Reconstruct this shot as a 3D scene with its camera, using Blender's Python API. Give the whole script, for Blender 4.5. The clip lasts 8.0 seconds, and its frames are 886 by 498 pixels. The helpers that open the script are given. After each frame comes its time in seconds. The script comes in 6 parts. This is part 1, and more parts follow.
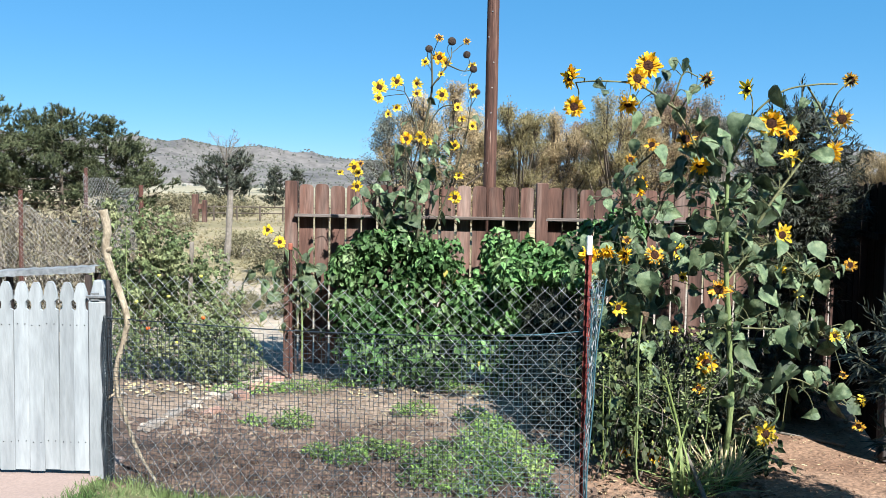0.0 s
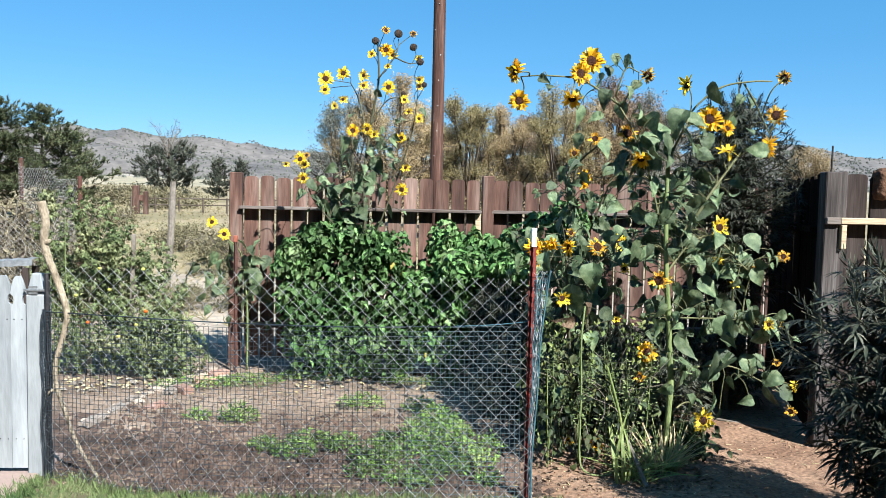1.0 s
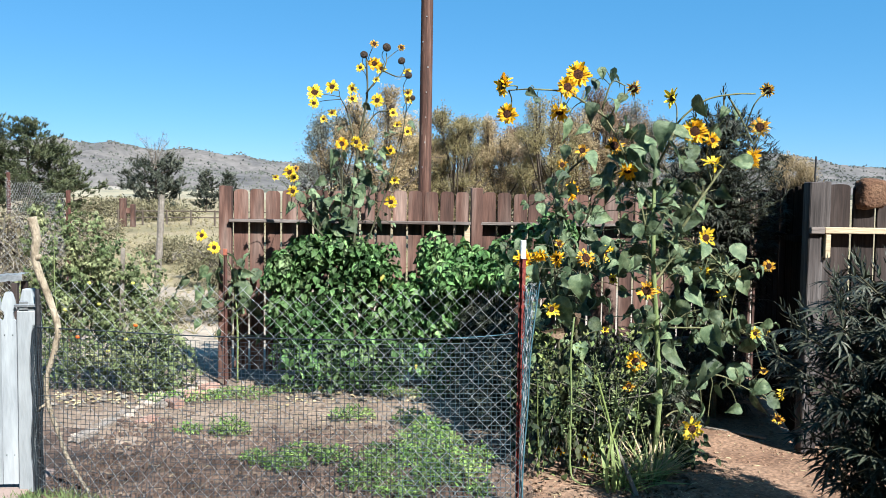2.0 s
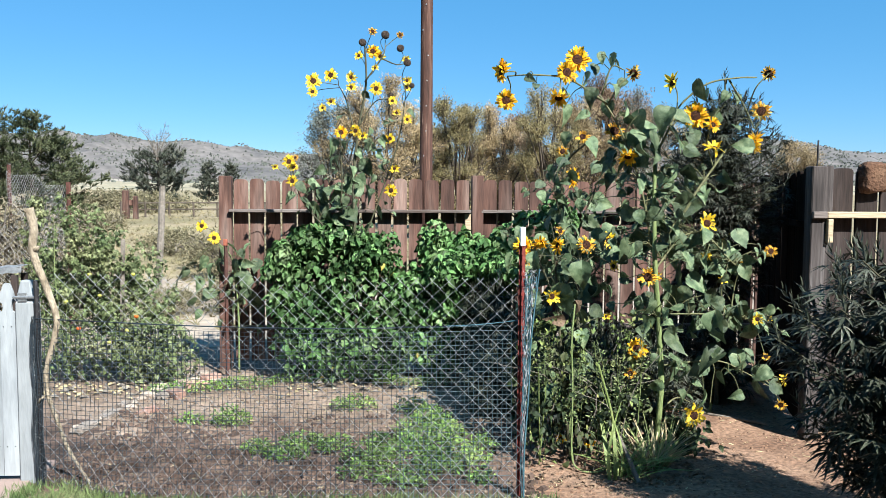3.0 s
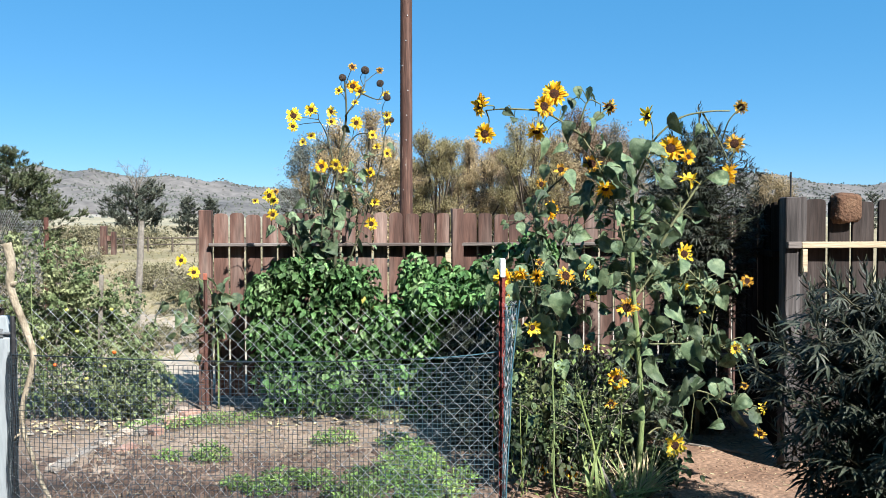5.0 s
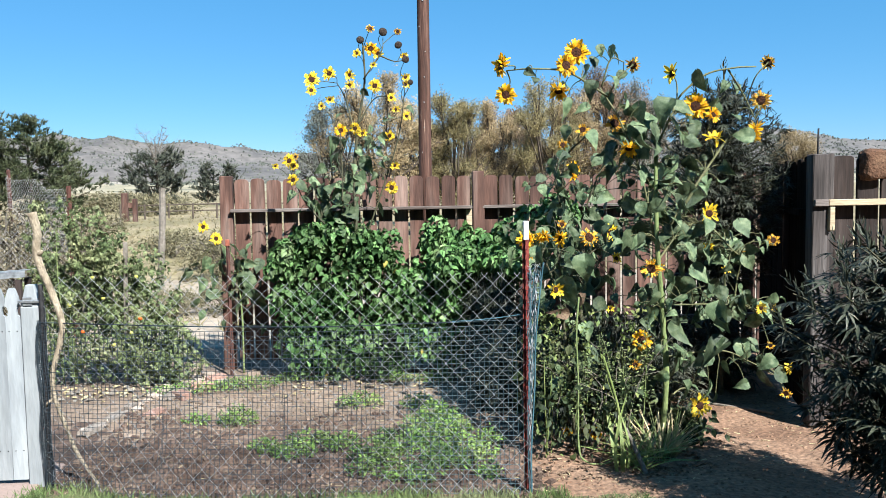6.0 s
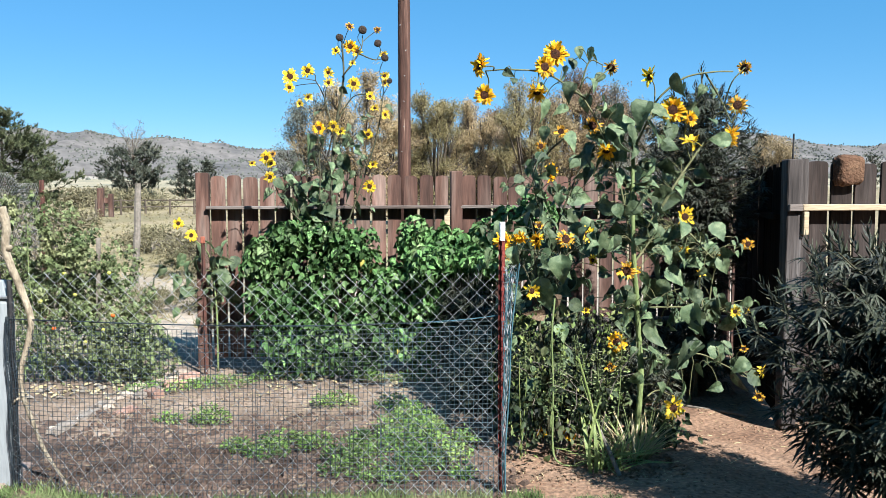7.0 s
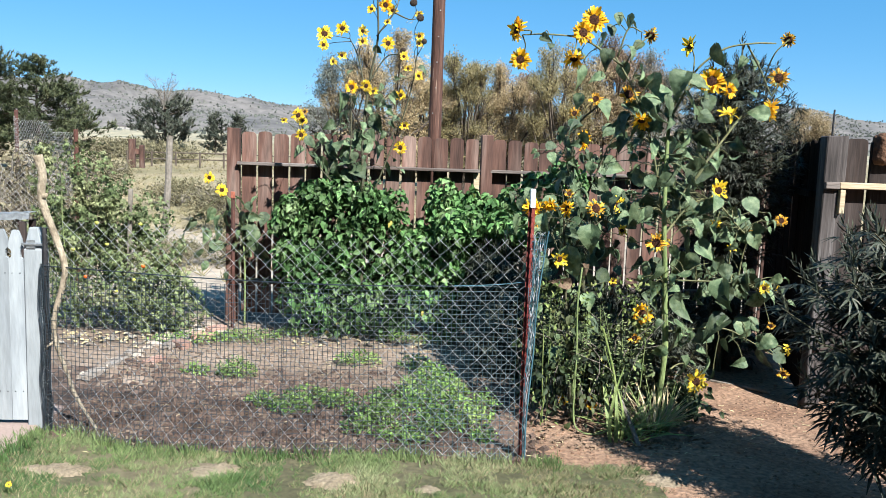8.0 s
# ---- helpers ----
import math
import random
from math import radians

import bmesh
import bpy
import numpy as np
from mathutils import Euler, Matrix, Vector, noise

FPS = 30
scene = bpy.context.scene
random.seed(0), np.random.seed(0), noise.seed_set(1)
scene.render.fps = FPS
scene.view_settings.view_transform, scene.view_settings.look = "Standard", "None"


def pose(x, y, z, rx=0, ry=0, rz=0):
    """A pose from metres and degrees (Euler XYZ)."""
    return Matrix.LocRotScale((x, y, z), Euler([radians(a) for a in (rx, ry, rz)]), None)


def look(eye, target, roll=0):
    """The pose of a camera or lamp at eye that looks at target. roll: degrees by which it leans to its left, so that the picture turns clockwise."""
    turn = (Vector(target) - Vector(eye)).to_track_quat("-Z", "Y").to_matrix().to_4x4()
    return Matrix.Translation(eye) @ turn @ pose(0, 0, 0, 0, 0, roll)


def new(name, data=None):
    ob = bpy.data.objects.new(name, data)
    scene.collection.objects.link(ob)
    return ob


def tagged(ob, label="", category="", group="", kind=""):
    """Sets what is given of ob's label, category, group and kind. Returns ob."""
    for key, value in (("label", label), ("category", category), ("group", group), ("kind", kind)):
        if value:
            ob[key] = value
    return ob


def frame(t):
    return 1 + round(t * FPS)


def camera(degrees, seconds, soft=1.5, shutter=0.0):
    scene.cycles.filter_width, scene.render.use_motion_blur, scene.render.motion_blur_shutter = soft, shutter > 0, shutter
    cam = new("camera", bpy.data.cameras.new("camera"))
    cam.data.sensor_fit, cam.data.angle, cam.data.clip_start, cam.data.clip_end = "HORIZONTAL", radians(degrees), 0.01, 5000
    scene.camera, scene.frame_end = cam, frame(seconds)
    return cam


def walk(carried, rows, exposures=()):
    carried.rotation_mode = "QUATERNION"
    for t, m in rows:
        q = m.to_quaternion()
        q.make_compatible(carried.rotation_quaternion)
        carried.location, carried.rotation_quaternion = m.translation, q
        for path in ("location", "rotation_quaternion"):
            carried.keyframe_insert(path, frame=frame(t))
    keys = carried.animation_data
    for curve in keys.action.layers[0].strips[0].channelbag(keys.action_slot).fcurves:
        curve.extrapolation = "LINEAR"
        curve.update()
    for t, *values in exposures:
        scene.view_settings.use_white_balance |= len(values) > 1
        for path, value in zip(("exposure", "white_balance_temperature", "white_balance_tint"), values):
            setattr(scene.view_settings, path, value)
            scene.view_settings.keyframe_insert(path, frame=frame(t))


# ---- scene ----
cam = camera(56.9, 8.0, 0.5)
PATH = [
    (0, (-0.017, 0.049, 1.682), (-0.028, 2.045, 1.56), 1.0),
    (0.5, (-0.022, 0.044, 1.674), (-0.024, 2.038, 1.527), 1.4),
    (1, (-0.016, 0.017, 1.682), (0.103, 2.009, 1.544), 1.2),
    (1.2, (-0.032, -0.025, 1.699), (0.108, 1.966, 1.571), 1.1),
    (2.3, (-0.023, -0.016, 1.693), (0.124, 1.975, 1.581), 0.8),
    (2.5, (-0.013, 0.006, 1.686), (0.138, 1.997, 1.568), 1.3),
    (3, (-0.003, 0.004, 1.685), (0.136, 1.995, 1.547), 0.3),
    (3.5, (-0.005, 0.011, 1.686), (0.147, 2.001, 1.561), 0.4),
    (4, (-0.01, 0.014, 1.683), (0.146, 2.005, 1.58), -0.0),
    (4.5, (-0.009, 0.005, 1.695), (0.167, 1.996, 1.62), -0.1),
    (4.7, (-0.002, -0.027, 1.676), (0.187, 1.963, 1.621), -0.1),
    (5.8, (-0.018, -0.002, 1.684), (0.134, 1.991, 1.594), -0.4),
    (6, (-0.022, -0.001, 1.682), (0.117, 1.989, 1.535), -0.9),
    (6.5, (-0.001, 0.012, 1.682), (0.16, 2.0, 1.528), -0.7),
    (7, (-0.005, 0.016, 1.685), (0.185, 2.002, 1.536), -0.1),
    (7.5, (-0.024, 0.015, 1.689), (0.115, 2.003, 1.518), 1.5),
    (8, (-0.024, 0.018, 1.691), (0.105, 1.999, 1.451), 2.0),
]
walk(cam, [(t, look(eye, target, roll)) for t, eye, target, roll in PATH], [(0, 1.5, 6050, 6), (8, 1.5, 6050, 6)])

# ---- light: late-morning sun from behind on the right, clear sky ----
SUN_AZ, SUN_EL = 149.0, 43.5
world = bpy.data.worlds.new("sky")
scene.world = world
world.use_nodes = True
sky = world.node_tree.nodes.new("ShaderNodeTexSky")
sky.sky_type, sky.sun_disc = "NISHITA", False
sky.sun_elevation, sky.sun_rotation = radians(SUN_EL), radians(SUN_AZ)
sky.altitude, sky.air_density, sky.dust_density, sky.ozone_density = 300, 0.8, 0.0, 3.0
deep = world.node_tree.nodes.new("ShaderNodeHueSaturation")
deep.inputs["Saturation"].default_value, deep.inputs["Hue"].default_value = 1.12, 0.488
even = world.node_tree.nodes.new("ShaderNodeMix")
even.data_type = "RGBA"
even.inputs["Factor"].default_value = 0.44
even.inputs["B"].default_value = (0.72, 3.7, 7.8, 1)
world.node_tree.links.new(sky.outputs[0], deep.inputs["Color"])
world.node_tree.links.new(deep.outputs[0], even.inputs["A"])
world.node_tree.links.new(even.outputs["Result"], world.node_tree.nodes["Background"].inputs[0])
world.node_tree.nodes["Background"].inputs[1].default_value = 0.046
sun = new("sun", bpy.data.lights.new("sun", "SUN"))
sun.data.energy, sun.data.angle, sun.data.color = 5.0, radians(0.53), (1.0, 0.96, 0.9)
SUN_DIR = Vector((math.sin(radians(SUN_AZ)) * math.cos(radians(SUN_EL)), math.cos(radians(SUN_AZ)) * math.cos(radians(SUN_EL)), math.sin(radians(SUN_EL))))
sun.matrix_world = look(SUN_DIR * 20, (0, 0, 0))

rng = random.Random(7)
U = rng.uniform


# ---- materials ----
def surface(name, cols, scale=8.0, rough=0.75, bump=0.25, bscale=60.0, metal=0.0, vary=0.0, island=0.0, stretch=(1, 1, 1), trans=0.0, dots=None, spec=0.3, place="Object", grain=0.26):
    """Two-scale noise over a ramp of colours, with grain relief; vary: per object, island: per joined piece."""
    m = bpy.data.materials.new(name)
    m.use_nodes = True
    nt = m.node_tree
    N, L = nt.nodes, nt.links
    b = N["Principled BSDF"]
    tc, mp = N.new("ShaderNodeTexCoord"), N.new("ShaderNodeMapping")
    mp.inputs["Scale"].default_value = stretch
    L.new(tc.outputs[place], mp.inputs["Vector"])
    info = N.new("ShaderNodeObjectInfo")
    off = N.new("ShaderNodeVectorMath")
    off.operation = "MULTIPLY_ADD"
    off.inputs[1].default_value = (37, 53, 71)
    L.new(info.outputs["Random"], off.inputs[0])
    L.new(mp.outputs[0], off.inputs[2])
    n1, n2 = N.new("ShaderNodeTexNoise"), N.new("ShaderNodeTexNoise")
    n1.inputs["Scale"].default_value, n1.inputs["Detail"].default_value = scale, 5
    n2.inputs["Scale"].default_value, n2.inputs["Detail"].default_value = bscale, 4
    for n in (n1, n2):
        L.new(off.outputs[0], n.inputs["Vector"])
    ramp = N.new("ShaderNodeValToRGB")
    el = ramp.color_ramp.elements
    k = len(cols)
    el[0].position, el[0].color = 0.3, (*cols[0], 1)
    el[1].position, el[1].color = 0.7, (*cols[-1], 1)
    for i in range(1, k - 1):
        e = el.new(0.3 + 0.4 * i / (k - 1))
        e.color = (*cols[i], 1)
    L.new(n1.outputs[0], ramp.inputs[0])
    # grain, and the variation from piece to piece, as a change of value
    val = N.new("ShaderNodeMapRange")
    val.inputs["From Min"].default_value, val.inputs["From Max"].default_value = 0.3, 0.7
    val.inputs["To Min"].default_value, val.inputs["To Max"].default_value = 1 - grain, 1 + grain
    L.new(n2.outputs[0], val.inputs["Value"])
    last = val.outputs[0]
    for amount, socket in ((vary, info.outputs["Random"]), (island, None)):
        if amount:
            if socket is None:
                socket = N.new("ShaderNodeNewGeometry").outputs["Random Per Island"]
            mr, mu = N.new("ShaderNodeMapRange"), N.new("ShaderNodeMath")
            mr.inputs["To Min"].default_value, mr.inputs["To Max"].default_value = 1 - amount, 1 + amount
            mu.operation = "MULTIPLY"
            L.new(socket, mr.inputs["Value"])
            L.new(last, mu.inputs[0])
            L.new(mr.outputs[0], mu.inputs[1])
            last = mu.outputs[0]
    hsv = N.new("ShaderNodeHueSaturation")
    L.new(ramp.outputs[0], hsv.inputs["Color"])
    L.new(last, hsv.inputs["Value"])
    colour = hsv.outputs[0]
    if dots:
        # scattered darker growth: (scale, size, colour)
        vo, st, mx = N.new("ShaderNodeTexVoronoi"), N.new("ShaderNodeMapRange"), N.new("ShaderNodeMix")
        vo.inputs["Scale"].default_value = dots[0]
        L.new(off.outputs[0], vo.inputs["Vector"])
        st.inputs["From Min"].default_value, st.inputs["From Max"].default_value = dots[1], dots[1] * 0.7
        L.new(vo.outputs["Distance"], st.inputs["Value"])
        mx.data_type = "RGBA"
        mx.inputs["B"].default_value = (*dots[2], 1)
        L.new(st.outputs[0], mx.inputs["Factor"])
        L.new(colour, mx.inputs["A"])
        colour = mx.outputs["Result"]
    L.new(colour, b.inputs["Base Color"])
    b.inputs["Roughness"].default_value, b.inputs["Metallic"].default_value = rough, metal
    b.inputs["Specular IOR Level"].default_value = spec
    if bump:
        bp = N.new("ShaderNodeBump")
        bp.inputs["Strength"].default_value, bp.inputs["Distance"].default_value = bump, 0.02
        L.new(n2.outputs[0], bp.inputs["Height"])
        L.new(bp.outputs[0], b.inputs["Normal"])
    if trans:
        tr, mix = N.new("ShaderNodeBsdfTranslucent"), N.new("ShaderNodeMixShader")
        L.new(colour, tr.inputs["Color"])
        mix.inputs[0].default_value = trans
        L.new(b.outputs[0], mix.inputs[1])
        L.new(tr.outputs[0], mix.inputs[2])
        L.new(mix.outputs[0], N["Material Output"].inputs["Surface"])
    return m


GRAIN = (14, 14, 1.2)
M_board = surface("stained_boards", [(0.0406, 0.0214, 0.0164), (0.1017, 0.0518, 0.0384), (0.1626, 0.1109, 0.0909)], 1.0, 0.8, 0.4, 5, vary=0.4, stretch=(7, 7, 0.8), grain=0.36)
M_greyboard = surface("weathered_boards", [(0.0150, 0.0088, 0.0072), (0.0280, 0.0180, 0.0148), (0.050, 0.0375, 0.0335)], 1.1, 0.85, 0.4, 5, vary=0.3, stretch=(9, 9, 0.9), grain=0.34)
M_siding = surface("brown_siding", [(0.07, 0.055, 0.045), (0.11, 0.09, 0.075)], 1.5, 0.8, 0.2, 20)
M_newwood = surface("new_lumber", [(0.34, 0.2584, 0.1632), (0.4216, 0.3332, 0.2244)], 2, 0.6, 0.15, 9, stretch=(1.2, 14, 14))
M_pole = surface("creosoted_pole", [(0.0326, 0.0152, 0.0106), (0.068, 0.0313, 0.0216), (0.1197, 0.0658, 0.0479)], 1.0, 0.8, 0.5, 7, stretch=(16, 16, 0.7), grain=0.4, dots=(1.3, 0.12, (0.3, 0.2, 0.15)))
M_white = surface("white_paint", [(0.2060, 0.2200, 0.2330), (0.2600, 0.2750, 0.2850), (0.2960, 0.3080, 0.3160)], 1.2, 0.65, 0.25, 6, vary=0.12, stretch=(6, 6, 1.2), grain=0.12)
# near-black boards: the shade on this face is put into the colour
M_sideboard = surface("shaded_boards", [(0.0062, 0.0046, 0.0038), (0.0115, 0.0083, 0.0070), (0.0200, 0.0156, 0.0131)], 1.6, 0.95, 0.35, 9, vary=0.25, stretch=GRAIN, spec=0.03)
M_wire = surface("galvanised_wire", [(0.205, 0.209, 0.213), (0.315, 0.319, 0.323)], 6, 0.45, 0.05, 60, metal=0.2)
M_oldwire = surface("old_wire", [(0.216, 0.2106, 0.2052), (0.3456, 0.3348, 0.324)], 6, 0.55, 0.05, 60, metal=0.15)
M_net = surface("black_plastic_net", [(0.010, 0.014, 0.018), (0.030, 0.040, 0.050)], 6, 0.35, 0.05, 40)
M_tealnet = surface("blue_green_net", [(0.030, 0.075, 0.095), (0.075, 0.150, 0.180)], 6, 0.4, 0.05, 40)
M_panelnet = surface("blue_green_net", [(0.020, 0.040, 0.050), (0.055, 0.085, 0.100)], 7, 0.5, 0.05, 60)
M_redpost = surface("red_painted_steel", [(0.11, 0.017, 0.015), (0.185, 0.034, 0.026), (0.085, 0.028, 0.02)], 9, 0.6, 0.2, 50)
M_rust = surface("rusty_steel", [(0.044, 0.02, 0.016), (0.096, 0.04, 0.0296), (0.068, 0.036, 0.0296)], 9, 0.8, 0.3, 60)
M_orange = surface("orange_paint", [(0.224, 0.064, 0.04), (0.304, 0.104, 0.064)], 9, 0.6, 0.1, 50)
M_moist = surface("dark_dug_soil", [(0.0368, 0.0247, 0.0186), (0.0856, 0.0549, 0.0414), (0.1529, 0.1042, 0.0776)], 3.5, 0.95, 0.7, 26, grain=0.42)
M_whitecap = surface("white_post_paint", [(0.75, 0.75, 0.73), (0.82, 0.82, 0.8)], 9, 0.5, 0.1, 50)
M_steel = surface("dull_steel", [(0.32, 0.328, 0.336), (0.44, 0.448, 0.456)], 9, 0.45, 0.1, 50, metal=0.8)
M_dark = surface("dark_iron", [(0.024, 0.024, 0.028), (0.048, 0.044, 0.044)], 9, 0.6, 0.2, 50, metal=0.5)
M_bark = surface("peeled_branch", [(0.16, 0.124, 0.084), (0.272, 0.22, 0.156), (0.336, 0.28, 0.208)], 14, 0.8, 0.5, 50, stretch=(1.5, 1.5, 0.8))
M_trunk = surface("tree_bark", [(0.048, 0.036, 0.028), (0.112, 0.088, 0.068)], 5, 0.9, 0.5, 25, stretch=(3, 3, 0.6))
M_twig = surface("pale_dead_wood", [(0.12, 0.1, 0.08), (0.216, 0.188, 0.16)], 5, 0.9, 0.4, 25)
M_sunleaf = surface("sunflower_leaf", [(0.036, 0.062, 0.028), (0.084, 0.122, 0.058), (0.175, 0.212, 0.110)], 2.2, 0.55, 0.3, 30, vary=0.5, trans=0.13, spec=0.4, grain=0.16)
M_dryleaf = surface("withered_leaf", [(0.096, 0.06, 0.04), (0.2, 0.136, 0.088)], 9, 0.8, 0.3, 60, vary=0.3, trans=0.2)
M_stem = surface("sunflower_stem", [(0.112, 0.152, 0.052), (0.2, 0.24, 0.096)], 6, 0.6, 0.3, 50, stretch=(4, 4, 0.7))
M_darkstem = surface("purple_green_stem", [(0.04, 0.044, 0.024), (0.08, 0.072, 0.04)], 6, 0.7, 0.3, 50)
M_arm = surface("brown_green_stem", [(0.068, 0.076, 0.032), (0.152, 0.144, 0.068)], 6, 0.7, 0.3, 50)
M_railgrey = surface("grey_rail", [(0.072, 0.052, 0.044), (0.128, 0.104, 0.092), (0.192, 0.168, 0.152)], 1.2, 0.85, 0.4, 6, stretch=(0.9, 9, 9))
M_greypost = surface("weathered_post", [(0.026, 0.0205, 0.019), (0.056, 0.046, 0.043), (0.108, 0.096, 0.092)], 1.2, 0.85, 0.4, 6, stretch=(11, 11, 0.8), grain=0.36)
M_plank = surface("bleached_plank", [(0.1659, 0.1348, 0.1106), (0.2626, 0.2246, 0.1935)], 2, 0.9, 0.5, 9, stretch=(9, 1, 9), grain=0.35)
M_petal = surface("yellow_petal", [(0.70, 0.31, 0.004), (0.84, 0.47, 0.012), (0.92, 0.62, 0.035)], 4, 0.55, 0.15, 30, vary=0.15, trans=0.3)
M_petalpale = surface("lemon_petal", [(0.80, 0.50, 0.018), (0.90, 0.66, 0.050)], 5, 0.55, 0.15, 30, vary=0.1, trans=0.3)
M_petaldry = surface("faded_orange_petal", [(0.50, 0.17, 0.02), (0.78, 0.42, 0.03), (0.66, 0.36, 0.06)], 5, 0.7, 0.2, 30, vary=0.2, trans=0.2)
M_disc = surface("brown_seed_disc", [(0.018, 0.007, 0.005), (0.085, 0.028, 0.009)], 8, 0.9, 0.9, 26)
M_seed = surface("dark_seed_head", [(0.028, 0.0176, 0.0144), (0.08, 0.056, 0.04)], 8, 0.9, 0.9, 26)
M_bean = surface("bean_leaf", [(0.0378, 0.0929, 0.0267), (0.0946, 0.1858, 0.0563), (0.2363, 0.3158, 0.1435)], 5, 0.62, 0.2, 40, vary=0.5, island=0.6, trans=0.15, spec=0.25, grain=0.16)
M_beanyellow = surface("yellowing_leaf", [(0.28, 0.256, 0.048), (0.4, 0.336, 0.096)], 7, 0.6, 0.2, 50, vary=0.3, trans=0.25)
M_tomato = surface("tomato_leaf", [(0.0549, 0.0809, 0.028), (0.1243, 0.1542, 0.064), (0.234, 0.2389, 0.12)], 4, 0.65, 0.2, 50, vary=0.3, island=0.55, trans=0.15)
M_fruitred = surface("tomato_red", [(0.48, 0.064, 0.016), (0.56, 0.144, 0.024)], 7, 0.25, 0, 50)
M_fruitgreen = surface("tomato_green", [(0.28, 0.32, 0.064), (0.4, 0.36, 0.08)], 7, 0.25, 0, 50)
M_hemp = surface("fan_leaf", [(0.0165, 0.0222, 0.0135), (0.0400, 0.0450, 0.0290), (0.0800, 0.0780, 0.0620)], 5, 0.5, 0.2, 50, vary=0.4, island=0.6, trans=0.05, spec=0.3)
M_weed = surface("low_weed", [(0.050, 0.102, 0.021), (0.132, 0.215, 0.046), (0.255, 0.328, 0.10)], 5, 0.6, 0.2, 50, vary=0.25, island=0.6, trans=0.13)
# leaf greens darkened to carry the shade below the sunflowers
M_undershade = surface("undergrowth", [(0.014, 0.026, 0.009), (0.038, 0.056, 0.020), (0.115, 0.122, 0.052)], 3, 0.65, 0.2, 50, vary=0.2, island=0.75, trans=0.1)
M_strap = surface("strap_leaf", [(0.17, 0.2295, 0.068), (0.2805, 0.3213, 0.1156)], 5, 0.5, 0.2, 40, vary=0.2, trans=0.25, stretch=(6, 1, 1))
# sunlight on the upper leaves put into a brighter green
M_litleaf = surface("sunlit_small_leaf", [(0.050, 0.088, 0.026), (0.125, 0.155, 0.046), (0.255, 0.250, 0.090)], 5, 0.6, 0.2, 50, island=0.7, trans=0.25)
M_straw = surface("dry_straw", [(0.304, 0.24, 0.128), (0.44, 0.368, 0.216)], 6, 0.8, 0.2, 40, island=0.3)
M_brush = surface("dry_vine", [(0.052, 0.040, 0.028), (0.118, 0.095, 0.060), (0.215, 0.192, 0.112)], 4, 0.8, 0.2, 40, island=0.5, trans=0.15)
M_pine = surface("pine_needles", [(0.036, 0.046, 0.020), (0.072, 0.084, 0.038), (0.114, 0.118, 0.060)], 0.8, 0.65, 0.1, 20, vary=0.12, island=0.45, trans=0.05)
M_spruce = surface("grey_needles", [(0.044, 0.052, 0.036), (0.096, 0.098, 0.070)], 0.8, 0.7, 0.1, 20, vary=0.12, island=0.35, trans=0.05)
M_autumn = surface("autumn_leaf", [(0.150, 0.110, 0.058), (0.280, 0.210, 0.116), (0.405, 0.312, 0.178)], 0.6, 0.75, 0.1, 20, vary=0.25, island=0.38, trans=0.26)
M_olive = surface("silvery_leaf", [(0.100, 0.106, 0.086), (0.175, 0.175, 0.138)], 0.6, 0.7, 0.1, 20, vary=0.12, island=0.4, trans=0.12)
M_olivebrown = surface("olive_brown_leaf", [(0.135, 0.112, 0.052), (0.250, 0.206, 0.098), (0.350, 0.285, 0.150)], 0.6, 0.75, 0.1, 20, vary=0.2, island=0.38, trans=0.26)
M_russet = surface("russet_leaf", [(0.150, 0.098, 0.062), (0.262, 0.178, 0.112), (0.370, 0.262, 0.170)], 0.6, 0.75, 0.1, 20, vary=0.2, island=0.38, trans=0.26)
M_shrub = surface("field_shrub", [(0.104, 0.096, 0.052), (0.208, 0.176, 0.104)], 1.5, 0.8, 0.1, 20, vary=0.15, island=0.4, trans=0.15)
M_soil = surface("garden_soil", [(0.074, 0.052, 0.038), (0.156, 0.112, 0.082), (0.240, 0.178, 0.134)], 1.7, 0.95, 0.6, 22, grain=0.38)
M_path = surface("trodden_path", [(0.1488, 0.0833, 0.0518), (0.2023, 0.1222, 0.0791), (0.2441, 0.1556, 0.1036)], 2.2, 0.95, 0.9, 34, grain=0.4)
M_lawn = surface("thin_lawn", [(0.042, 0.044, 0.018), (0.080, 0.070, 0.038), (0.130, 0.106, 0.064)], 1.6, 0.95, 0.5, 30)
M_bare = surface("pale_bare_soil", [(0.2477, 0.1981, 0.1486), (0.322, 0.2663, 0.2105)], 0.5, 0.95, 0.4, 6)
M_field = surface("dry_field", [(0.1466, 0.1249, 0.0638), (0.2418, 0.1905, 0.1149), (0.1977, 0.1707, 0.0894)], 0.12, 0.95, 0.3, 2.5)
M_plain = surface("far_plain", [(0.24, 0.208, 0.136), (0.32, 0.272, 0.184)], 0.01, 0.95, 0, 0.15, dots=(0.06, 0.36, (0.1, 0.105, 0.075)))
M_hill = surface("scrub_hill", [(0.088, 0.080, 0.077), (0.128, 0.114, 0.105), (0.074, 0.070, 0.069)], 0.006, 0.95, 0.3, 0.05)
M_scrub = surface("hill_scrub", [(0.06, 0.066, 0.054), (0.108, 0.108, 0.09)], 0.02, 0.95, 0, 0.1, island=0.4)
M_grass = surface("grass_blade", [(0.040, 0.080, 0.020), (0.098, 0.135, 0.046), (0.195, 0.205, 0.105)], 1.7, 0.7, 0.1, 30, island=0.45, trans=0.1)
M_fieldgrass = surface("dry_field_grass", [(0.1517, 0.1338, 0.065), (0.2552, 0.2053, 0.124)], 0.3, 0.8, 0.1, 5, island=0.3, trans=0.2)
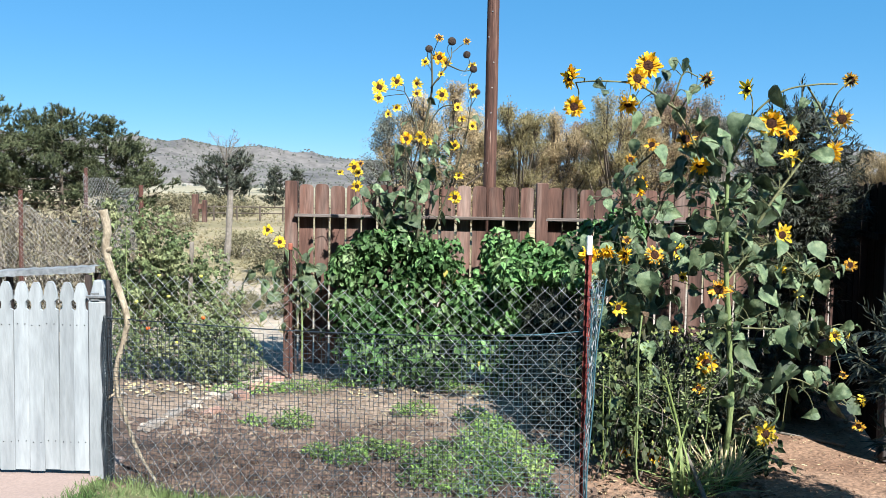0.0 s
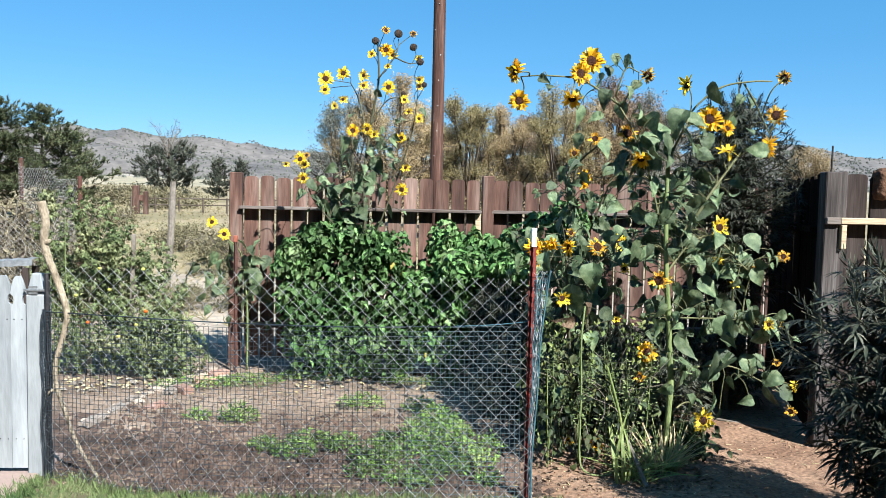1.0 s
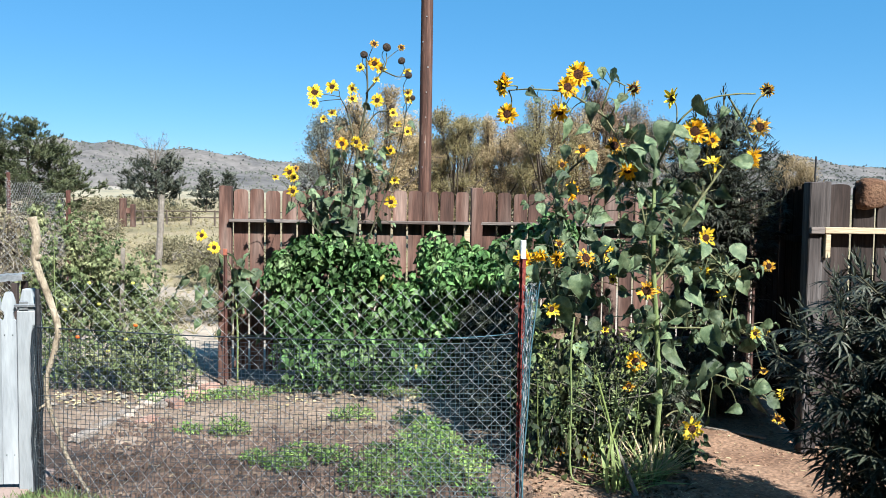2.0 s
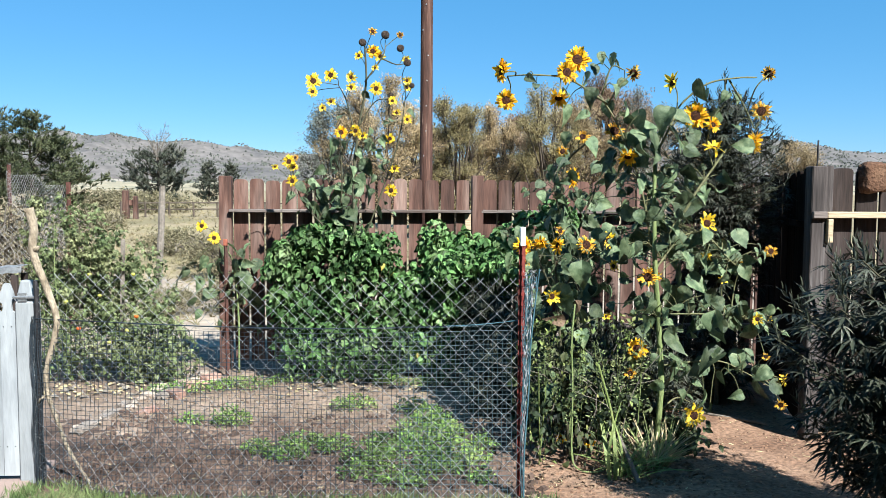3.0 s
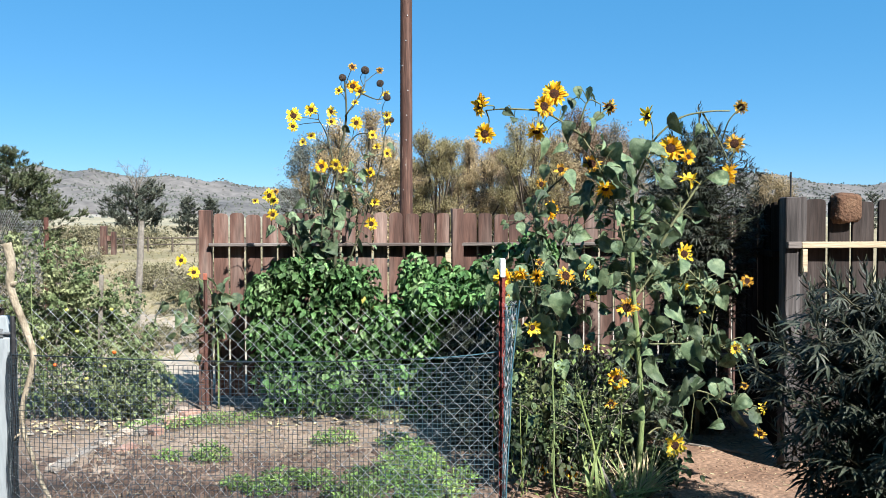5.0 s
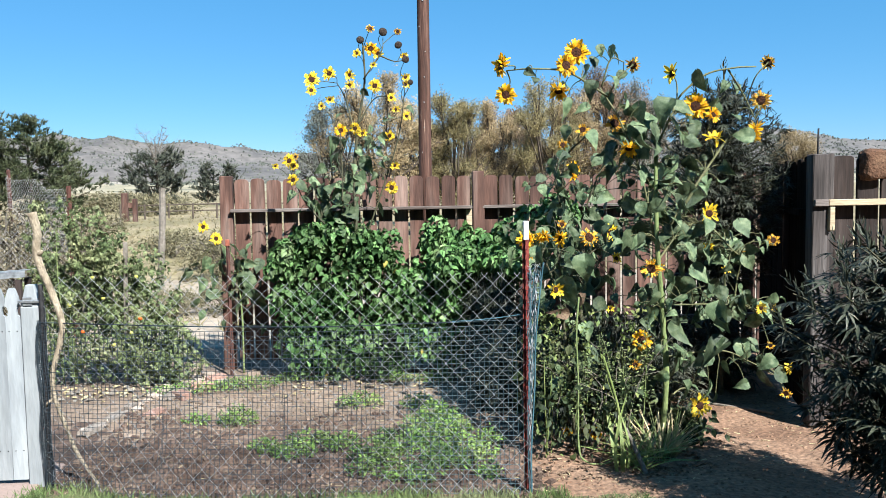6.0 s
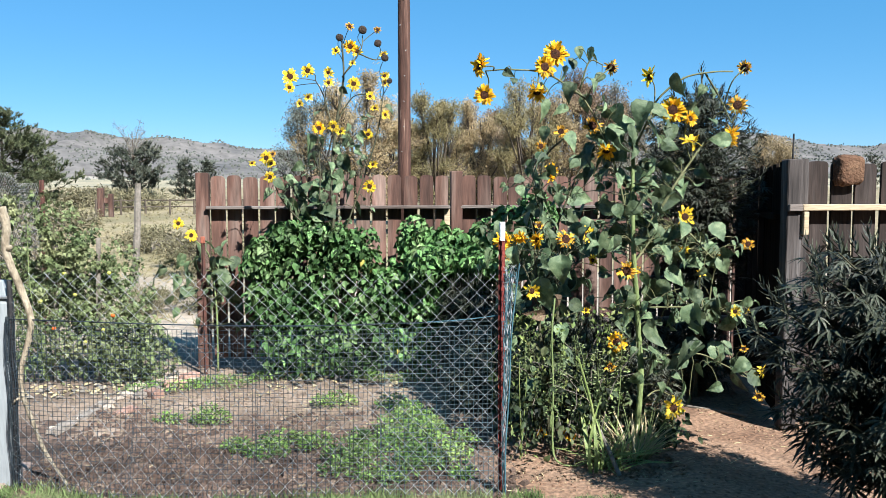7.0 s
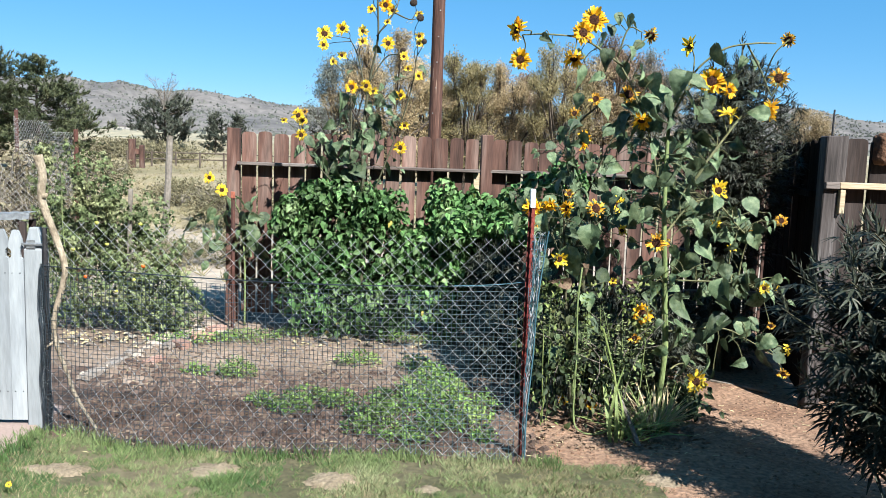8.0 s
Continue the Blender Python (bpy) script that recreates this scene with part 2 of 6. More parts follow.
M_slab = surface("pink_concrete", [(0.2297, 0.167, 0.1427), (0.2784, 0.2088, 0.181)], 2, 0.9, 0.2, 60, grain=0.1)
M_stone = surface("pale_stone", [(0.32, 0.248, 0.192), (0.44, 0.368, 0.304)], 6, 0.9, 0.5, 30, vary=0.25)
M_brick = surface("old_brick", [(0.24, 0.136, 0.104), (0.336, 0.224, 0.176)], 6, 0.9, 0.5, 30, vary=0.2)
M_mound = surface("pale_loose_earth", [(0.150, 0.114, 0.074), (0.205, 0.160, 0.108), (0.262, 0.208, 0.146)], 9, 0.95, 0.8, 60, grain=0.3)
M_drygrass = surface("dry_grass_blade", [(0.150, 0.130, 0.070), (0.235, 0.195, 0.115)], 1.7, 0.8, 0.1, 30, island=0.35, trans=0.1)
M_sack = surface("brown_burlap", [(0.0547, 0.0272, 0.0154), (0.0973, 0.049, 0.0282), (0.1277, 0.0707, 0.041)], 7, 0.95, 0.8, 45)
M_sheet = surface("zinc_sheet", [(0.32, 0.336, 0.352), (0.44, 0.456, 0.48)], 5, 0.5, 0.1, 30, metal=0.3)
M_building = surface("far_house_wall", [(0.264, 0.24, 0.216), (0.32, 0.296, 0.272)], 0.3, 0.9, 0, 2)
M_roof = surface("far_roof", [(0.16, 0.136, 0.128), (0.224, 0.2, 0.184)], 0.3, 0.9, 0, 2)


# ---- building helpers ----
def finish(me, material, smooth=False):
    for m in (material if isinstance(material, (list, tuple)) else [material]):
        me.materials.append(m)
    if smooth:
        me.polygons.foreach_set("use_smooth", [True] * len(me.polygons))
    return me


def mesh_of(name, bm, material, smooth=False):
    me = bpy.data.meshes.new(name)
    bm.to_mesh(me)
    bm.free()
    return finish(me, material, smooth)


def part(name, bm, material, parent, label="", smooth=False, m=None, kind=""):
    """Links a bmesh or a ready mesh as one object under a thing or part."""
    ob = new(name, bm if isinstance(bm, bpy.types.Mesh) else mesh_of(name, bm, material, smooth))
    ob.parent = parent
    if m is not None:
        ob.matrix_basis = m
    return tagged(ob, label, kind=kind)


def thing(name, label, category, group="", at=(0, 0, 0), kind=""):
    ob = new(name)
    ob.empty_display_size = 0.1
    ob.location = at
    return tagged(ob, label, category, group, kind)


def box(bm, x0, x1, y0, y1, z0, z1, bevel=0.0):
    g = bmesh.ops.create_cube(bm, size=1)
    for v in g["verts"]:
        v.co = Vector((x0 + (v.co.x + 0.5) * (x1 - x0), y0 + (v.co.y + 0.5) * (y1 - y0), z0 + (v.co.z + 0.5) * (z1 - z0)))
    if bevel:
        es = {e for v in g["verts"] for e in v.link_edges}
        bmesh.ops.bevel(bm, geom=list(es), offset=bevel, segments=1, affect="EDGES")
    return bm


def smooth_line(pts, n=6):
    """Catmull-Rom points through pts."""
    P = [Vector(p) for p in pts]
    P = [P[0] * 2 - P[1]] + P + [P[-1] * 2 - P[-2]]
    out = []
    for i in range(1, len(P) - 2):
        a, b, c, d = P[i - 1:i + 3]
        for k in range(n):
            t = k / n
            out.append(0.5 * ((2 * b) + (c - a) * t + (2 * a - 5 * b + 4 * c - d) * t * t + (3 * b - a - 3 * c + d) * t ** 3))
    return out + [P[-2]]


def tube(bm, pts, r0, r1=None, sides=6, wobble=0.0):
    """A tapered round rod along pts."""
    r1 = r0 if r1 is None else r1
    rings, n = [], len(pts)
    for i, p in enumerate(pts):
        p = Vector(p)
        d = (Vector(pts[min(i + 1, n - 1)]) - Vector(pts[max(i - 1, 0)])).normalized()
        u = d.cross(Vector((0, 1, 0.01)) if abs(d.y) < 0.9 else Vector((1, 0, 0))).normalized()
        w = d.cross(u)
        r = (r0 + (r1 - r0) * i / max(n - 1, 1)) * (1 + (U(-wobble, wobble) if wobble else 0))
        rings.append([bm.verts.new(p + (u * math.cos(a) + w * math.sin(a)) * r) for a in (2 * math.pi * k / sides for k in range(sides))])
    for a, b in zip(rings, rings[1:]):
        for k in range(sides):
            bm.faces.new((a[k], a[(k + 1) % sides], b[(k + 1) % sides], b[k]))
    bm.faces.new(rings[0][::-1])
    bm.faces.new(rings[-1])
    return bm


def frame_of(d, n, at, s=1.0):
    """Matrix with local y along d and local z near n, at a place, scaled."""
    y = Vector(d).normalized()
    x = y.cross(Vector(n))
    x = x.normalized() if x.length > 1e-4 else y.orthogonal().normalized()
    z = x.cross(y)
    m = Matrix((x, y, z)).transposed().to_4x4()
    m.translation = at
    return m @ Matrix.Scale(s, 4)


def blade_sheet(rows, cols, width, droop=0.25, fold=0.15, ripple=0.0, seed=0, teeth=0.0, twist=0.0, lobe=0.12):
    """Verts and faces of a leaf one long along y, its width by row from the function, folded along the rib and drooping."""
    r = random.Random(seed)
    V, F = [], []
    for i in range(rows + 1):
        u = i / rows
        for j in range(cols + 1):
            s = 2 * j / cols - 1
            w = width(u) * (1 + (teeth if i % 2 else -teeth) * abs(s))
            V.append((s * w + twist * u * u, u - lobe * abs(s) * (1 - u) ** 3, fold * abs(s) * w - droop * u * u + twist * s * w * 1.5 + r.uniform(-ripple, ripple)))
    for i in range(rows):
        for j in range(cols):
            a = i * (cols + 1) + j
            F.append((a, a + 1, a + cols + 2, a + cols + 1))
    return np.array(V), F


def heart(u):
    return 0.02 + 0.54 * (math.sin(math.pi * min(1, u * 1.05) ** 0.55)) ** 0.9 * (1 - 0.25 * u) if u < 0.96 else 0.02


def ovate(u):
    return 0.02 + 0.34 * math.sin(math.pi * u ** 0.65)


def sheet_mesh(name, sheet, material, smooth=True):
    me = bpy.data.meshes.new(name)
    me.from_pydata([tuple(v) for v in sheet[0]], [], sheet[1])
    return finish(me, material, smooth)


def scatter(name, sheet, mats, material, parent, label="", smooth=False, kind="stuff"):
    """One mesh of a leaf repeated at many poses."""
    V, F = sheet
    k = len(V)
    A = np.array([[list(r) for r in m] for m in mats])
    W = np.einsum("nij,kj->nki", A[:, :3, :3], V) + A[:, None, :3, 3]
    me = bpy.data.meshes.new(name)
    faces = [tuple(i + o for i in f) for o in range(0, k * len(mats), k) for f in F]
    me.from_pydata(W.reshape(-1, 3).tolist(), [], faces)
    finish(me, material, smooth)
    return part(name, me, material, parent, label, kind=kind)


def merge_sheets(sheets):
    V, F, o = [], [], 0
    for v, f in sheets:
        V.append(v)
        F += [tuple(i + o for i in g) for g in f]
        o += len(v)
    return np.concatenate(V), F


def posed(sheet, m):
    A = np.array([list(r) for r in m])
    return sheet[0] @ A[:3, :3].T + A[:3, 3], sheet[1]


def rand_dir(up=0.0):
    v = Vector((rng.gauss(0, 1), rng.gauss(0, 1), rng.gauss(0, 1) + up))
    return v.normalized()


# ---- ground ----
def axis(a, b, step, far, grow=1.28):
    v = list(np.arange(a, b + 1e-6, step))
    s, x = step, a
    lo, hi = [], []
    while x > -far:
        s *= grow
        x -= s
        lo.append(x)
    s, x = step, b
    while x < far:
        s *= grow
        x += s
        hi.append(x)
    return lo[::-1] + v + hi


def ground_height(x, y):
    d = math.hypot(x, y)
    z = 0.0
    if d > 25:
        z += 13.0 * ((d - 25) / 1000) if d < 1600 else 20.5
    garden = -2.1 < x < 3.2 and 4.6 < y < 7.9
    a = 0.018 if garden else 0.008
    z += a * noise.noise((x * 5, y * 5, 0)) + a * 1.2 * noise.noise((x * 1.3, y * 1.3, 4)) if d < 30 else 0.25 * noise.noise((x * 0.05, y * 0.05, 1))
    return z


def smooth_step(u):
    u = max(0.0, min(1.0, u))
    return u * u * (3 - 2 * u)


def foot_bulge(s):
    """How far the loose foot of the wire fence has crept on to the lawn, s along it."""
    return 0.20 * smooth_step(s / 0.6) * (1 - 0.62 * smooth_step((s - 1.1) / 0.9))


def fence_foot(x):
    s = x + 1.97
    return 4.70 - 0.126 * s - foot_bulge(s)


def ground_zone(x, y):
    n = 0.12 * noise.noise((x * 2.2, y * 2.2, 9)) + 0.1 * noise.noise((x * 7, y * 7, 3))
    if y > 9.0 or x < -4.5 or x > 6:
        if math.hypot(x, y) > 160:
            return 5
        bare = y < 15.5 + 6 * n and -9 < x < 16
        return 3 if bare and y > 8 else 4
    if y < fence_foot(x) + n * 0.45 and x < 1.35 + n * 2 + 0.25 * (4.4 - y):
        return 2
    if x > 0.85 + n and (y < 7.9):
        return 1
    return 6 if y < 5.75 + 2.5 * n + 0.5 * noise.noise((x * 1.5, y * 1.5, 6)) else 0


xs, ys = axis(-4.2, 4.2, 0.07, 3200), axis(2.6, 8.4, 0.07, 3200)
me = bpy.data.meshes.new("ground")
nx = len(xs)
me.from_pydata([(x, y, ground_height(x, y)) for y in ys for x in xs], [],
               [(j * nx + i, j * nx + i + 1, (j + 1) * nx + i + 1, (j + 1) * nx + i) for j in range(len(ys) - 1) for i in range(nx - 1)])
finish(me, [M_soil, M_path, M_lawn, M_bare, M_field, M_plain, M_moist], True)
me.polygons.foreach_set("material_index", [ground_zone((xs[i] + xs[i + 1]) / 2, (ys[j] + ys[j + 1]) / 2) for j in range(len(ys) - 1) for i in range(nx - 1)])
tagged(new("ground", me), "garden soil, thin lawn, dirt path and dry field running to the hills", "ground", kind="structure")

# unseen lap-sided wall behind the camera, added to cut the sky's fill light
bm = box(bmesh.new(), -14, 14, -6.3, -6.0, -0.05, 9.8)
for k in range(49):
    box(bm, -14, 14, -6.0, -5.985, 0.02 + 0.2 * k, 0.2 + 0.2 * k)
tagged(new("wall_south", mesh_of("wall_south", bm, M_siding)), "unseen brown lap-sided wall added behind the lawn to block sky", "wall", kind="structure")

# distant scrub-covered hills: elevation angle by bearing
RIDGE = [(-70, 4.2), (-45, 4.0), (-28, 3.2), (-20, 3.25), (-17.6, 3.62), (-15.6, 3.3), (-11.7, 3.0), (-9.4, 2.62), (-7.5, 2.55), (-5, 2.3), (4, 2.0), (18, 2.4), (25, 3.2), (27.4, 3.1), (29.7, 2.65), (32.8, 2.3), (40, 2.2), (70, 2.6)]


def ridge(az):
    for (a, p), (b, q) in zip(RIDGE, RIDGE[1:]):
        if a <= az <= b:
            t = (az - a) / (b - a)
            return p + (q - p) * t
    return 2.0


def hill_point(az, t):
    """A point of the range: az its bearing, t from its foot to its back."""
    d = 1500 + 1300 * t
    x, y = d * math.sin(radians(az)), d * math.cos(radians(az))
    crest = 2450 * math.tan(radians(ridge(az))) + 1.7
    f = 1 - abs(min(1, t / 0.75) - 1) ** 1.6 if t < 0.75 else 1 - 0.5 * ((t - 0.75) / 0.25) ** 2
    h = 14 + (crest - 14) * f
    gully = noise.fractal((x * 0.004, y * 0.004, 2), 0.9, 2.1, 5)
    fold = abs(noise.noise((x * 0.006, y * 0.0025, 5)))
    h += (gully * 30 - fold * 40 + 8) * math.sin(math.pi * min(1, t * 1.1)) * (0.45 if 0.66 < t < 0.84 else 1)
    return (x, y, h)


NA, ND = 420, 30
me = bpy.data.meshes.new("backdrop_hills")
me.from_pydata([hill_point(-70 + 140 * i / NA, j / ND) if j else (*hill_point(-70 + 140 * i / NA, 0)[:2], -5) for i in range(NA + 1) for j in range(ND + 1)], [],
               [(k, k + ND + 1, k + ND + 2, k + 1) for i in range(NA) for j in range(ND) for k in [i * (ND + 1) + j]])
tagged(new("backdrop_hills", finish(me, M_hill, True)), "grey-tan hills dotted with dark scrub", "hills", kind="structure")
ring = [(math.cos(k * math.pi / 2), math.sin(k * math.pi / 2)) for k in range(4)]
TUFT = (np.array([(0.5 * c, 0.5 * s, 0) for c, s in ring] + [(0.34 * c, 0.34 * s, 0.6 + 0.2 * (k % 2)) for k, (c, s) in enumerate(ring)]),
        [(k, (k + 1) % 4, 4 + (k + 1) % 4, 4 + k) for k in range(4)] + [(4, 5, 6, 7)])
scrub = thing("hill_scrub", "dark juniper scrub scattered over the far hills", "scrub", kind="stuff")
poses = []
while len(poses) < 11500:
    az, t = U(-32, 42), U(0, 1) ** 0.8 * 0.78
    x, y, z = hill_point(az, t)
    if noise.noise((x * 0.006, y * 0.006, 7)) + U(-0.6, 0.6) < -0.1:
        continue
    poses.append(pose(x, y, z - 0.5, 0, 0, U(0, 360)) @ Matrix.Diagonal((U(2.5, 6.5), U(2.5, 6), U(2.5, 5.5), 1)))
scatter("scrub", TUFT, poses, M_scrub, scrub)
poses = []
for _ in range(420):
    d, az = U(500, 1450), U(-32, 42)
    x, y = d * math.sin(radians(az)), d * math.cos(radians(az))
    poses.append(pose(x, y, ground_height(x, y) - 0.3, 0, 0, U(0, 360)) @ Matrix.Diagonal((U(3, 8), U(3, 6), U(2, 4), 1)))
scatter("far_trees", TUFT, poses, M_scrub, scrub)


# ---- boards and fences ----
def board_mesh(name, w, h, t, material, arch=0.05, seed=0):
    """An upright board with a rounded top and softened edges; origin at the foot's middle, its face toward -y."""
    r = random.Random(seed)
    out = [(-w / 2, 0), (w / 2, r.uniform(-0.004, 0.004)), (w / 2, h - arch)]
    out += [(w / 2 * math.cos(a) ** 0.55, h - arch + arch * math.sin(a) ** 0.8) for a in (math.pi / 2 * k / 4 for k in range(1, 4))]
    out += [(0, h)]
    out += [(-w / 2 * math.cos(a) ** 0.55, h - arch + arch * math.sin(a) ** 0.8) for a in (math.pi / 2 * k / 4 for k in range(3, 0, -1))]
    out += [(-w / 2, h - arch)]
    bm = bmesh.new()
    f = [bm.verts.new((x * 0.97, -t / 2, z)) for x, z in out]
    m = [bm.verts.new((x, -t / 2 + 0.003, z + 0.001)) for x, z in out]
    b = [bm.verts.new((x, t / 2, z + 0.001)) for x, z in out]
    n = len(out)
    bm.faces.new(f)
    bm.faces.new(b[::-1])
    for p, q in ((f, m), (m, b)):
        for i in range(n):
            bm.faces.new((p[i], q[i], q[(i + 1) % n], p[(i + 1) % n]))
    bmesh.ops.recalc_face_normals(bm, faces=bm.faces)
    return mesh_of(name, bm, material)


BOARDS = [board_mesh("board", 0.1285 + 0.0025 * i, 1.73 - 0.006 * i, 0.018, M_board, 0.045, i) for i in range(3)]
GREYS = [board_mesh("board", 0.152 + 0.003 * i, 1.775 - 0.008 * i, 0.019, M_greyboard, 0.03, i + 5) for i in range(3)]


def run_of_boards(fence, x0, y0, x1, y1, meshes, z0, pitch, lean=1.2, skip=()):
    n = round(math.hypot(x1 - x0, y1 - y0) / pitch)
    turn = math.degrees(math.atan2(y1 - y0, x1 - x0))
    for i in range(n):
        if i in skip:
            continue
        t = (i + 0.5) / n
        part("board", rng.choice(meshes), None, fence, m=pose(x0 + (x1 - x0) * t, y0 + (y1 - y0) * t, z0 + U(-0.008, 0.008), U(-0.3, 0.3), U(-lean, lean) * 0.35, turn + U(-1.5, 1.5)))


def rail(fence, x0, y0, x1, y1, z, depth, h, material, name="rail", label=""):
    L = math.hypot(x1 - x0, y1 - y0)
    bm = box(bmesh.new(), 0, L, -depth, 0, -h, 0, 0.004)
    return part(name, bm, material, fence, label, m=pose(x0, y0, z, 0, 0, math.degrees(math.atan2(y1 - y0, x1 - x0))))


def fence_post(fence, x, y, h, w, material, label=""):
    bm = box(bmesh.new(), -w / 2, w / 2, -0.05, 0.05, 0, h, 0.006)
    return part("post", bm, material, fence, label, m=pose(x, y, 0, 0, U(-0.4, 0.4), 0))


# back fence of stained boards, its rails and posts on the garden side
back_fence = thing("board_fence", "brown stained board fence with rounded tops and gaps between boards", "fence", at=(0, 0, 0))
BY = 7.80
for a, b in ((-1.44, 0.80), (0.92, 3.76)):
    run_of_boards(back_fence, a, BY + 0.03, b, BY - 0.02, BOARDS, 0.075, 0.1495, 0.5)
    rail(back_fence, a - 0.02, BY + 0.012, b, BY - 0.035, 1.52, 0.092, 0.03, M_railgrey)
    rail(back_fence, a - 0.02, BY + 0.012, b, BY - 0.035, 0.42, 0.09, 0.04, M_railgrey)
fence_post(back_fence, -1.515, BY + 0.02, 1.83, 0.115, M_board)
fence_post(back_fence, 0.862, BY - 0.03, 1.845, 0.11, M_board)
part("cleat", box(bmesh.new(), 0.745, 0.80, BY - 0.07, BY - 0.02, 1.16, 1.48, 0.004), M_newwood, back_fence, "pale wood cleat under the rail")

# side fence that runs back to it, and the run that faces the lawn
side_fence = thing("side_fence", "weathered board fence whose shaded face is coloured near black", "fence")
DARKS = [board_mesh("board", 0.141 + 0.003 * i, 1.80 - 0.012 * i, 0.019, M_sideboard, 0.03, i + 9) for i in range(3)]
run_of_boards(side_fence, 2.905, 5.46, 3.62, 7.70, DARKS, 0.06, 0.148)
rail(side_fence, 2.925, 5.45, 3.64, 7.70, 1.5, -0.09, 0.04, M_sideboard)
front_fence = thing("front_fence", "weathered grey-brown board fence with a new pine rail", "fence")
FY = 5.41
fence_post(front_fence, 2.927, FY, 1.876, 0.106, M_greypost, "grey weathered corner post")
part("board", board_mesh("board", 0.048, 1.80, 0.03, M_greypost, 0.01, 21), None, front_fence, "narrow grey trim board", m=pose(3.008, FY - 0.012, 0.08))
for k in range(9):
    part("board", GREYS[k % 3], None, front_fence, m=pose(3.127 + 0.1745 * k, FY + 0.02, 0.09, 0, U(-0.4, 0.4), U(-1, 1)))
rail(front_fence, 2.972, FY + 0.005, 4.6, FY + 0.005, 1.568, 0.085, 0.043, M_newwood, label="new yellow pine rail")
rail(front_fence, 2.872, FY - 0.052, 2.970, FY - 0.052, 1.570, 0.03, 0.048, M_railgrey, "rail_end", "weathered grey end of the old rail")
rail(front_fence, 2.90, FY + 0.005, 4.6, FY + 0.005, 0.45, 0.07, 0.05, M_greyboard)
part("cleat", box(bmesh.new(), 2.978, 3.014, FY - 0.08, FY - 0.03, 1.358, 1.519, 0.003), M_newwood, front_fence, "yellow pine block under the rail")

# brown sacking hung over a board
bm = bmesh.new()
bmesh.ops.create_icosphere(bm, subdivisions=4, radius=1)
for v in bm.verts:
    c = v.co.copy()
    k = 1 + 0.07 * noise.noise(c * 2.2) + 0.05 * noise.noise(c * 6)
    sx = math.copysign(abs(c.x) ** 0.3, c.x)
    sz = math.copysign(abs(c.z) ** 0.34, c.z)
    sag = 0.035 * noise.noise((c.x * 3, 0, 1)) * max(0, -c.z) + 0.02 * abs(c.x) ** 3 * max(0, c.z)
    v.co = Vector((3.325 + sx * 0.098 * k * (1 - 0.06 * max(0, c.z)), FY - 0.005 + math.copysign(abs(c.y) ** 0.7, c.y) * 0.065 * k, 1.797 + sz * (0.108 if c.z > 0 else 0.098) * k - sag))
tagged(new("sack", mesh_of("sack", bm, M_sack, True)), "brown burlap sack slung over the fence top", "sack")
tagged(new("steel_rod", mesh_of("steel_rod", tube(bmesh.new(), [(2.985, 5.54, 0), (2.99, 5.54, 1.2), (3.0, 5.54, 2.06)], 0.008, 0.007), M_dark)), "thin dark steel rod standing behind the fence corner", "rod")


# ---- white picket fence ----
def picket_mesh(name, w, h):
    """A picket with a tapered flat tip and a round bite out of both shoulders."""
    k = w / 2
    side = [(k, 0), (k, h - 0.19), (k * 0.98, h - 0.165), (k * 0.62, h - 0.155), (k * 0.55, h - 0.135), (k * 0.62, h - 0.115), (k * 0.97, h - 0.10), (k * 0.8, h - 0.05), (k * 0.45, h - 0.008), (k * 0.3, h)]
    out = side + [(-x, z) for x, z in side[::-1]]
    bm = bmesh.new()
    f = [bm.verts.new((x * 0.97, -0.009, z)) for x, z in out]
    m = [bm.verts.new((x, -0.006, z)) for x, z in out]
    b = [bm.verts.new((x, 0.009, z)) for x, z in out]
    n = len(out)
    bm.faces.new(f)
    bm.faces.new(b[::-1])
    for p, q in ((f, m), (m, b)):
        for i in range(n):
            bm.faces.new((p[i], q[i], q[(i + 1) % n], p[(i + 1) % n]))
    bmesh.ops.recalc_face_normals(bm, faces=bm.faces)
    bmesh.ops.triangulate(bm, faces=[g for g in bm.faces if len(g.verts) > 4])
    return mesh_of(name, bm, M_white)


picket_fence = thing("picket_fence", "white painted picket gate with notched pointed pickets", "fence")
PICK = [picket_mesh("picket", 0.0860, 1.105 + 0.004 * i) for i in range(2)]
PY = 4.75
for i in range(13):
    p = part("picket", PICK[i % 2], None, picket_fence, m=pose(-2.134 - 0.0876 * i, PY, 0.055 + U(-0.006, 0.006), 0, U(-0.3, 0.3), U(-2, 2)))
    for z in (0.86, 0.17):
        for dx in (-0.022, 0.022):
            bm = bmesh.new()
            bmesh.ops.create_icosphere(bm, subdivisions=1, radius=0.0035, matrix=pose(dx, -0.0095, z))
            part("nail", bm, M_dark, p)
for z in (0.87, 0.19):
    part("rail", box(bmesh.new(), -3.35, -2.0, PY + 0.012, PY + 0.05, z, z + 0.088, 0.003), M_white, picket_fence)
bm = box(bmesh.new(), -2.086, -1.986, PY - 0.018, PY + 0.068, 1.052, 1.176, 0.006)
for v in bm.verts:
    if v.co.z > 1.1:
        v.co.x = -2.038 + (v.co.x + 2.036) * 0.5
        v.co.y = PY + 0.025 + (v.co.y - PY - 0.025) * 0.7
bm2 = box(bmesh.new(), -2.088, -1.984, PY - 0.022, PY + 0.072, 0.0, 1.056, 0.006)
part("post", bm2, M_white, picket_fence)
part("post_top", bm, M_white, picket_fence, "tapered flat-tipped top of the gate post")
lt = thing("gate_latch", "dull steel gate latch on the white post", "latch")
part("latch_bar", box(bmesh.new(), -2.095, -1.95, PY - 0.034, PY - 0.023, 1.078, 1.092, 0.002), M_steel, lt)
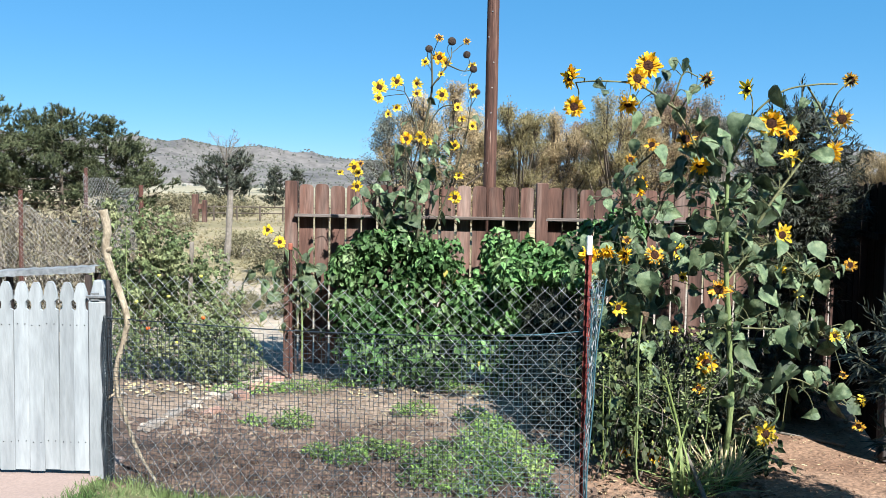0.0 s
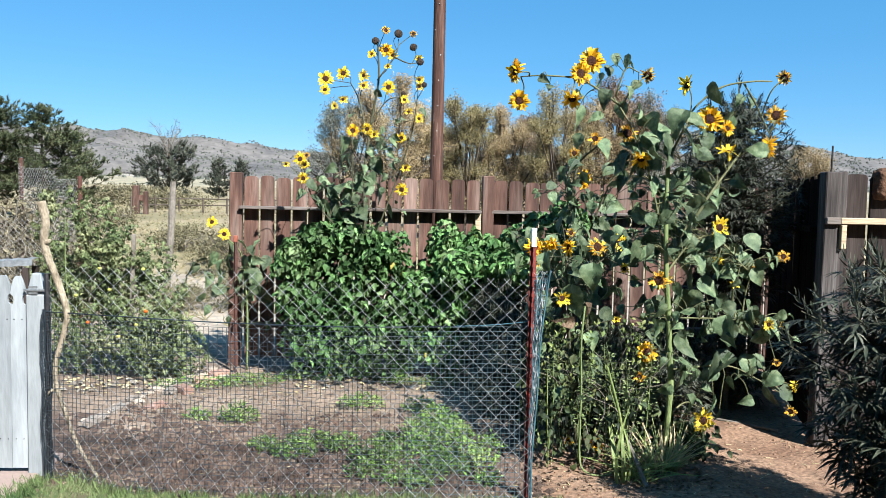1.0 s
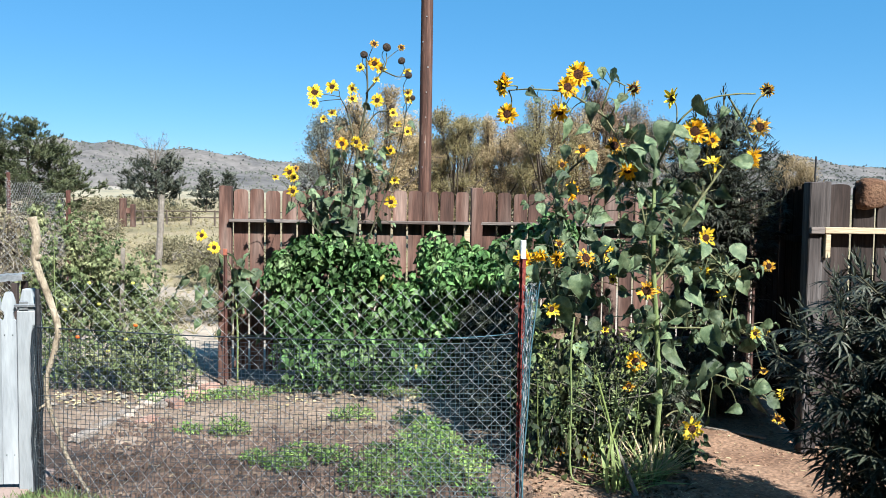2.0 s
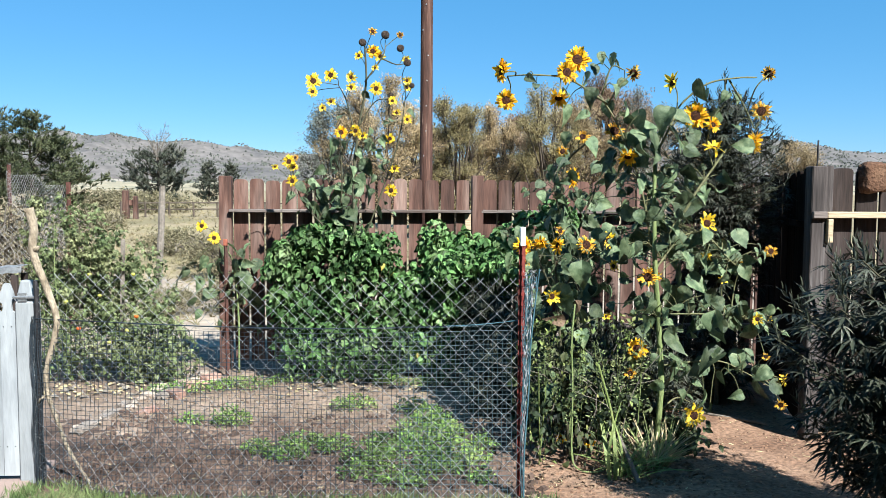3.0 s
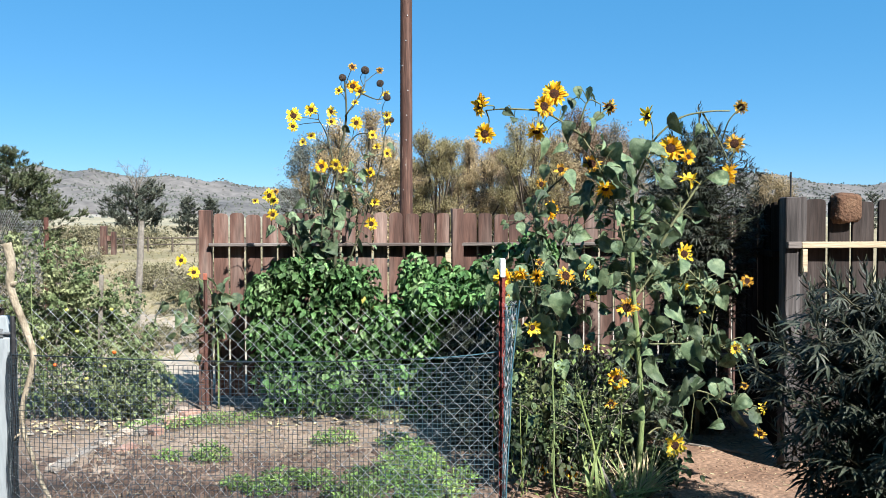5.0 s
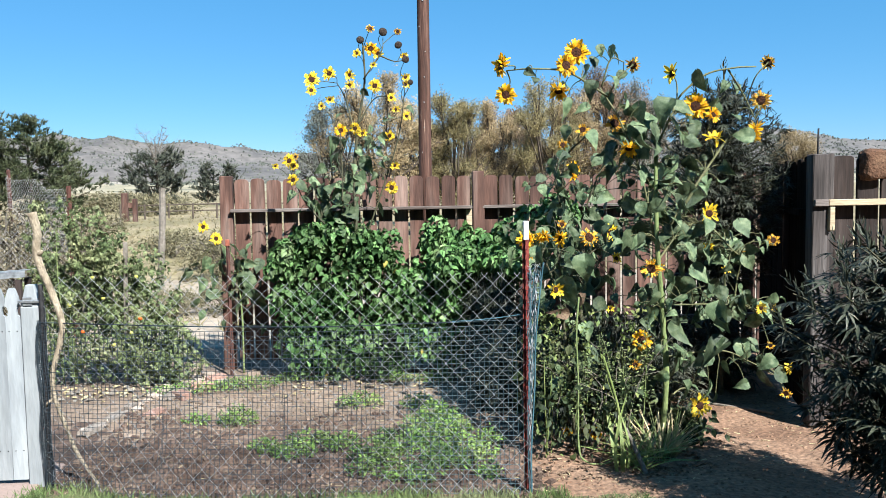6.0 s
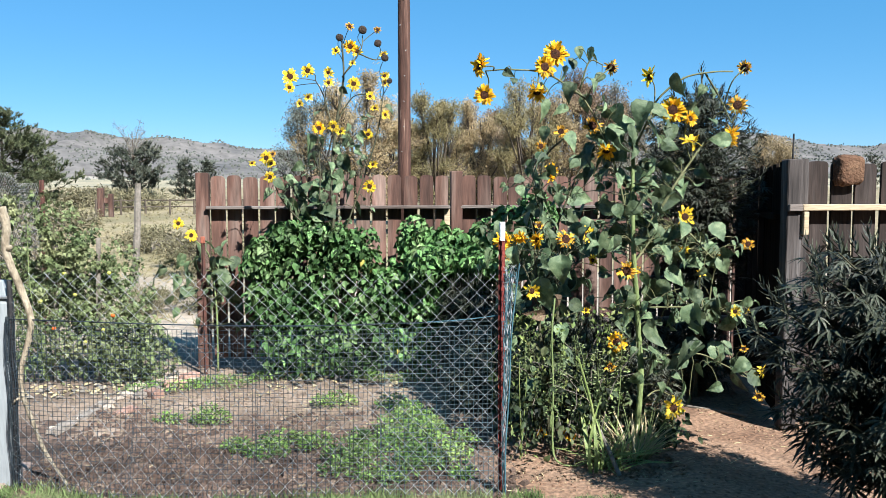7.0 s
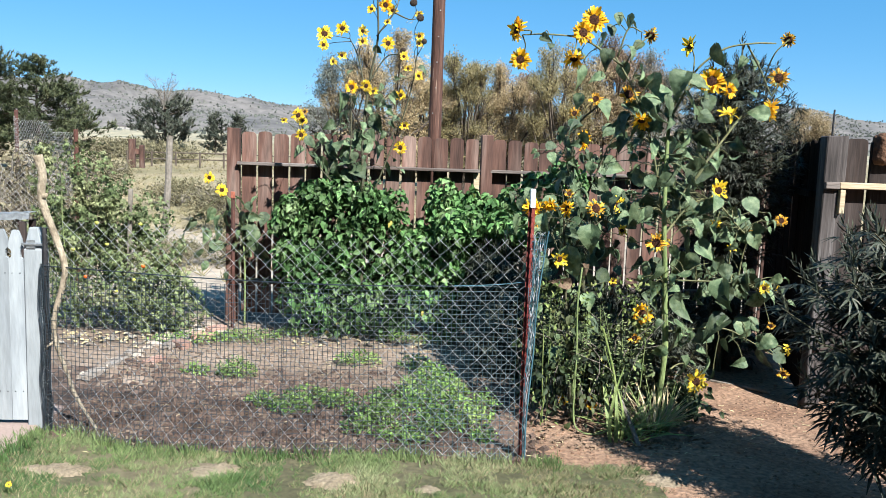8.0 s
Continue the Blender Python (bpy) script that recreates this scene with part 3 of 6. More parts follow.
part("latch_plate", box(bmesh.new(), -2.07, -2.02, PY - 0.027, PY - 0.0225, 1.06, 1.11, 0.002), M_steel, lt)
slab = box(bmesh.new(), -3.6, -2.03, 3.1, 5.1, -0.05, 0.03, 0.01)
bmesh.ops.subdivide_edges(slab, edges=slab.edges[:], cuts=6, use_grid_fill=True)
for v in slab.verts:
    if v.co.x > -2.1:
        v.co.x += 0.05 * noise.noise((v.co.y * 4, 0, 0)) - 0.14 * max(0, 4.5 - v.co.y)
tagged(new("pavement", mesh_of("pavement", slab, M_slab)), "pinkish concrete pad under the gate", "pavement", kind="structure")


# ---- wire fences ----
def wire_mesh(fence, at, length, height, p, r, material, sag=None, z0=0.03):
    """Interlocked zigzag wires, each a part; at(s, z) gives the place of a point s along and z up; p is a diamond's width."""
    for i in range(int(length / (p / 2))):
        top = height - (sag(i * p / 2) if sag else 0)
        k = int((top - z0) / (p / 2))
        pts = []
        for j in range(k + 1):
            s = i * p / 2 + (p * 0.53 if (i + j) % 2 else -p * 0.03) + p * 0.06 * noise.noise((i * 0.35, j * 0.5, 3))
            q = Vector(at(s, z0 + j * p / 2 + p * 0.05 * noise.noise((i * 0.3, j * 0.4, 6))))
            q.y += 0.003 * (1 if j % 2 else -1)
            pts.append(q)
        pts.append(pts[-1] + Vector((p * 0.16 * (1 if (i + k) % 2 else -1), 0, p * 0.2)))
        part("wire", tube(bmesh.new(), pts, r, r, 4), material, fence)


def net_mesh(bm, at, length, height, cell, r, z0=0.02, wave=0.006):
    nv, nh = int(length / cell), int((height - z0) / cell)
    for i in range(nv + 1):
        pts = [Vector(at(i * cell + wave * noise.noise((i * 0.3, j * 0.6, 7)), z0 + j * cell * 3)) for j in range(nh // 3 + 1)]
        tube(bm, pts, r, r, 4)
    for j in range(nh + 1):
        pts = [Vector(at(i * cell * 3, z0 + j * cell + wave * noise.noise((i * 0.4, j * 0.2, 5)))) for i in range(nv // 3 + 1)]
        tube(bm, pts, r, r, 3)
    return bm


def post_profile(bm, x, y, z0, z1, lean=0.0, w=0.035, studs=True):
    """A steel T-section post with studs."""
    box(bm, x - w / 2, x + w / 2, y - 0.003, y + 0.003, z0, z1)
    box(bm, x - 0.003, x + 0.003, y - 0.02, y - 0.003, z0, z1)
    k = int((z1 - z0) / 0.055) if studs else 0
    for i in range(k):
        z = z0 + 0.03 + i * 0.055
        box(bm, x - 0.006, x + 0.006, y - 0.024, y - 0.02, z, z + 0.022)
    for v in bm.verts:
        v.co.x += (v.co.z - z0) * lean
    return bm


def front_at(s, z):
    x = -1.97 + s
    return (x, 4.70 - 0.126 * s - foot_bulge(s) * max(0.0, 1 - z / 0.55) ** 1.5 + 0.015 * math.sin(s * 2.1 + z * 1.5), z)


chain_fence = thing("chain_link_fence", "sagging galvanised chain-link fence between steel posts", "fence")
wire_mesh(chain_fence, front_at, 2.71, 1.24, 0.087, 0.0015, M_wire, lambda s: 0.035 * math.sin(math.pi * s / 2.74) + 0.02 * math.sin(s * 5))
garden_net = thing("garden_netting", "black plastic square netting along the fence foot", "netting")


def net_at(s, z):
    x, y, h = front_at(s, z)
    return (x, y - 0.012 + 0.03 * smooth_step((s - 1.8) / 0.3), h - 0.03 * math.sin(math.pi * s / 2.74) * z)


for k in range(4):
    part("net_panel", net_mesh(bmesh.new(), lambda s, z, o=0.68 * k: net_at(s + o, z), 0.69 if k < 3 else 0.66, 0.965, 0.0255, 0.0014), M_panelnet if k == 3 else M_net, garden_net)
part("top_cord", tube(bmesh.new(), [net_at(0.1 * i, 0.967) for i in range(24)], 0.0028, 0.0028, 4), M_net, garden_net)
part("top_cord", tube(bmesh.new(), [net_at(2.3 + 0.05 * i, 0.969 + 0.0004 * i * i) for i in range(9)], 0.003, 0.003, 4), M_tealnet, garden_net, "pale blue-green edge cord")


red_post = thing("steel_post", "red painted steel fence post with a white tip", "post")
part("post", post_profile(bmesh.new(), 0.731, 4.37, 0, 1.415), M_redpost, red_post)
part("post_tip", box(bmesh.new(), 0.718, 0.745, 4.346, 4.376, 1.40, 1.502, 0.003), M_whitecap, red_post, "white painted tip")


def roll_at(s, z):
    edge = 0.750 + 0.07 * max(0, z - 0.25) ** 1.3
    f = s / 0.36
    return (0.733 + (edge - 0.733) * f + 0.006 * math.sin(z * 11 + s * 40), 4.34 + 0.09 * f + 0.02 * math.sin(s * 60 + z * 7), z)


net_end = thing("netting_end", "bunched blue-green netting at the fence end", "netting")
part("net", net_mesh(bmesh.new(), roll_at, 0.36, 1.27, 0.024, 0.0016, 0.0, 0.02), M_tealnet, net_end)
wire_mesh(net_end, lambda s, z: (roll_at(s, z)[0] + 0.008, roll_at(s, z)[1], z), 0.36, 1.28, 0.087, 0.0018, M_wire)
part("edge_cord", tube(bmesh.new(), smooth_line([(0.748, 4.33, 0.0), (0.748, 4.33, 0.26), (0.768, 4.33, 0.6), (0.779, 4.33, 0.9), (0.820, 4.33, 1.28)]), 0.005, 0.004), M_tealnet, net_end)

rust_post = thing("steel_post", "rusty steel post with an orange tip in the garden", "post")
part("post", post_profile(bmesh.new(), -1.45, 7.5, 0, 1.2, 0, 0.034, False), M_rust, rust_post)
part("post_tip", box(bmesh.new(), -1.468, -1.432, 7.479, 7.504, 1.195, 1.255, 0.003), M_orange, rust_post, "orange painted tip")

gate_pipe = thing("gate_post", "dark iron post wrapped in black netting beside the gate", "post")
part("post", tube(bmesh.new(), [(-1.965, 4.72, 0), (-1.96, 4.72, 0.6), (-1.965, 4.72, 1.18)], 0.016, 0.015, 8), M_dark, gate_pipe)
bm = bmesh.new()
net_mesh(bm, lambda s, z: (-1.965 + 0.024 * math.cos(s * 36) + 0.006 * math.sin(z * 14), 4.70 + 0.03 * math.sin(s * 36), z), 0.3, 0.98, 0.02, 0.0015, 0.02, 0.012)
part("net_wrap", bm, M_net, gate_pipe)

# crooked pale branch leaning by the gate
bm = tube(bmesh.new(), smooth_line([(-1.672, 4.70, -0.01), (-1.73, 4.70, 0.085), (-1.805, 4.70, 0.22), (-1.857, 4.71, 0.356), (-1.914, 4.71, 0.544), (-1.917, 4.71, 0.679), (-1.862, 4.70, 0.867), (-1.853, 4.70, 0.985), (-1.91, 4.70, 1.17), (-1.945, 4.70, 1.26), (-1.97, 4.70, 1.367), (-1.96, 4.70, 1.473), (-1.985, 4.70, 1.585)], 7), 0.008, 0.026, 10, 0.06)
# knots and the stubs of cut twigs
tube(bm, [(-1.968, 4.70, 1.345), (-1.945, 4.685, 1.36), (-1.93, 4.68, 1.372)], 0.016, 0.009, 8)
tube(bm, [(-1.918, 4.71, 0.53), (-1.95, 4.70, 0.51), (-1.965, 4.70, 0.485)], 0.009, 0.005, 6)
tagged(new("branch", mesh_of("branch", bm, M_bark, True)), "crooked peeled tree branch leaning behind the wire fence", "branch")

# ---- wire fence behind the tomato bed ----
far_wire = thing("old_wire_fence", "old sagging chain-link fence on rusty posts", "fence")
for x, h, y in ((-4.97, 1.70, 9.5), (-5.23, 2.04, 11.8), (-3.57, 1.78, 9.5), (-6.2, 1.75, 9.5)):
    part("post", post_profile(bmesh.new(), x, y, 0, h, 0, 0.05, False), M_rust, far_wire)


def along(x0, y0, x1, y1):
    """Places along a straight run of wire, with a slight belly."""
    L = math.hypot(x1 - x0, y1 - y0)
    return lambda s, z: (x0 + (x1 - x0) * s / L + 0.02 * math.sin(s * 3 + z * 2), y0 + (y1 - y0) * s / L + 0.03 * math.sin(s * 2 + z * 3), z)


wire_mesh(far_wire, along(-6.2, 9.45, -4.97, 9.45), 1.23, 1.72, 0.06, 0.0016, M_oldwire, lambda s: 0.05 + 0.10 * math.sin(math.pi * s / 1.23), 0.05)
wire_mesh(far_wire, along(-4.97, 9.45, -3.57, 9.45), 1.40, 1.66, 0.06, 0.0016, M_oldwire, lambda s: 0.05 + 0.32 * math.sin(math.pi * min(1, s / 0.9) / 2), 0.05)
wire_mesh(far_wire, along(-5.23, 11.75, -3.57, 9.5), 2.80, 2.0, 0.07, 0.0014, M_oldwire, lambda s: 0.02 + 0.10 * s + 0.04 * math.sin(s * 4), 1.0)

zinc = thing("zinc_sheet", "grey zinc sheet laid over a low wooden frame", "sheet")
bm = bmesh.new()
n = 40
rows = [[bm.verts.new((-3.42 + 0.78 * i / n, 6.1 + dy, 1.085 + 0.05 * i / n + 0.0025 * math.sin(i * 1.3) - (0.045 if dy == 0 else 0))) for i in range(n + 1)] for dy in (0, 0.004, 0.22)]
for a, b in zip(rows, rows[1:]):
    for i in range(n):
        bm.faces.new((a[i], a[i + 1], b[i + 1], b[i]))
bmesh.ops.solidify(bm, geom=bm.faces[:], thickness=0.003)
part("sheet", bm, M_sheet, zinc)
for x in (-3.38, -2.70):
    for y in (6.13, 6.29):
        part("leg", box(bmesh.new(), x - 0.02, x + 0.02, y - 0.02, y + 0.02, 0, 1.07, 0.003), M_greyboard, zinc)

# utility pole beyond the fence
upole = thing("utility_pole", "brown creosoted wooden utility pole", "pole")
part("pole", tube(bmesh.new(), [(0.675, 14, 0), (0.678, 14, 2), (0.682, 14, 5), (0.685, 14, 9.2)], 0.115, 0.095, 20), M_pole, upole, smooth=True)
for i in range(9):
    z = 2.3 + i * 0.42
    a = U(-0.9, 0.9)
    bm = bmesh.new()
    bmesh.ops.create_cone(bm, segments=8, radius1=0.012, radius2=0.009, depth=0.012, cap_ends=True, matrix=pose(0.68 + 0.105 * math.sin(a), 14 - 0.108 * math.cos(a), z, 90, 0, math.degrees(a)))
    part("bolt", bm, M_steel, upole)


# ---- sunflowers ----
LEAVES = [sheet_mesh("leaf", blade_sheet(12, 6, heart, 0.12 + 0.16 * i, 0.10 + 0.12 * i, 0.034, i, 0.035, (-0.15, 0.12, -0.05, 0.2, 0.0)[i], 0.30), M_sunleaf) for i in range(5)]
WITHERED = sheet_mesh("withered_leaf", blade_sheet(7, 4, lambda u: heart(u) * 0.6, 0.5, 0.7, 0.04, 9), M_dryleaf)


def petal_ring(count, curl, length, seed, width=0.13, limp=0.0):
    r = random.Random(seed)
    base = blade_sheet(4, 2, lambda u: 0.02 + width * math.sin(math.pi * (0.12 + 0.76 * u) ** 0.8), 0.0, 0.35)
    out = []
    for i in range(count):
        a = 360 * i / count + r.uniform(-7, 7)
        c = curl + r.uniform(-22, 22)
        if limp and r.random() < limp:
            c = r.uniform(-70, 80)
        L = length * r.uniform(0.75, 1.12)
        m = Matrix.Rotation(radians(a), 4, "Z") @ Matrix.Translation((0, 0.34, 0.02)) @ Matrix.Rotation(radians(c), 4, "X") @ Matrix.Rotation(radians(r.uniform(-25, 25)), 4, "Y") @ Matrix.Scale(L, 4)
        v, f = base
        v = v.copy()
        v[:, 2] -= r.uniform(-0.1, 0.35) * v[:, 1] ** 2
        out.append(posed((v, f), m))
    return merge_sheets(out)


def disc_mesh(name, r, dome, material):
    bm = bmesh.new()
    bmesh.ops.create_uvsphere(bm, u_segments=18, v_segments=8, radius=1)
    for v in bm.verts:
        k = 1 + 0.05 * noise.noise(v.co * 9)
        v.co = Vector((v.co.x * r * k, v.co.y * r * k, v.co.z * dome * k))
    return mesh_of(name, bm, material, True)


PETALS = {
    "f": [sheet_mesh("petal_ring", merge_sheets([petal_ring(24, 10, 0.62, s, 0.20, 0.25), petal_ring(20, 32, 0.52, s + 9, 0.18, 0.3)]), M_petal) for s in (1, 2, 3)],
    "p": [sheet_mesh("petal_ring", petal_ring(19, 10, 0.66, s, 0.23, 0.12), M_petalpale) for s in (4, 5)],
    "s": [sheet_mesh("petal_ring", merge_sheets([petal_ring(24, 40, 0.64, s, 0.16, 0.6), petal_ring(18, 62, 0.55, s + 4, 0.15, 0.6)]), M_petal) for s in (6, 7)],
    "x": [sheet_mesh("petal_ring", merge_sheets([petal_ring(22, 15, 0.55, s, 0.14, 0.7), petal_ring(14, 55, 0.45, s + 5, 0.13, 0.7)]), M_petaldry) for s in (8, 9)],
    "y": [sheet_mesh("petal_ring", petal_ring(14, 30, 0.70, s, 0.21, 0.6), M_petalpale) for s in (11, 12)],
}
DISC = disc_mesh("disc", 0.42, 0.12, M_disc)
DISCSMALL = disc_mesh("disc", 0.36, 0.12, M_disc)
SEEDHEAD = disc_mesh("seed_head", 0.8, 0.5, M_seed)
CALYX = sheet_mesh("calyx", posed(petal_ring(14, 25, 0.42, 20, 0.16), Matrix.Translation((0, 0, -0.07))), M_sunleaf)


def flower(plant, x, y, z, r, kind, stalk_from, stem_material, thick=0.006):
    """A flower head on its stalk. kind: f full, p pale, s shaggy, x withered, y sparse, k bare seed head; a second letter turns it."""
    face = {"l": (-0.85, -0.4, 0.1), "r": (0.8, -0.45, -0.1), "d": (U(-0.3, 0.3), -0.55, -0.8), "b": (0.5, 0.8, 0.25), "u": (0, -0.4, 0.9)}.get(kind[1:], (U(-0.45, 0.25), -1, U(-0.1, 0.35)))
    n = Vector(face).normalized()
    r *= 0.96
    head = part("flower_head", box(bmesh.new(), -0.14, 0.14, -0.14, 0.14, -0.13, -0.05, 0.05), M_stem, plant, m=frame_of(n.orthogonal(), n, (x, y, z), r))
    k = kind[0]
    if k == "k":
        part("seed_head", SEEDHEAD, None, head)
    else:
        part("petal_ring", rng.choice(PETALS[k]), None, head)
        part("disc", DISC if k in "fpx" else DISCSMALL, None, head)
    part("calyx", CALYX, None, head)
    if stalk_from is not None:
        p, q = Vector(stalk_from), Vector((x, y, z)) - n * r * 0.1
        d = (q - p).length
        mid = p.lerp(q, 0.55) + Vector((U(-0.03, 0.03), 0, 0.10 * d)) - n * min(0.08, 0.25 * d)
        part("stalk", tube(bmesh.new(), smooth_line([p, mid, q], 5), thick * 0.8, thick * 0.6, 5), M_arm if stem_material == M_stem else stem_material, plant)


def sun_leaf(plant, x, y, z, s, stalk_from, stem_material, mesh=None):
    p = Vector(stalk_from)
    out = Vector((x, y, z)) - p
    side = 1 if out.x > 0 else -1
    d = Vector((side * U(-0.4, 1.0), U(-0.6, 0.2), U(-1.2, 0.05)))
    n = Vector((U(-1.0, 1.0), -U(-0.25, 1.0), U(-0.1, 1.0)))
    s *= 0.72
    m = frame_of(d, n, Vector((x, y, z)) - d.normalized() * s * 0.5, s)
    part("leaf", mesh or rng.choice(LEAVES), None, plant, m=m @ Matrix.Diagonal((U(0.8, 1.05), 1, 1, 1)))
    a = m.translation
    mid = p.lerp(a, 0.5) + Vector((0, 0, 0.03))
    part("leaf_stalk", tube(bmesh.new(), smooth_line([p, mid, a], 3), 0.003, 0.0022, 4), M_arm if stem_material == M_stem else stem_material, plant)


def nearest(lines, q, low=0.15):
    """The stem point that best carries a head or leaf at q: near, and a little below."""
    q = Vector(q)
    return min((p for l in lines for p in l), key=lambda p: (p - q - Vector((0, 0, -low))).length)


def sunflower(plant, y0, stems, heads, leaves, stem_material=M_stem, spread=0.16, thick=0.006, extra=0, small=(0.05, 0.13), crown=2.15, deep=0.2, floor=0.35):
    lines = []
    for r0, r1, pts in stems:
        line = smooth_line([(x, y0 + (0.0 if k == 0 else U(-0.05, 0.05)), z) for k, (x, z) in enumerate(pts)], 6)
        lines.append(line)
        part("stem" if len(lines) == 1 else "side_stem", tube(bmesh.new(), line, r0 * (1 if len(lines) == 1 else 0.85), r1 * (1 if len(lines) == 1 else 0.75), 8, 0.12), stem_material if len(lines) == 1 or stem_material != M_stem else M_arm, plant, smooth=True)
    for x, z, r, kind in heads:
        y = y0 + U(-spread, spread * 0.4)
        flower(plant, x, y, z, r, kind, nearest(lines, (x, y, z)), stem_material, thick)
    for x, z, s in leaves:
        y = y0 + U(-spread, spread)
        sun_leaf(plant, x, y, z, s, nearest(lines, (x, y, z), -0.02), stem_material)
    flat = [p for l in lines for p in l if floor < p.z < crown]
    for _ in range(extra):
        p = rng.choice(flat)
        s = U(*small)
        sun_leaf(plant, p.x + rng.gauss(0, 0.11), p.y + U(-0.2, deep), p.z + rng.gauss(0, 0.06), s, p, stem_material)
    return lines


big = thing("sunflower", "tall branching sunflower with grey-green leaves and many yellow heads", "sunflower", "sunflowers")
sunflower(big, 5.0, [
    (0.021, 0.012, [(1.70, -0.02), (1.72, 0.45), (1.71, 0.81), (1.66, 1.34), (1.67, 1.87), (1.69, 2.08)]),
    (0.010, 0.006, [(1.66, 1.34), (1.56, 1.77), (1.43, 2.08), (1.32, 2.29)]),
    (0.008, 0.005, [(1.36, 2.23), (1.12, 2.38), (0.89, 2.40), (0.74, 2.40)]),
    (0.007, 0.005, [(1.32, 2.29), (1.38, 2.46), (1.46, 2.44)]),
    (0.009, 0.006, [(1.68, 1.95), (1.76, 2.12), (1.83, 2.24), (1.97, 2.36), (2.15, 2.40), (2.30, 2.41)]),
    (0.008, 0.005, [(2.12, 2.39), (2.23, 2.25), (2.29, 2.09)]),
    (0.012, 0.009, [(1.69, 1.35), (1.85, 1.59), (1.92, 1.70), (2.11, 1.93)]),
    (0.007, 0.004, [(1.71, 0.93), (2.07, 0.93), (2.31, 0.88), (2.40, 0.66)]),
    (0.007, 0.004, [(1.72, 0.60), (2.10, 0.62), (2.28, 0.55), (2.44, 0.46)]),
    (0.009, 0.005, [(1.67, 1.20), (1.85, 1.40), (2.0, 1.43), (2.15, 1.27), (2.22, 1.22)]),
    (0.008, 0.005, [(1.72, 0.30), (1.85, 0.38), (1.93, 0.36)])],
    [(0.68, 2.40, 0.080, "fl"), (0.73, 2.25, 0.074, "f"), (1.08, 2.41, 0.080, "f"), (1.15, 2.49, 0.090, "f"), (1.02, 2.25, 0.074, "sd"), (1.49, 2.41, 0.062, "xb"),
     (1.41, 2.07, 0.076, "x"), (1.47, 1.91, 0.074, "sd"), (1.77, 2.37, 0.072, "yl"), (2.33, 2.42, 0.058, "xb"), (1.88, 2.16, 0.090, "f"), (1.96, 2.10, 0.055, "s"),
     (2.03, 1.97, 0.072, "yu"), (2.31, 2.01, 0.095, "sr"), (2.28, 2.19, 0.076, "x"), (2.01, 1.50, 0.074, "y"), (2.39, 1.33, 0.05, "x"), (1.61, 1.17, 0.078, "x"),
     (1.68, 1.17, 0.070, "s"), (2.02, 1.29, 0.04, "y"), (2.10, 1.15, 0.034, "y")],
    [(1.19, 2.16, 0.12), (1.36, 2.47, 0.11), (1.33, 2.51, 0.09), (0.87, 2.37, 0.09), (1.15, 2.31, 0.10), (1.66, 2.12, 0.19), (1.77, 2.01, 0.21), (1.62, 1.99, 0.15), (1.90, 2.29, 0.17),
     (2.04, 2.14, 0.19), (1.92, 1.79, 0.15), (1.99, 1.72, 0.13), (1.89, 1.61, 0.21), (1.96, 1.43, 0.15), (1.48, 1.31, 0.19), (1.57, 1.34, 0.22), (1.71, 1.27, 0.19), (1.85, 1.38, 0.15),
     (2.08, 1.31, 0.13), (1.86, 1.13, 0.21), (1.97, 1.11, 0.19), (1.86, 1.01, 0.19), (2.17, 1.98, 0.15), (1.12, 2.16, 0.15), (1.30, 2.45, 0.1), (1.43, 2.49, 0.1), (1.25, 2.38, 0.12), (1.45, 2.36, 0.1), (1.22, 2.25, 0.13), (1.38, 2.3, 0.1), (0.92, 2.34, 0.07), (2.0, 2.3, 0.1), (2.16, 2.3, 0.09), (2.25, 2.3, 0.09), (2.2, 2.1, 0.1), (1.70, 1.52, 0.17), (1.50, 1.55, 0.16), (1.75, 1.78, 0.16), (1.55, 1.86, 0.14)], extra=265, small=(0.05, 0.15), crown=1.8, deep=0.8, floor=0.85)
for _ in range(42):
    p = Vector((U(1.36, 1.98), 5.0, U(1.68, 2.22)))
    crown_stem = [Vector((1.66 + 0.03 * k, 5.0, 1.6 + 0.1 * k)) for k in range(5)] + [Vector((1.56 - 0.05 * k, 5.0, 1.77 + 0.12 * k)) for k in range(5)] + [Vector((1.74 + 0.04 * k, 5.0, 2.08 + 0.05 * k)) for k in range(5)]
    q = min(crown_stem, key=lambda o: (o - p).length)
    if (q - p).length < 0.24:
        sun_leaf(big, p.x, 5.0 + U(-0.15, 0.3), p.z, U(0.08, 0.19), q, M_stem)
lower = [(1.56, 0.72, 0.074, "f"), (2.27, 0.92, 0.042, "y"), (2.40, 0.90, 0.036, "yr"), (1.92, 0.30, 0.080, "p"), (2.48, 0.53, 0.05, "yr"), (2.46, 0.37, 0.046, "x"), (2.39, 0.66, 0.034, "x"), (1.51, 0.57, 0.046, "x"), (2.22, 1.24, 0.034, "x")]
under = [(2.02, 0.86, 0.21), (1.82, 0.74, 0.22), (1.80, 0.52, 0.23), (1.98, 0.66, 0.22), (1.97, 0.57, 0.19), (2.24, 0.61, 0.17), (2.35, 0.62, 0.13), (2.38, 0.42, 0.17), (2.20, 0.93, 0.13),
         (2.35, 0.88, 0.17), (2.13, 0.50, 0.11), (1.84, 0.39, 0.15), (1.97, 0.39, 0.15), (2.03, 0.32, 0.10), (1.62, 0.40, 0.15), (2.08, 1.0, 0.11), (1.62, 0.95, 0.16), (1.56, 0.62, 0.15)]
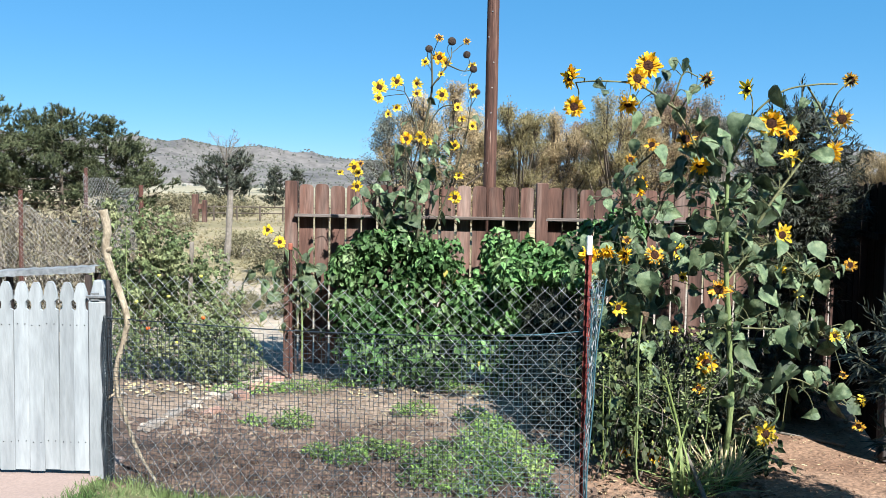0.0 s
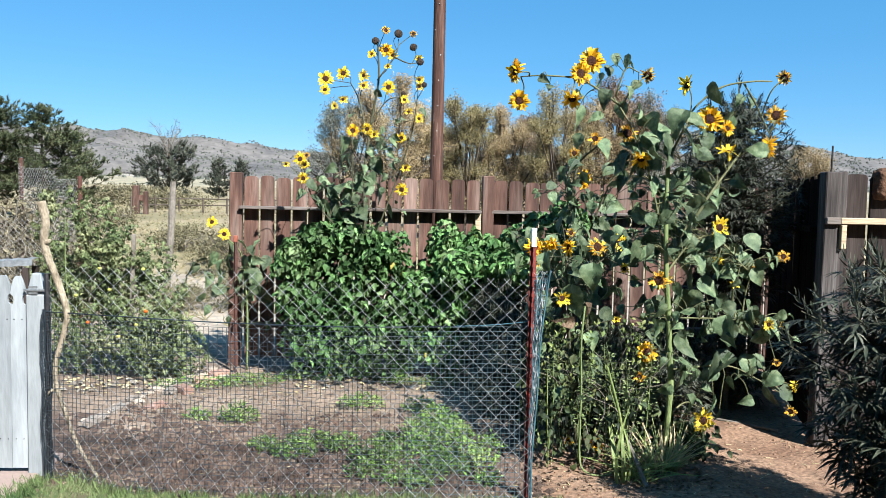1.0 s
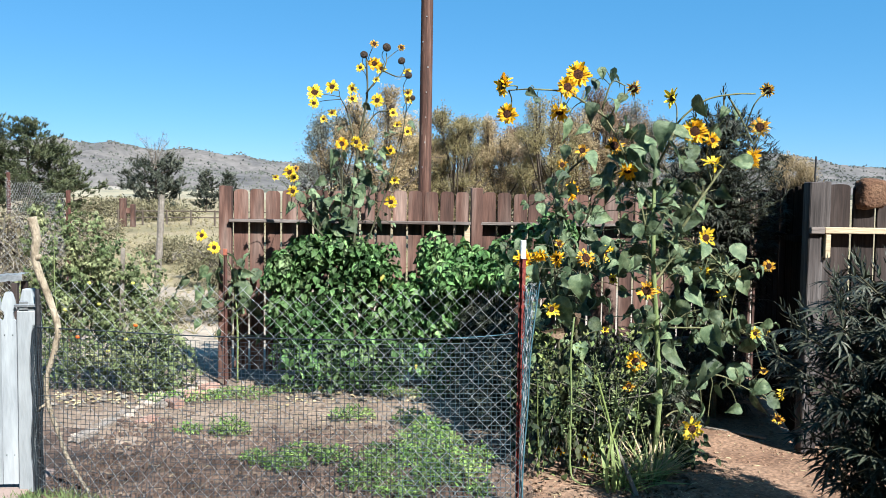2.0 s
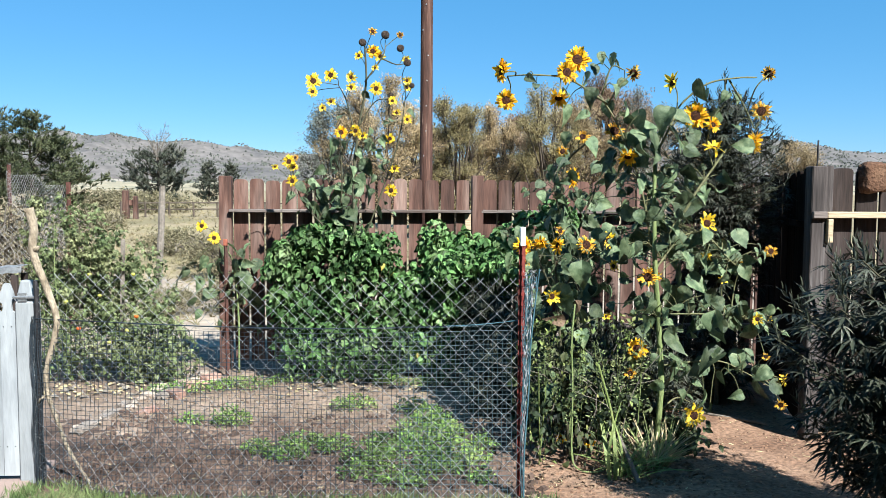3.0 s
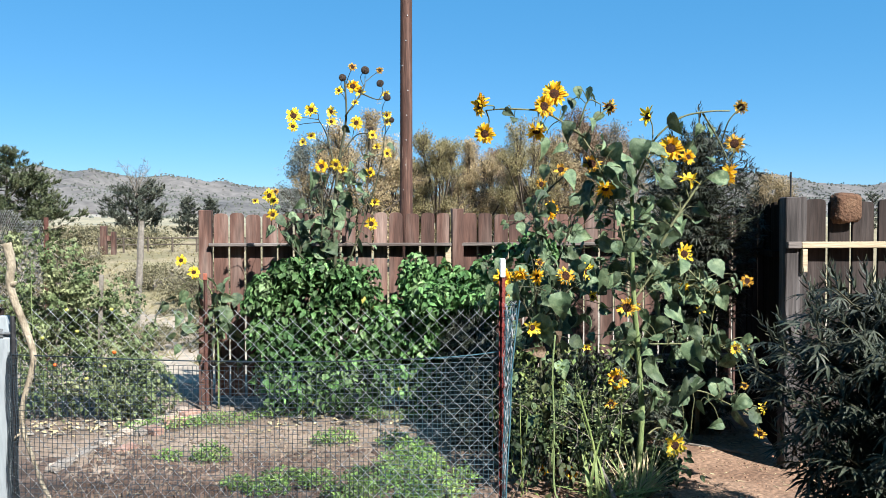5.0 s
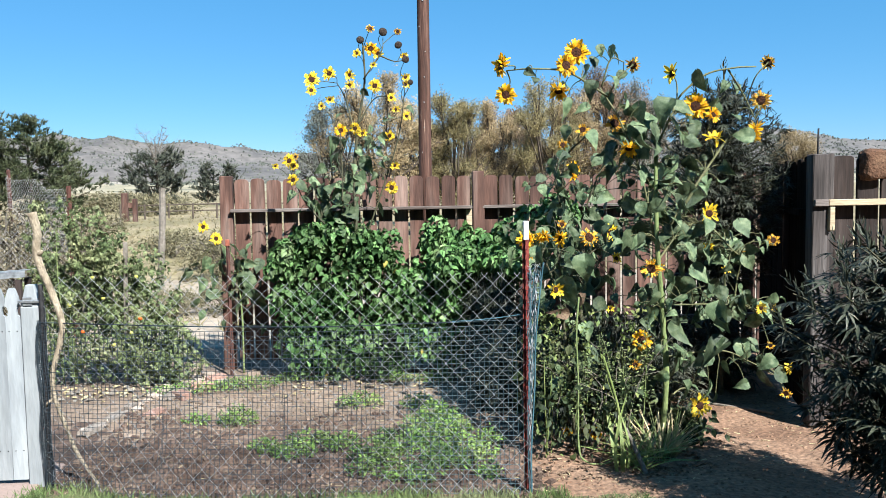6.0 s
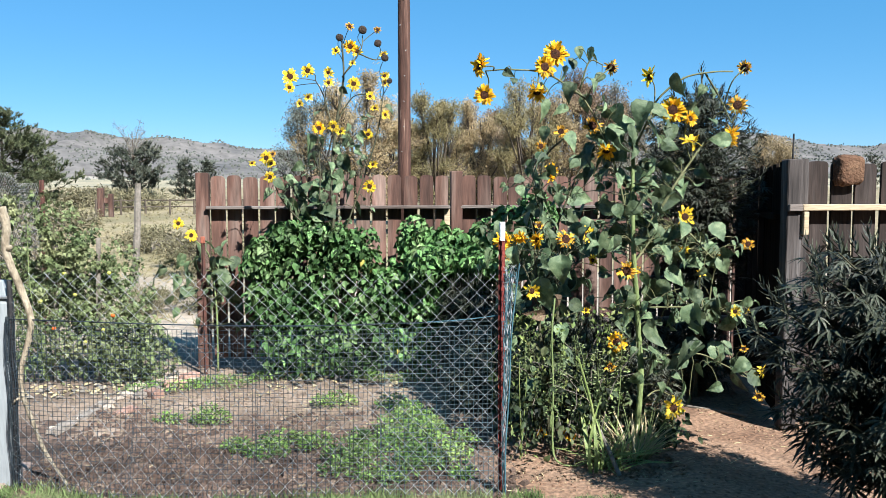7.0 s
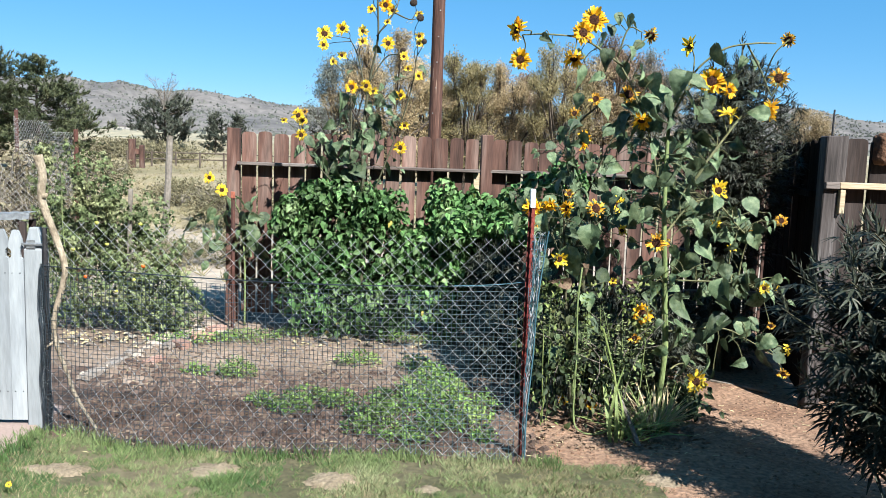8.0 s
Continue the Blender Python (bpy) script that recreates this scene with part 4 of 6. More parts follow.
arms = [[Vector((1.72 + 0.09 * k, 5.0, 0.93 - 0.006 * k)) for k in range(8)], [Vector((1.72 + 0.09 * k, 5.0, 0.61 - 0.01 * k)) for k in range(8)], [Vector((1.71, 5.0, 0.3 + 0.1 * k)) for k in range(7)]]
for x, z, r, k in lower:
    flower(big, x, 5.0 + U(-0.18, 0.0), z, r, k, nearest(arms, (x, 5.0, z), 0.05), M_stem)
for _ in range(46):
    p = rng.choice(rng.choice(arms[:2]))
    under.append((p.x + rng.gauss(0.05, 0.1), p.z + rng.gauss(-0.04, 0.08), U(0.06, 0.14)))
for x, z, s in under:
    sun_leaf(big, x, 5.0 + U(-0.15, 0.12), z, s, nearest(arms, (x, 5.0, z), -0.02), M_stem)

slim = thing("sunflower", "leaning sunflower with small faded heads beside the wire fence", "sunflower", "sunflowers")
sunflower(slim, 5.08, [
    (0.012, 0.006, [(1.18, -0.02), (1.12, 0.5), (1.08, 1.0), (1.06, 1.38)]),
    (0.007, 0.004, [(1.10, 0.95), (0.98, 1.22), (0.90, 1.33)]),
    (0.008, 0.005, [(1.08, 1.05), (1.25, 1.25), (1.42, 1.36)])],
    [(0.86, 1.35, 0.072, "s"), (0.87, 1.28, 0.058, "x"), (0.95, 1.38, 0.062, "sd"), (1.06, 1.36, 0.062, "sl"), (1.26, 1.36, 0.078, "x"), (1.42, 1.38, 0.062, "y"), (1.45, 1.22, 0.042, "y"),
     (1.03, 1.04, 0.062, "y"), (1.30, 0.09, 0.05, "f"), (1.13, 0.10, 0.04, "s"), (1.40, 0.9, 0.03, "y")],
    [(1.11, 0.99, 0.25), (1.07, 1.24, 0.19), (1.19, 1.17, 0.19), (0.98, 1.15, 0.14), (1.28, 1.3, 0.15), (1.2, 1.36, 0.14), (0.95, 1.0, 0.13), (1.0, 0.80, 0.14), (1.22, 0.78, 0.13), (1.42, 1.05, 0.12),
     (0.92, 0.7, 0.11), (1.3, 0.6, 0.14), (1.12, 0.55, 0.13), (1.0, 0.45, 0.15), (1.42, 0.45, 0.15), (1.25, 0.3, 0.16), (0.98, 0.25, 0.14), (1.5, 0.25, 0.13)], M_darkstem, 0.2, extra=70, small=(0.06, 0.14), deep=0.4)
dim = thing("sunflower", "dark stemmed sunflower with drooping leaves near the board fence", "sunflower", "sunflowers")
sunflower(dim, 6.6, [
    (0.018, 0.008, [(1.62, 0.0), (1.55, 0.9), (1.46, 1.4), (1.42, 1.65), (1.46, 1.93), (1.60, 2.08)]),
    (0.010, 0.006, [(1.50, 1.2), (1.66, 1.65), (1.80, 1.97)]),
    (0.009, 0.005, [(1.46, 1.35), (1.38, 1.62), (1.36, 1.85)])],
    [(1.50, 1.81, 0.095, "sr"), (1.55, 2.13, 0.07, "x"), (1.42, 2.02, 0.06, "x")],
    [(1.45, 1.60, 0.2), (1.76, 1.60, 0.26), (1.46, 1.47, 0.2), (1.74, 1.40, 0.2), (1.65, 2.06, 0.18), (1.49, 1.96, 0.16), (1.40, 1.92, 0.13), (1.40, 1.77, 0.13), (1.69, 1.88, 0.14),
     (1.60, 1.65, 0.15), (1.42, 1.70, 0.15), (1.45, 1.56, 0.15), (1.80, 1.79, 0.14), (1.42, 2.10, 0.14)], M_darkstem, 0.18, extra=85, small=(0.06, 0.14), crown=1.9, deep=0.35)
middle = thing("sunflower", "leafy sunflower with a broken top near the board fence", "sunflower", "sunflowers")
sunflower(middle, 6.1, [
    (0.014, 0.007, [(1.48, 0.0), (1.45, 0.6), (1.38, 1.05), (1.32, 1.34)]),
    (0.008, 0.005, [(1.42, 0.8), (1.25, 1.1), (1.08, 1.25)]),
    (0.008, 0.005, [(1.42, 0.85), (1.6, 1.1), (1.75, 1.3)])],
    [(1.30, 1.40, 0.05, "x"), (1.12, 1.30, 0.05, "s")], [(1.2, 1.2, 0.2), (1.35, 1.2, 0.22), (1.5, 1.15, 0.2), (1.65, 1.2, 0.18), (1.1, 1.1, 0.18)], M_darkstem, 0.2, extra=120, small=(0.08, 0.17), crown=1.4, deep=0.35, floor=0.8)
for x, z in ((1.05, 0.89), (1.2, 0.95)):
    sun_leaf(slim, x, 5.02, z, 0.17, (1.08, 5.08, z + 0.05), M_darkstem, WITHERED)

rear = thing("sunflower", "tall sunflower with small lemon heads and dark seed heads", "sunflower", "sunflowers")
sunflower(rear, 7.3, [
    (0.018, 0.007, [(-0.27, 0.0), (-0.28, 1.33), (-0.29, 1.78), (-0.25, 2.23), (-0.18, 2.63), (-0.19, 2.97)]),
    (0.009, 0.006, [(-0.30, 1.2), (-0.39, 1.50), (-0.39, 1.78), (-0.40, 2.18)]),
    (0.008, 0.005, [(-0.27, 2.15), (-0.35, 2.48), (-0.42, 2.62)]),
    (0.008, 0.005, [(-0.25, 2.25), (-0.10, 2.48), (0.05, 2.50)]),
    (0.008, 0.004, [(-0.19, 2.65), (-0.03, 2.88), (-0.01, 3.02)]),
    (0.008, 0.004, [(-0.05, 2.86), (0.08, 2.80), (0.17, 2.81)]),
    (0.009, 0.005, [(-0.22, 1.2), (0.0, 1.80), (0.12, 2.20), (0.17, 2.55)]),
    (0.009, 0.005, [(-0.32, 1.15), (-0.70, 1.55), (-0.83, 1.85)])],
    [(-0.64, 2.65, 0.081, "p"), (-0.48, 2.69, 0.067, "p"), (-0.31, 2.69, 0.056, "y"), (-0.31, 2.60, 0.053, "y"), (-0.64, 2.55, 0.051, "p"), (-0.49, 2.48, 0.049, "y"), (-0.56, 2.42, 0.039, "y"), (-0.09, 2.59, 0.067, "p"),
     (-0.21, 3.0, 0.046, "k"), (-0.12, 3.07, 0.049, "x"), (-0.01, 3.06, 0.049, "k"), (0.12, 3.07, 0.044, "x"), (-0.12, 2.92, 0.070, "f"), (-0.06, 2.88, 0.056, "y"), (-0.24, 2.87, 0.044, "p"), (0.12, 2.93, 0.044, "k"),
     (0.17, 2.85, 0.044, "y"), (0.18, 2.81, 0.044, "k"), (-0.10, 2.76, 0.037, "y"), (0.18, 2.67, 0.051, "y"), (0.18, 2.61, 0.049, "y"), (0.22, 2.61, 0.032, "k"), (0.04, 2.54, 0.032, "k")],
    [(-0.47, 2.08, 0.17), (-0.42, 1.73, 0.21), (-0.32, 1.71, 0.23), (-0.17, 1.89, 0.18), (-0.15, 1.64, 0.21), (-0.30, 1.49, 0.23), (-0.67, 1.58, 0.18), (-0.57, 1.66, 0.18), (-0.72, 1.71, 0.16), (-0.87, 1.63, 0.13),
     (-0.05, 1.49, 0.16), (-0.57, 1.46, 0.21), (-0.37, 1.43, 0.21), (-0.49, 1.93, 0.13), (-0.12, 2.08, 0.13), (-0.42, 2.35, 0.11), (-0.17, 2.53, 0.10), (-0.02, 1.95, 0.1), (-0.45, 1.55, 0.2), (-0.62, 1.75, 0.13), (-0.22, 1.78, 0.15), (-0.55, 1.6, 0.16), (-0.5, 1.7, 0.15), (-0.62, 1.52, 0.17), (-0.45, 1.65, 0.16), (-0.52, 1.5, 0.15), (-0.6, 1.64, 0.13), (-0.38, 1.58, 0.17)], M_darkstem, 0.12, 0.0045, extra=34, small=(0.04, 0.11), crown=1.9)
stalks = [[Vector((-0.25 + 0.04 * k, 7.3, 1.9 + 0.06 * k)) for k in range(8)], [Vector((-0.4, 7.3, 1.3 + 0.1 * k)) for k in range(9)], [Vector((-0.83, 7.3, 1.5 + 0.05 * k)) for k in range(8)]]
for x, z, r, k in [(0.05, 2.48, 0.049, "y"), (0.09, 2.39, 0.044, "y"), (0.18, 2.32, 0.049, "y"), (-0.40, 2.21, 0.067, "f"), (-0.27, 2.22, 0.056, "p"), (-0.21, 2.18, 0.049, "y"), (0.03, 2.15, 0.051, "p"), (0.07, 1.89, 0.049, "y"), (0.04, 1.70, 0.063, "p"), (-0.86, 1.95, 0.067, "p"), (-0.79, 1.98, 0.039, "x"), (-0.82, 1.78, 0.056, "p"), (-0.81, 1.90, 0.046, "p"), (-0.97, 1.9, 0.035, "y")]:
    flower(rear, x, 7.3 + U(-0.1, 0.05), z, r, k, nearest(stalks, (x, 7.3, z)), M_darkstem, 0.0045)
for _ in range(46):
    p = rng.choice(stalks[0] + stalks[1])
    sun_leaf(rear, p.x + rng.gauss(0, 0.10), 7.3 + U(-0.15, 0.12), p.z + rng.gauss(0, 0.07), U(0.05, 0.13), p, M_darkstem)

small = thing("sunflower", "small sunflower with two lemon heads beside the rusty post", "sunflower", "sunflowers")
sunflower(small, 7.6, [(0.010, 0.005, [(-1.36, 0.0), (-1.36, 0.6), (-1.42, 1.05), (-1.54, 1.22)])],
          [(-1.67, 1.37, 0.058, "p"), (-1.57, 1.26, 0.060, "p")],
          [(-1.36, 1.16, 0.17), (-1.50, 1.12, 0.15), (-1.38, 1.0, 0.13), (-1.30, 0.95, 0.16), (-1.6, 0.85, 0.15), (-1.68, 0.7, 0.14), (-1.55, 0.65, 0.15), (-1.4, 0.6, 0.13), (-1.25, 0.72, 0.17), (-1.72, 0.55, 0.12), (-1.62, 0.95, 0.17), (-1.72, 0.82, 0.18), (-1.58, 0.75, 0.2), (-1.78, 0.68, 0.14), (-1.35, 0.85, 0.18), (-1.45, 0.9, 0.16), (-1.22, 0.98, 0.17), (-1.28, 0.82, 0.18), (-1.18, 0.68, 0.16), (-1.85, 0.92, 0.15), (-1.9, 0.8, 0.16), (-1.8, 1.02, 0.14), (-1.95, 0.66, 0.14), (-1.68, 1.0, 0.18), (-1.52, 0.98, 0.18)], M_stem, 0.1, 0.005, extra=26, small=(0.07, 0.15), crown=1.1, floor=0.4)

# ---- bean vines in front of the board fence ----
BEANLEAF = blade_sheet(4, 2, ovate, 0.25, 0.3)
BEANMESH = [sheet_mesh("leaf", blade_sheet(5, 4, ovate, 0.2 + 0.1 * i, 0.25, 0.01, i), M_bean) for i in range(3)]
YELLOWMESH = sheet_mesh("leaf", blade_sheet(5, 4, ovate, 0.5, 0.4, 0.02, 5), M_beanyellow)


def hang_pose(p, out, s, jitter=0.9):
    """A leaf that faces out and up and hangs a little."""
    n = (Vector(out) + Vector((0, 0, 0.55)) + rand_dir() * jitter).normalized()
    d = (Vector((0, 0, -0.8)) + rand_dir() * 0.8 + Vector(out) * 0.3)
    d = d - n * d.dot(n) * 0.8
    return frame_of(d, n, p, s)


def vine_bush(bush, lumps, leaf, meshes, material, count, picked, size, stems, bottom=0.02, yellow=0.0):
    """Leaves over a union of lumps: the outer ones are parts of their own, the rest one mesh."""
    total = sum((a * b * c) ** 0.45 for *_, a, b, c in lumps)
    poses, outer = [], []
    for cx, cy, cz, a, b, c in lumps:
        k = int(count * (a * b * c) ** 0.45 / total)
        for _ in range(k):
            d = rand_dir()
            rad = U(0.45, 1.0) ** 0.5 * (1 + 0.16 * noise.noise((d.x * 3 + cx, d.y * 3, d.z * 3)))
            p = Vector((cx + d.x * a * rad, cy + d.y * b * rad, cz + d.z * c * rad))
            if p.z < bottom:
                p.z = bottom + U(0, 0.1)
            if noise.noise(p * 7) < U(-0.75, 0.05):
                continue
            m = hang_pose(p, d, size * U(0.55, 1.5), 1.3)
            (outer if d.y < -0.15 and rad > 0.86 else poses).append(m)
    rng.shuffle(outer)
    for m in outer[:picked]:
        mesh = YELLOWMESH if yellow and U(0, 1) < yellow * (2.2 if m.translation.z < 0.35 else 0.4) else rng.choice(meshes)
        part("leaf", mesh, None, bush, m=m)
    scatter("foliage", leaf, poses + outer[picked:], material, bush)
    for pts in stems:
        part("vine_stem", tube(bmesh.new(), smooth_line(pts, 5), 0.006, 0.003, 5), M_stem, bush)


def sprigs(x0, x1, top, n, y=7.35):
    """Small lumps that roughen a bush's upper outline."""
    out = []
    for _ in range(n):
        x = U(x0, x1)
        k = U(0.05, 0.15)
        out.append((x, y + U(-0.15, 0.1), top(x) + U(-0.1, 0.04), k, k, k * U(0.8, 1.5)))
    return out


beans = thing("bean_plant", "dense dark green climbing bean plant against the board fence", "bean plant", "bean plants")
vine_bush(beans, [(-0.55, 7.35, 0.93, 0.46, 0.30, 0.38), (-0.76, 7.35, 0.62, 0.30, 0.28, 0.46), (-0.22, 7.32, 0.72, 0.36, 0.30, 0.54), (-0.42, 7.28, 0.42, 0.48, 0.30, 0.42), (-0.88, 7.38, 1.08, 0.15, 0.2, 0.16), (0.04, 7.3, 0.50, 0.28, 0.28, 0.46), (0.12, 7.32, 0.74, 0.2, 0.2, 0.22), (-0.2, 7.34, 1.08, 0.2, 0.2, 0.2), (-0.6, 7.3, 0.3, 0.42, 0.3, 0.3), (-0.15, 7.28, 0.28, 0.4, 0.3, 0.28)]
          + sprigs(-1.05, 0.02, lambda x: 1.30 - 0.5 * abs(x + 0.45) ** 1.5, 40) + sprigs(-1.0, -0.85, lambda x: 0.8, 6), BEANLEAF, BEANMESH, M_bean, 13500, 290, 0.053,
          [[(-0.5 + 0.2 * k, 7.4, 0), (-0.55 + 0.2 * k, 7.4, 0.6), (-0.5 + 0.18 * k, 7.35, 1.2)] for k in range(-1, 3)], yellow=0.06)
beans2 = thing("bean_plant", "thinner bean plant with some yellowed leaves", "bean plant", "bean plants")
vine_bush(beans2, [(0.66, 7.35, 1.02, 0.28, 0.2, 0.22), (0.34, 7.3, 0.62, 0.20, 0.22, 0.50), (0.88, 7.35, 1.08, 0.20, 0.2, 0.16), (0.52, 7.3, 0.50, 0.18, 0.2, 0.5), (0.44, 7.35, 1.12, 0.10, 0.14, 0.17), (0.18, 7.34, 0.72, 0.2, 0.2, 0.32), (0.72, 7.14, 1.06, 0.34, 0.3, 0.15), (1.1, 7.2, 1.04, 0.26, 0.3, 0.15), (1.0, 7.45, 0.95, 0.3, 0.25, 0.2), (0.75, 7.45, 0.9, 0.3, 0.25, 0.22), (0.95, 7.0, 1.08, 0.24, 0.22, 0.12), (1.1, 6.85, 1.05, 0.24, 0.22, 0.12), (0.72, 7.55, 0.5, 0.34, 0.14, 0.5), (0.52, 7.1, 1.0, 0.16, 0.25, 0.2), (1.3, 7.2, 1.36, 0.2, 0.2, 0.18), (1.5, 7.1, 1.45, 0.18, 0.2, 0.2), (0.86, 7.3, 0.74, 0.24, 0.14, 0.22), (0.62, 7.22, 0.72, 0.18, 0.14, 0.26)]
          + sprigs(0.38, 1.08, lambda x: 1.22, 16) + sprigs(0.6, 1.05, lambda x: 0.85, 7), BEANLEAF, BEANMESH, M_bean, 12000, 200, 0.055,
          [[(0.4 + 0.2 * k, 7.4, 0), (0.42 + 0.18 * k, 7.4, 0.6), (0.45 + 0.2 * k, 7.35, 1.2)] for k in range(0, 3)], yellow=0.2)

# ---- tomato bed ----
TOMLEAF = merge_sheets([posed(blade_sheet(2, 1, lambda u: 0.03 + 0.2 * math.sin(math.pi * u), 0.3, 0.3), m) for m in (Matrix.Identity(4), pose(0.02, 0.15, 0, 0, 0, -60) @ Matrix.Scale(0.6, 4), pose(-0.02, 0.15, 0, 0, 0, 60) @ Matrix.Scale(0.6, 4))])
toms = thing("tomato_plant", "sprawling tomato plants with grey-green leaves and a few ripening fruits", "tomato plant")
lumps = [(-2.45, 7.35, 0.52, 0.42, 0.33, 0.5), (-2.75, 7.4, 0.45, 0.4, 0.33, 0.48), (-2.1, 7.3, 0.36, 0.36, 0.33, 0.4), (-1.95, 7.3, 0.25, 0.32, 0.3, 0.3), (-2.52, 7.4, 1.15, 0.1, 0.1, 0.3), (-2.7, 7.45, 0.95, 0.2, 0.2, 0.3), (-3.1, 7.5, 0.6, 0.3, 0.3, 0.5)] + [(x, 7.4 + U(-0.2, 0.2), U(0.55, 1.55) - 1.0 * max(0, x + 2.6), U(0.03, 0.1), 0.08, U(0.08, 0.24)) for x in (U(-3.1, -1.9) for _ in range(96))]
poses = []
for cx, cy, cz, a, b, c in lumps:
    for _ in range(int(7200 * (a * b * c) ** 0.6)):
        d = rand_dir()
        rad = U(0.15, 1.0) ** 0.4 * (1 + 0.35 * noise.noise((d.x * 3 + cx, d.y * 3, d.z * 3 + 5)))
        p = Vector((cx + d.x * a * rad, cy + d.y * b * rad, max(0.02 + U(0, 0.1), cz + d.z * c * rad)))
        if noise.noise(p * 8) + (0.25 if p.z < 0.6 else 0.0) > U(-0.4, 0.28):
            poses.append(hang_pose(p, d, U(0.024, 0.055), 1.4))
scatter("foliage", TOMLEAF, poses, M_tomato, toms)
for i in range(16):
    x, h = U(-3.0, -1.9), U(0.5, 1.45)
    if x > -2.2:
        h *= 0.5
    pts = [(x, 7.4, 0), (x + U(-0.1, 0.1), 7.35 + U(-0.1, 0.1), h * 0.6), (x + U(-0.15, 0.15), 7.35 + U(-0.15, 0.15), h)]
    part("stem", tube(bmesh.new(), smooth_line(pts, 5), 0.007, 0.003, 5), M_stem, toms)
FRUIT = []
for mt in (M_fruitred, M_fruitgreen):
    bm = bmesh.new()
    bmesh.ops.create_uvsphere(bm, u_segments=14, v_segments=10, radius=1)
    for v in bm.verts:
        a = math.atan2(v.co.y, v.co.x)
        v.co = Vector((v.co.x * (1 + 0.04 * math.cos(5 * a)), v.co.y * (1 + 0.04 * math.cos(5 * a)), v.co.z * 0.82 - 0.1 * max(0, 1 - (v.co.x ** 2 + v.co.y ** 2) * 4)))
    FRUIT.append(mesh_of("tomato", bm, mt, True))
for x, z, k in ((-2.12, 0.62, 0), (-2.6, 0.52, 0), (-2.42, 0.8, 1), (-2.14, 0.98, 1), (-2.2, 0.5, 1), (-2.5, 0.98, 1), (-2.35, 0.40, 1), (-2.7, 0.75, 1)):
    part("tomato", FRUIT[k], None, toms, "ripening orange-red tomato" if k == 0 else "unripe yellow-green tomato", m=pose(x, 7.06, z, U(-20, 20), U(-20, 20)) @ Matrix.Scale(0.018, 4))
for x, y, h in ((-2.33, 7.3, 1.26), (-2.70, 7.35, 1.2)):
    st = thing("garden_stake", "weathered wooden garden stake among the tomatoes", "stake", "garden stakes")
    bm = box(bmesh.new(), x - 0.017, x + 0.017, y - 0.012, y + 0.012, 0, h, 0.003)
    for v in bm.verts:
        v.co.x += 0.03 * v.co.z
    part("stake", bm, M_twig, st)

# ---- fan-leaved bushes on the right ----
fan = merge_sheets([posed(blade_sheet(2, 2, lambda u: 0.010 + 0.068 * math.sin(math.pi * u ** 0.75), 0.28, 0.4), Matrix.Rotation(radians(a), 4, "Z") @ Matrix.Scale(s, 4)) for a, s in ((0, 1), (30, 0.9), (-30, 0.9), (64, 0.66), (-64, 0.66))])
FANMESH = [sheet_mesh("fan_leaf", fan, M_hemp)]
SHOOT = merge_sheets([posed(blade_sheet(3, 2, lambda u: 0.01 + 0.09 * math.sin(math.pi * u ** 0.75), 0.2, 0.4), Matrix.Translation((0, 0.1 * k, 0)) @ Matrix.Rotation(radians(137 * k), 4, "Y") @ Matrix.Rotation(radians(40), 4, "X") @ Matrix.Scale(0.55 - 0.03 * k, 4)) for k in range(9)])


def fan_bush(bush, cx, cy, rad, h, count, picked, leaf, low=0.15, taper=2.0):
    """Upright leader, rising side branches with drooping fan leaves and a shoot at each tip."""
    top = Vector((cx, cy, h))
    part("stem", tube(bmesh.new(), smooth_line([(cx, cy, 0), (cx + 0.02, cy, h * 0.5), top], 6), 0.022, 0.007, 7), M_darkstem, bush)
    branches, shoots, fans = [], [], []
    for i in range(count):
        f = (i + 0.5) / count
        z = low + (h - low) * f * 0.9
        a = 2.4 * i
        reach = rad * (1 - f ** taper * 0.8) * (0.62 + 0.38 * min(1, f / 0.4)) * U(0.75, 1.08)
        p = Vector((cx, cy, z))
        q = p + Vector((math.cos(a) * reach, math.sin(a) * reach, reach * U(0.15, 0.5)))
        line = smooth_line([p, p.lerp(q, 0.5) - Vector((0, 0, 0.04)), q], 5)
        branches.append(line)
        n = max(4, int(reach / 0.065))
        for k in range(n):
            t = (k + 0.6) / n
            o = line[min(len(line) - 1, int(t * (len(line) - 1)))]
            for s in (-1, 1, 0):
                b = a + s * U(0.7, 1.4) + U(-0.4, 0.4)
                d = Vector((math.cos(b), math.sin(b), U(-0.6, 0.25)))
                base = o + d * U(0.02, 0.07) + rand_dir() * 0.03
                fans.append(frame_of(d, Vector((0, 0, 1)) + rand_dir() * 0.35, base, leaf * U(0.6, 1.15)))
        shoots.append(frame_of(q - line[-2] + Vector((0, 0, 0.06)), (0, -1, 0), q - (q - line[-2]) * 0.6, leaf * U(0.9, 1.3)))
        shoots.append(frame_of(Vector((U(-0.3, 0.3), U(-0.3, 0.3), 1)), (0, -1, 0), line[3], leaf * U(0.8, 1.1)))
    shoots.append(frame_of((0, 0, 1), (0, -1, 0), top - Vector((0, 0, 0.05)), leaf * 1.5))
    for line in branches:
        part("branch", tube(bmesh.new(), line, 0.007, 0.003, 5), M_darkstem, bush)
    fans.sort(key=lambda m: m.translation.x * 0.66 + m.translation.y * 0.75)
    for m in fans[:picked]:
        part("fan_leaf", FANMESH[0], None, bush, m=m)
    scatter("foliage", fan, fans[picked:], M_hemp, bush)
    scatter("tip_growth", SHOOT, shoots, M_hemp, bush)


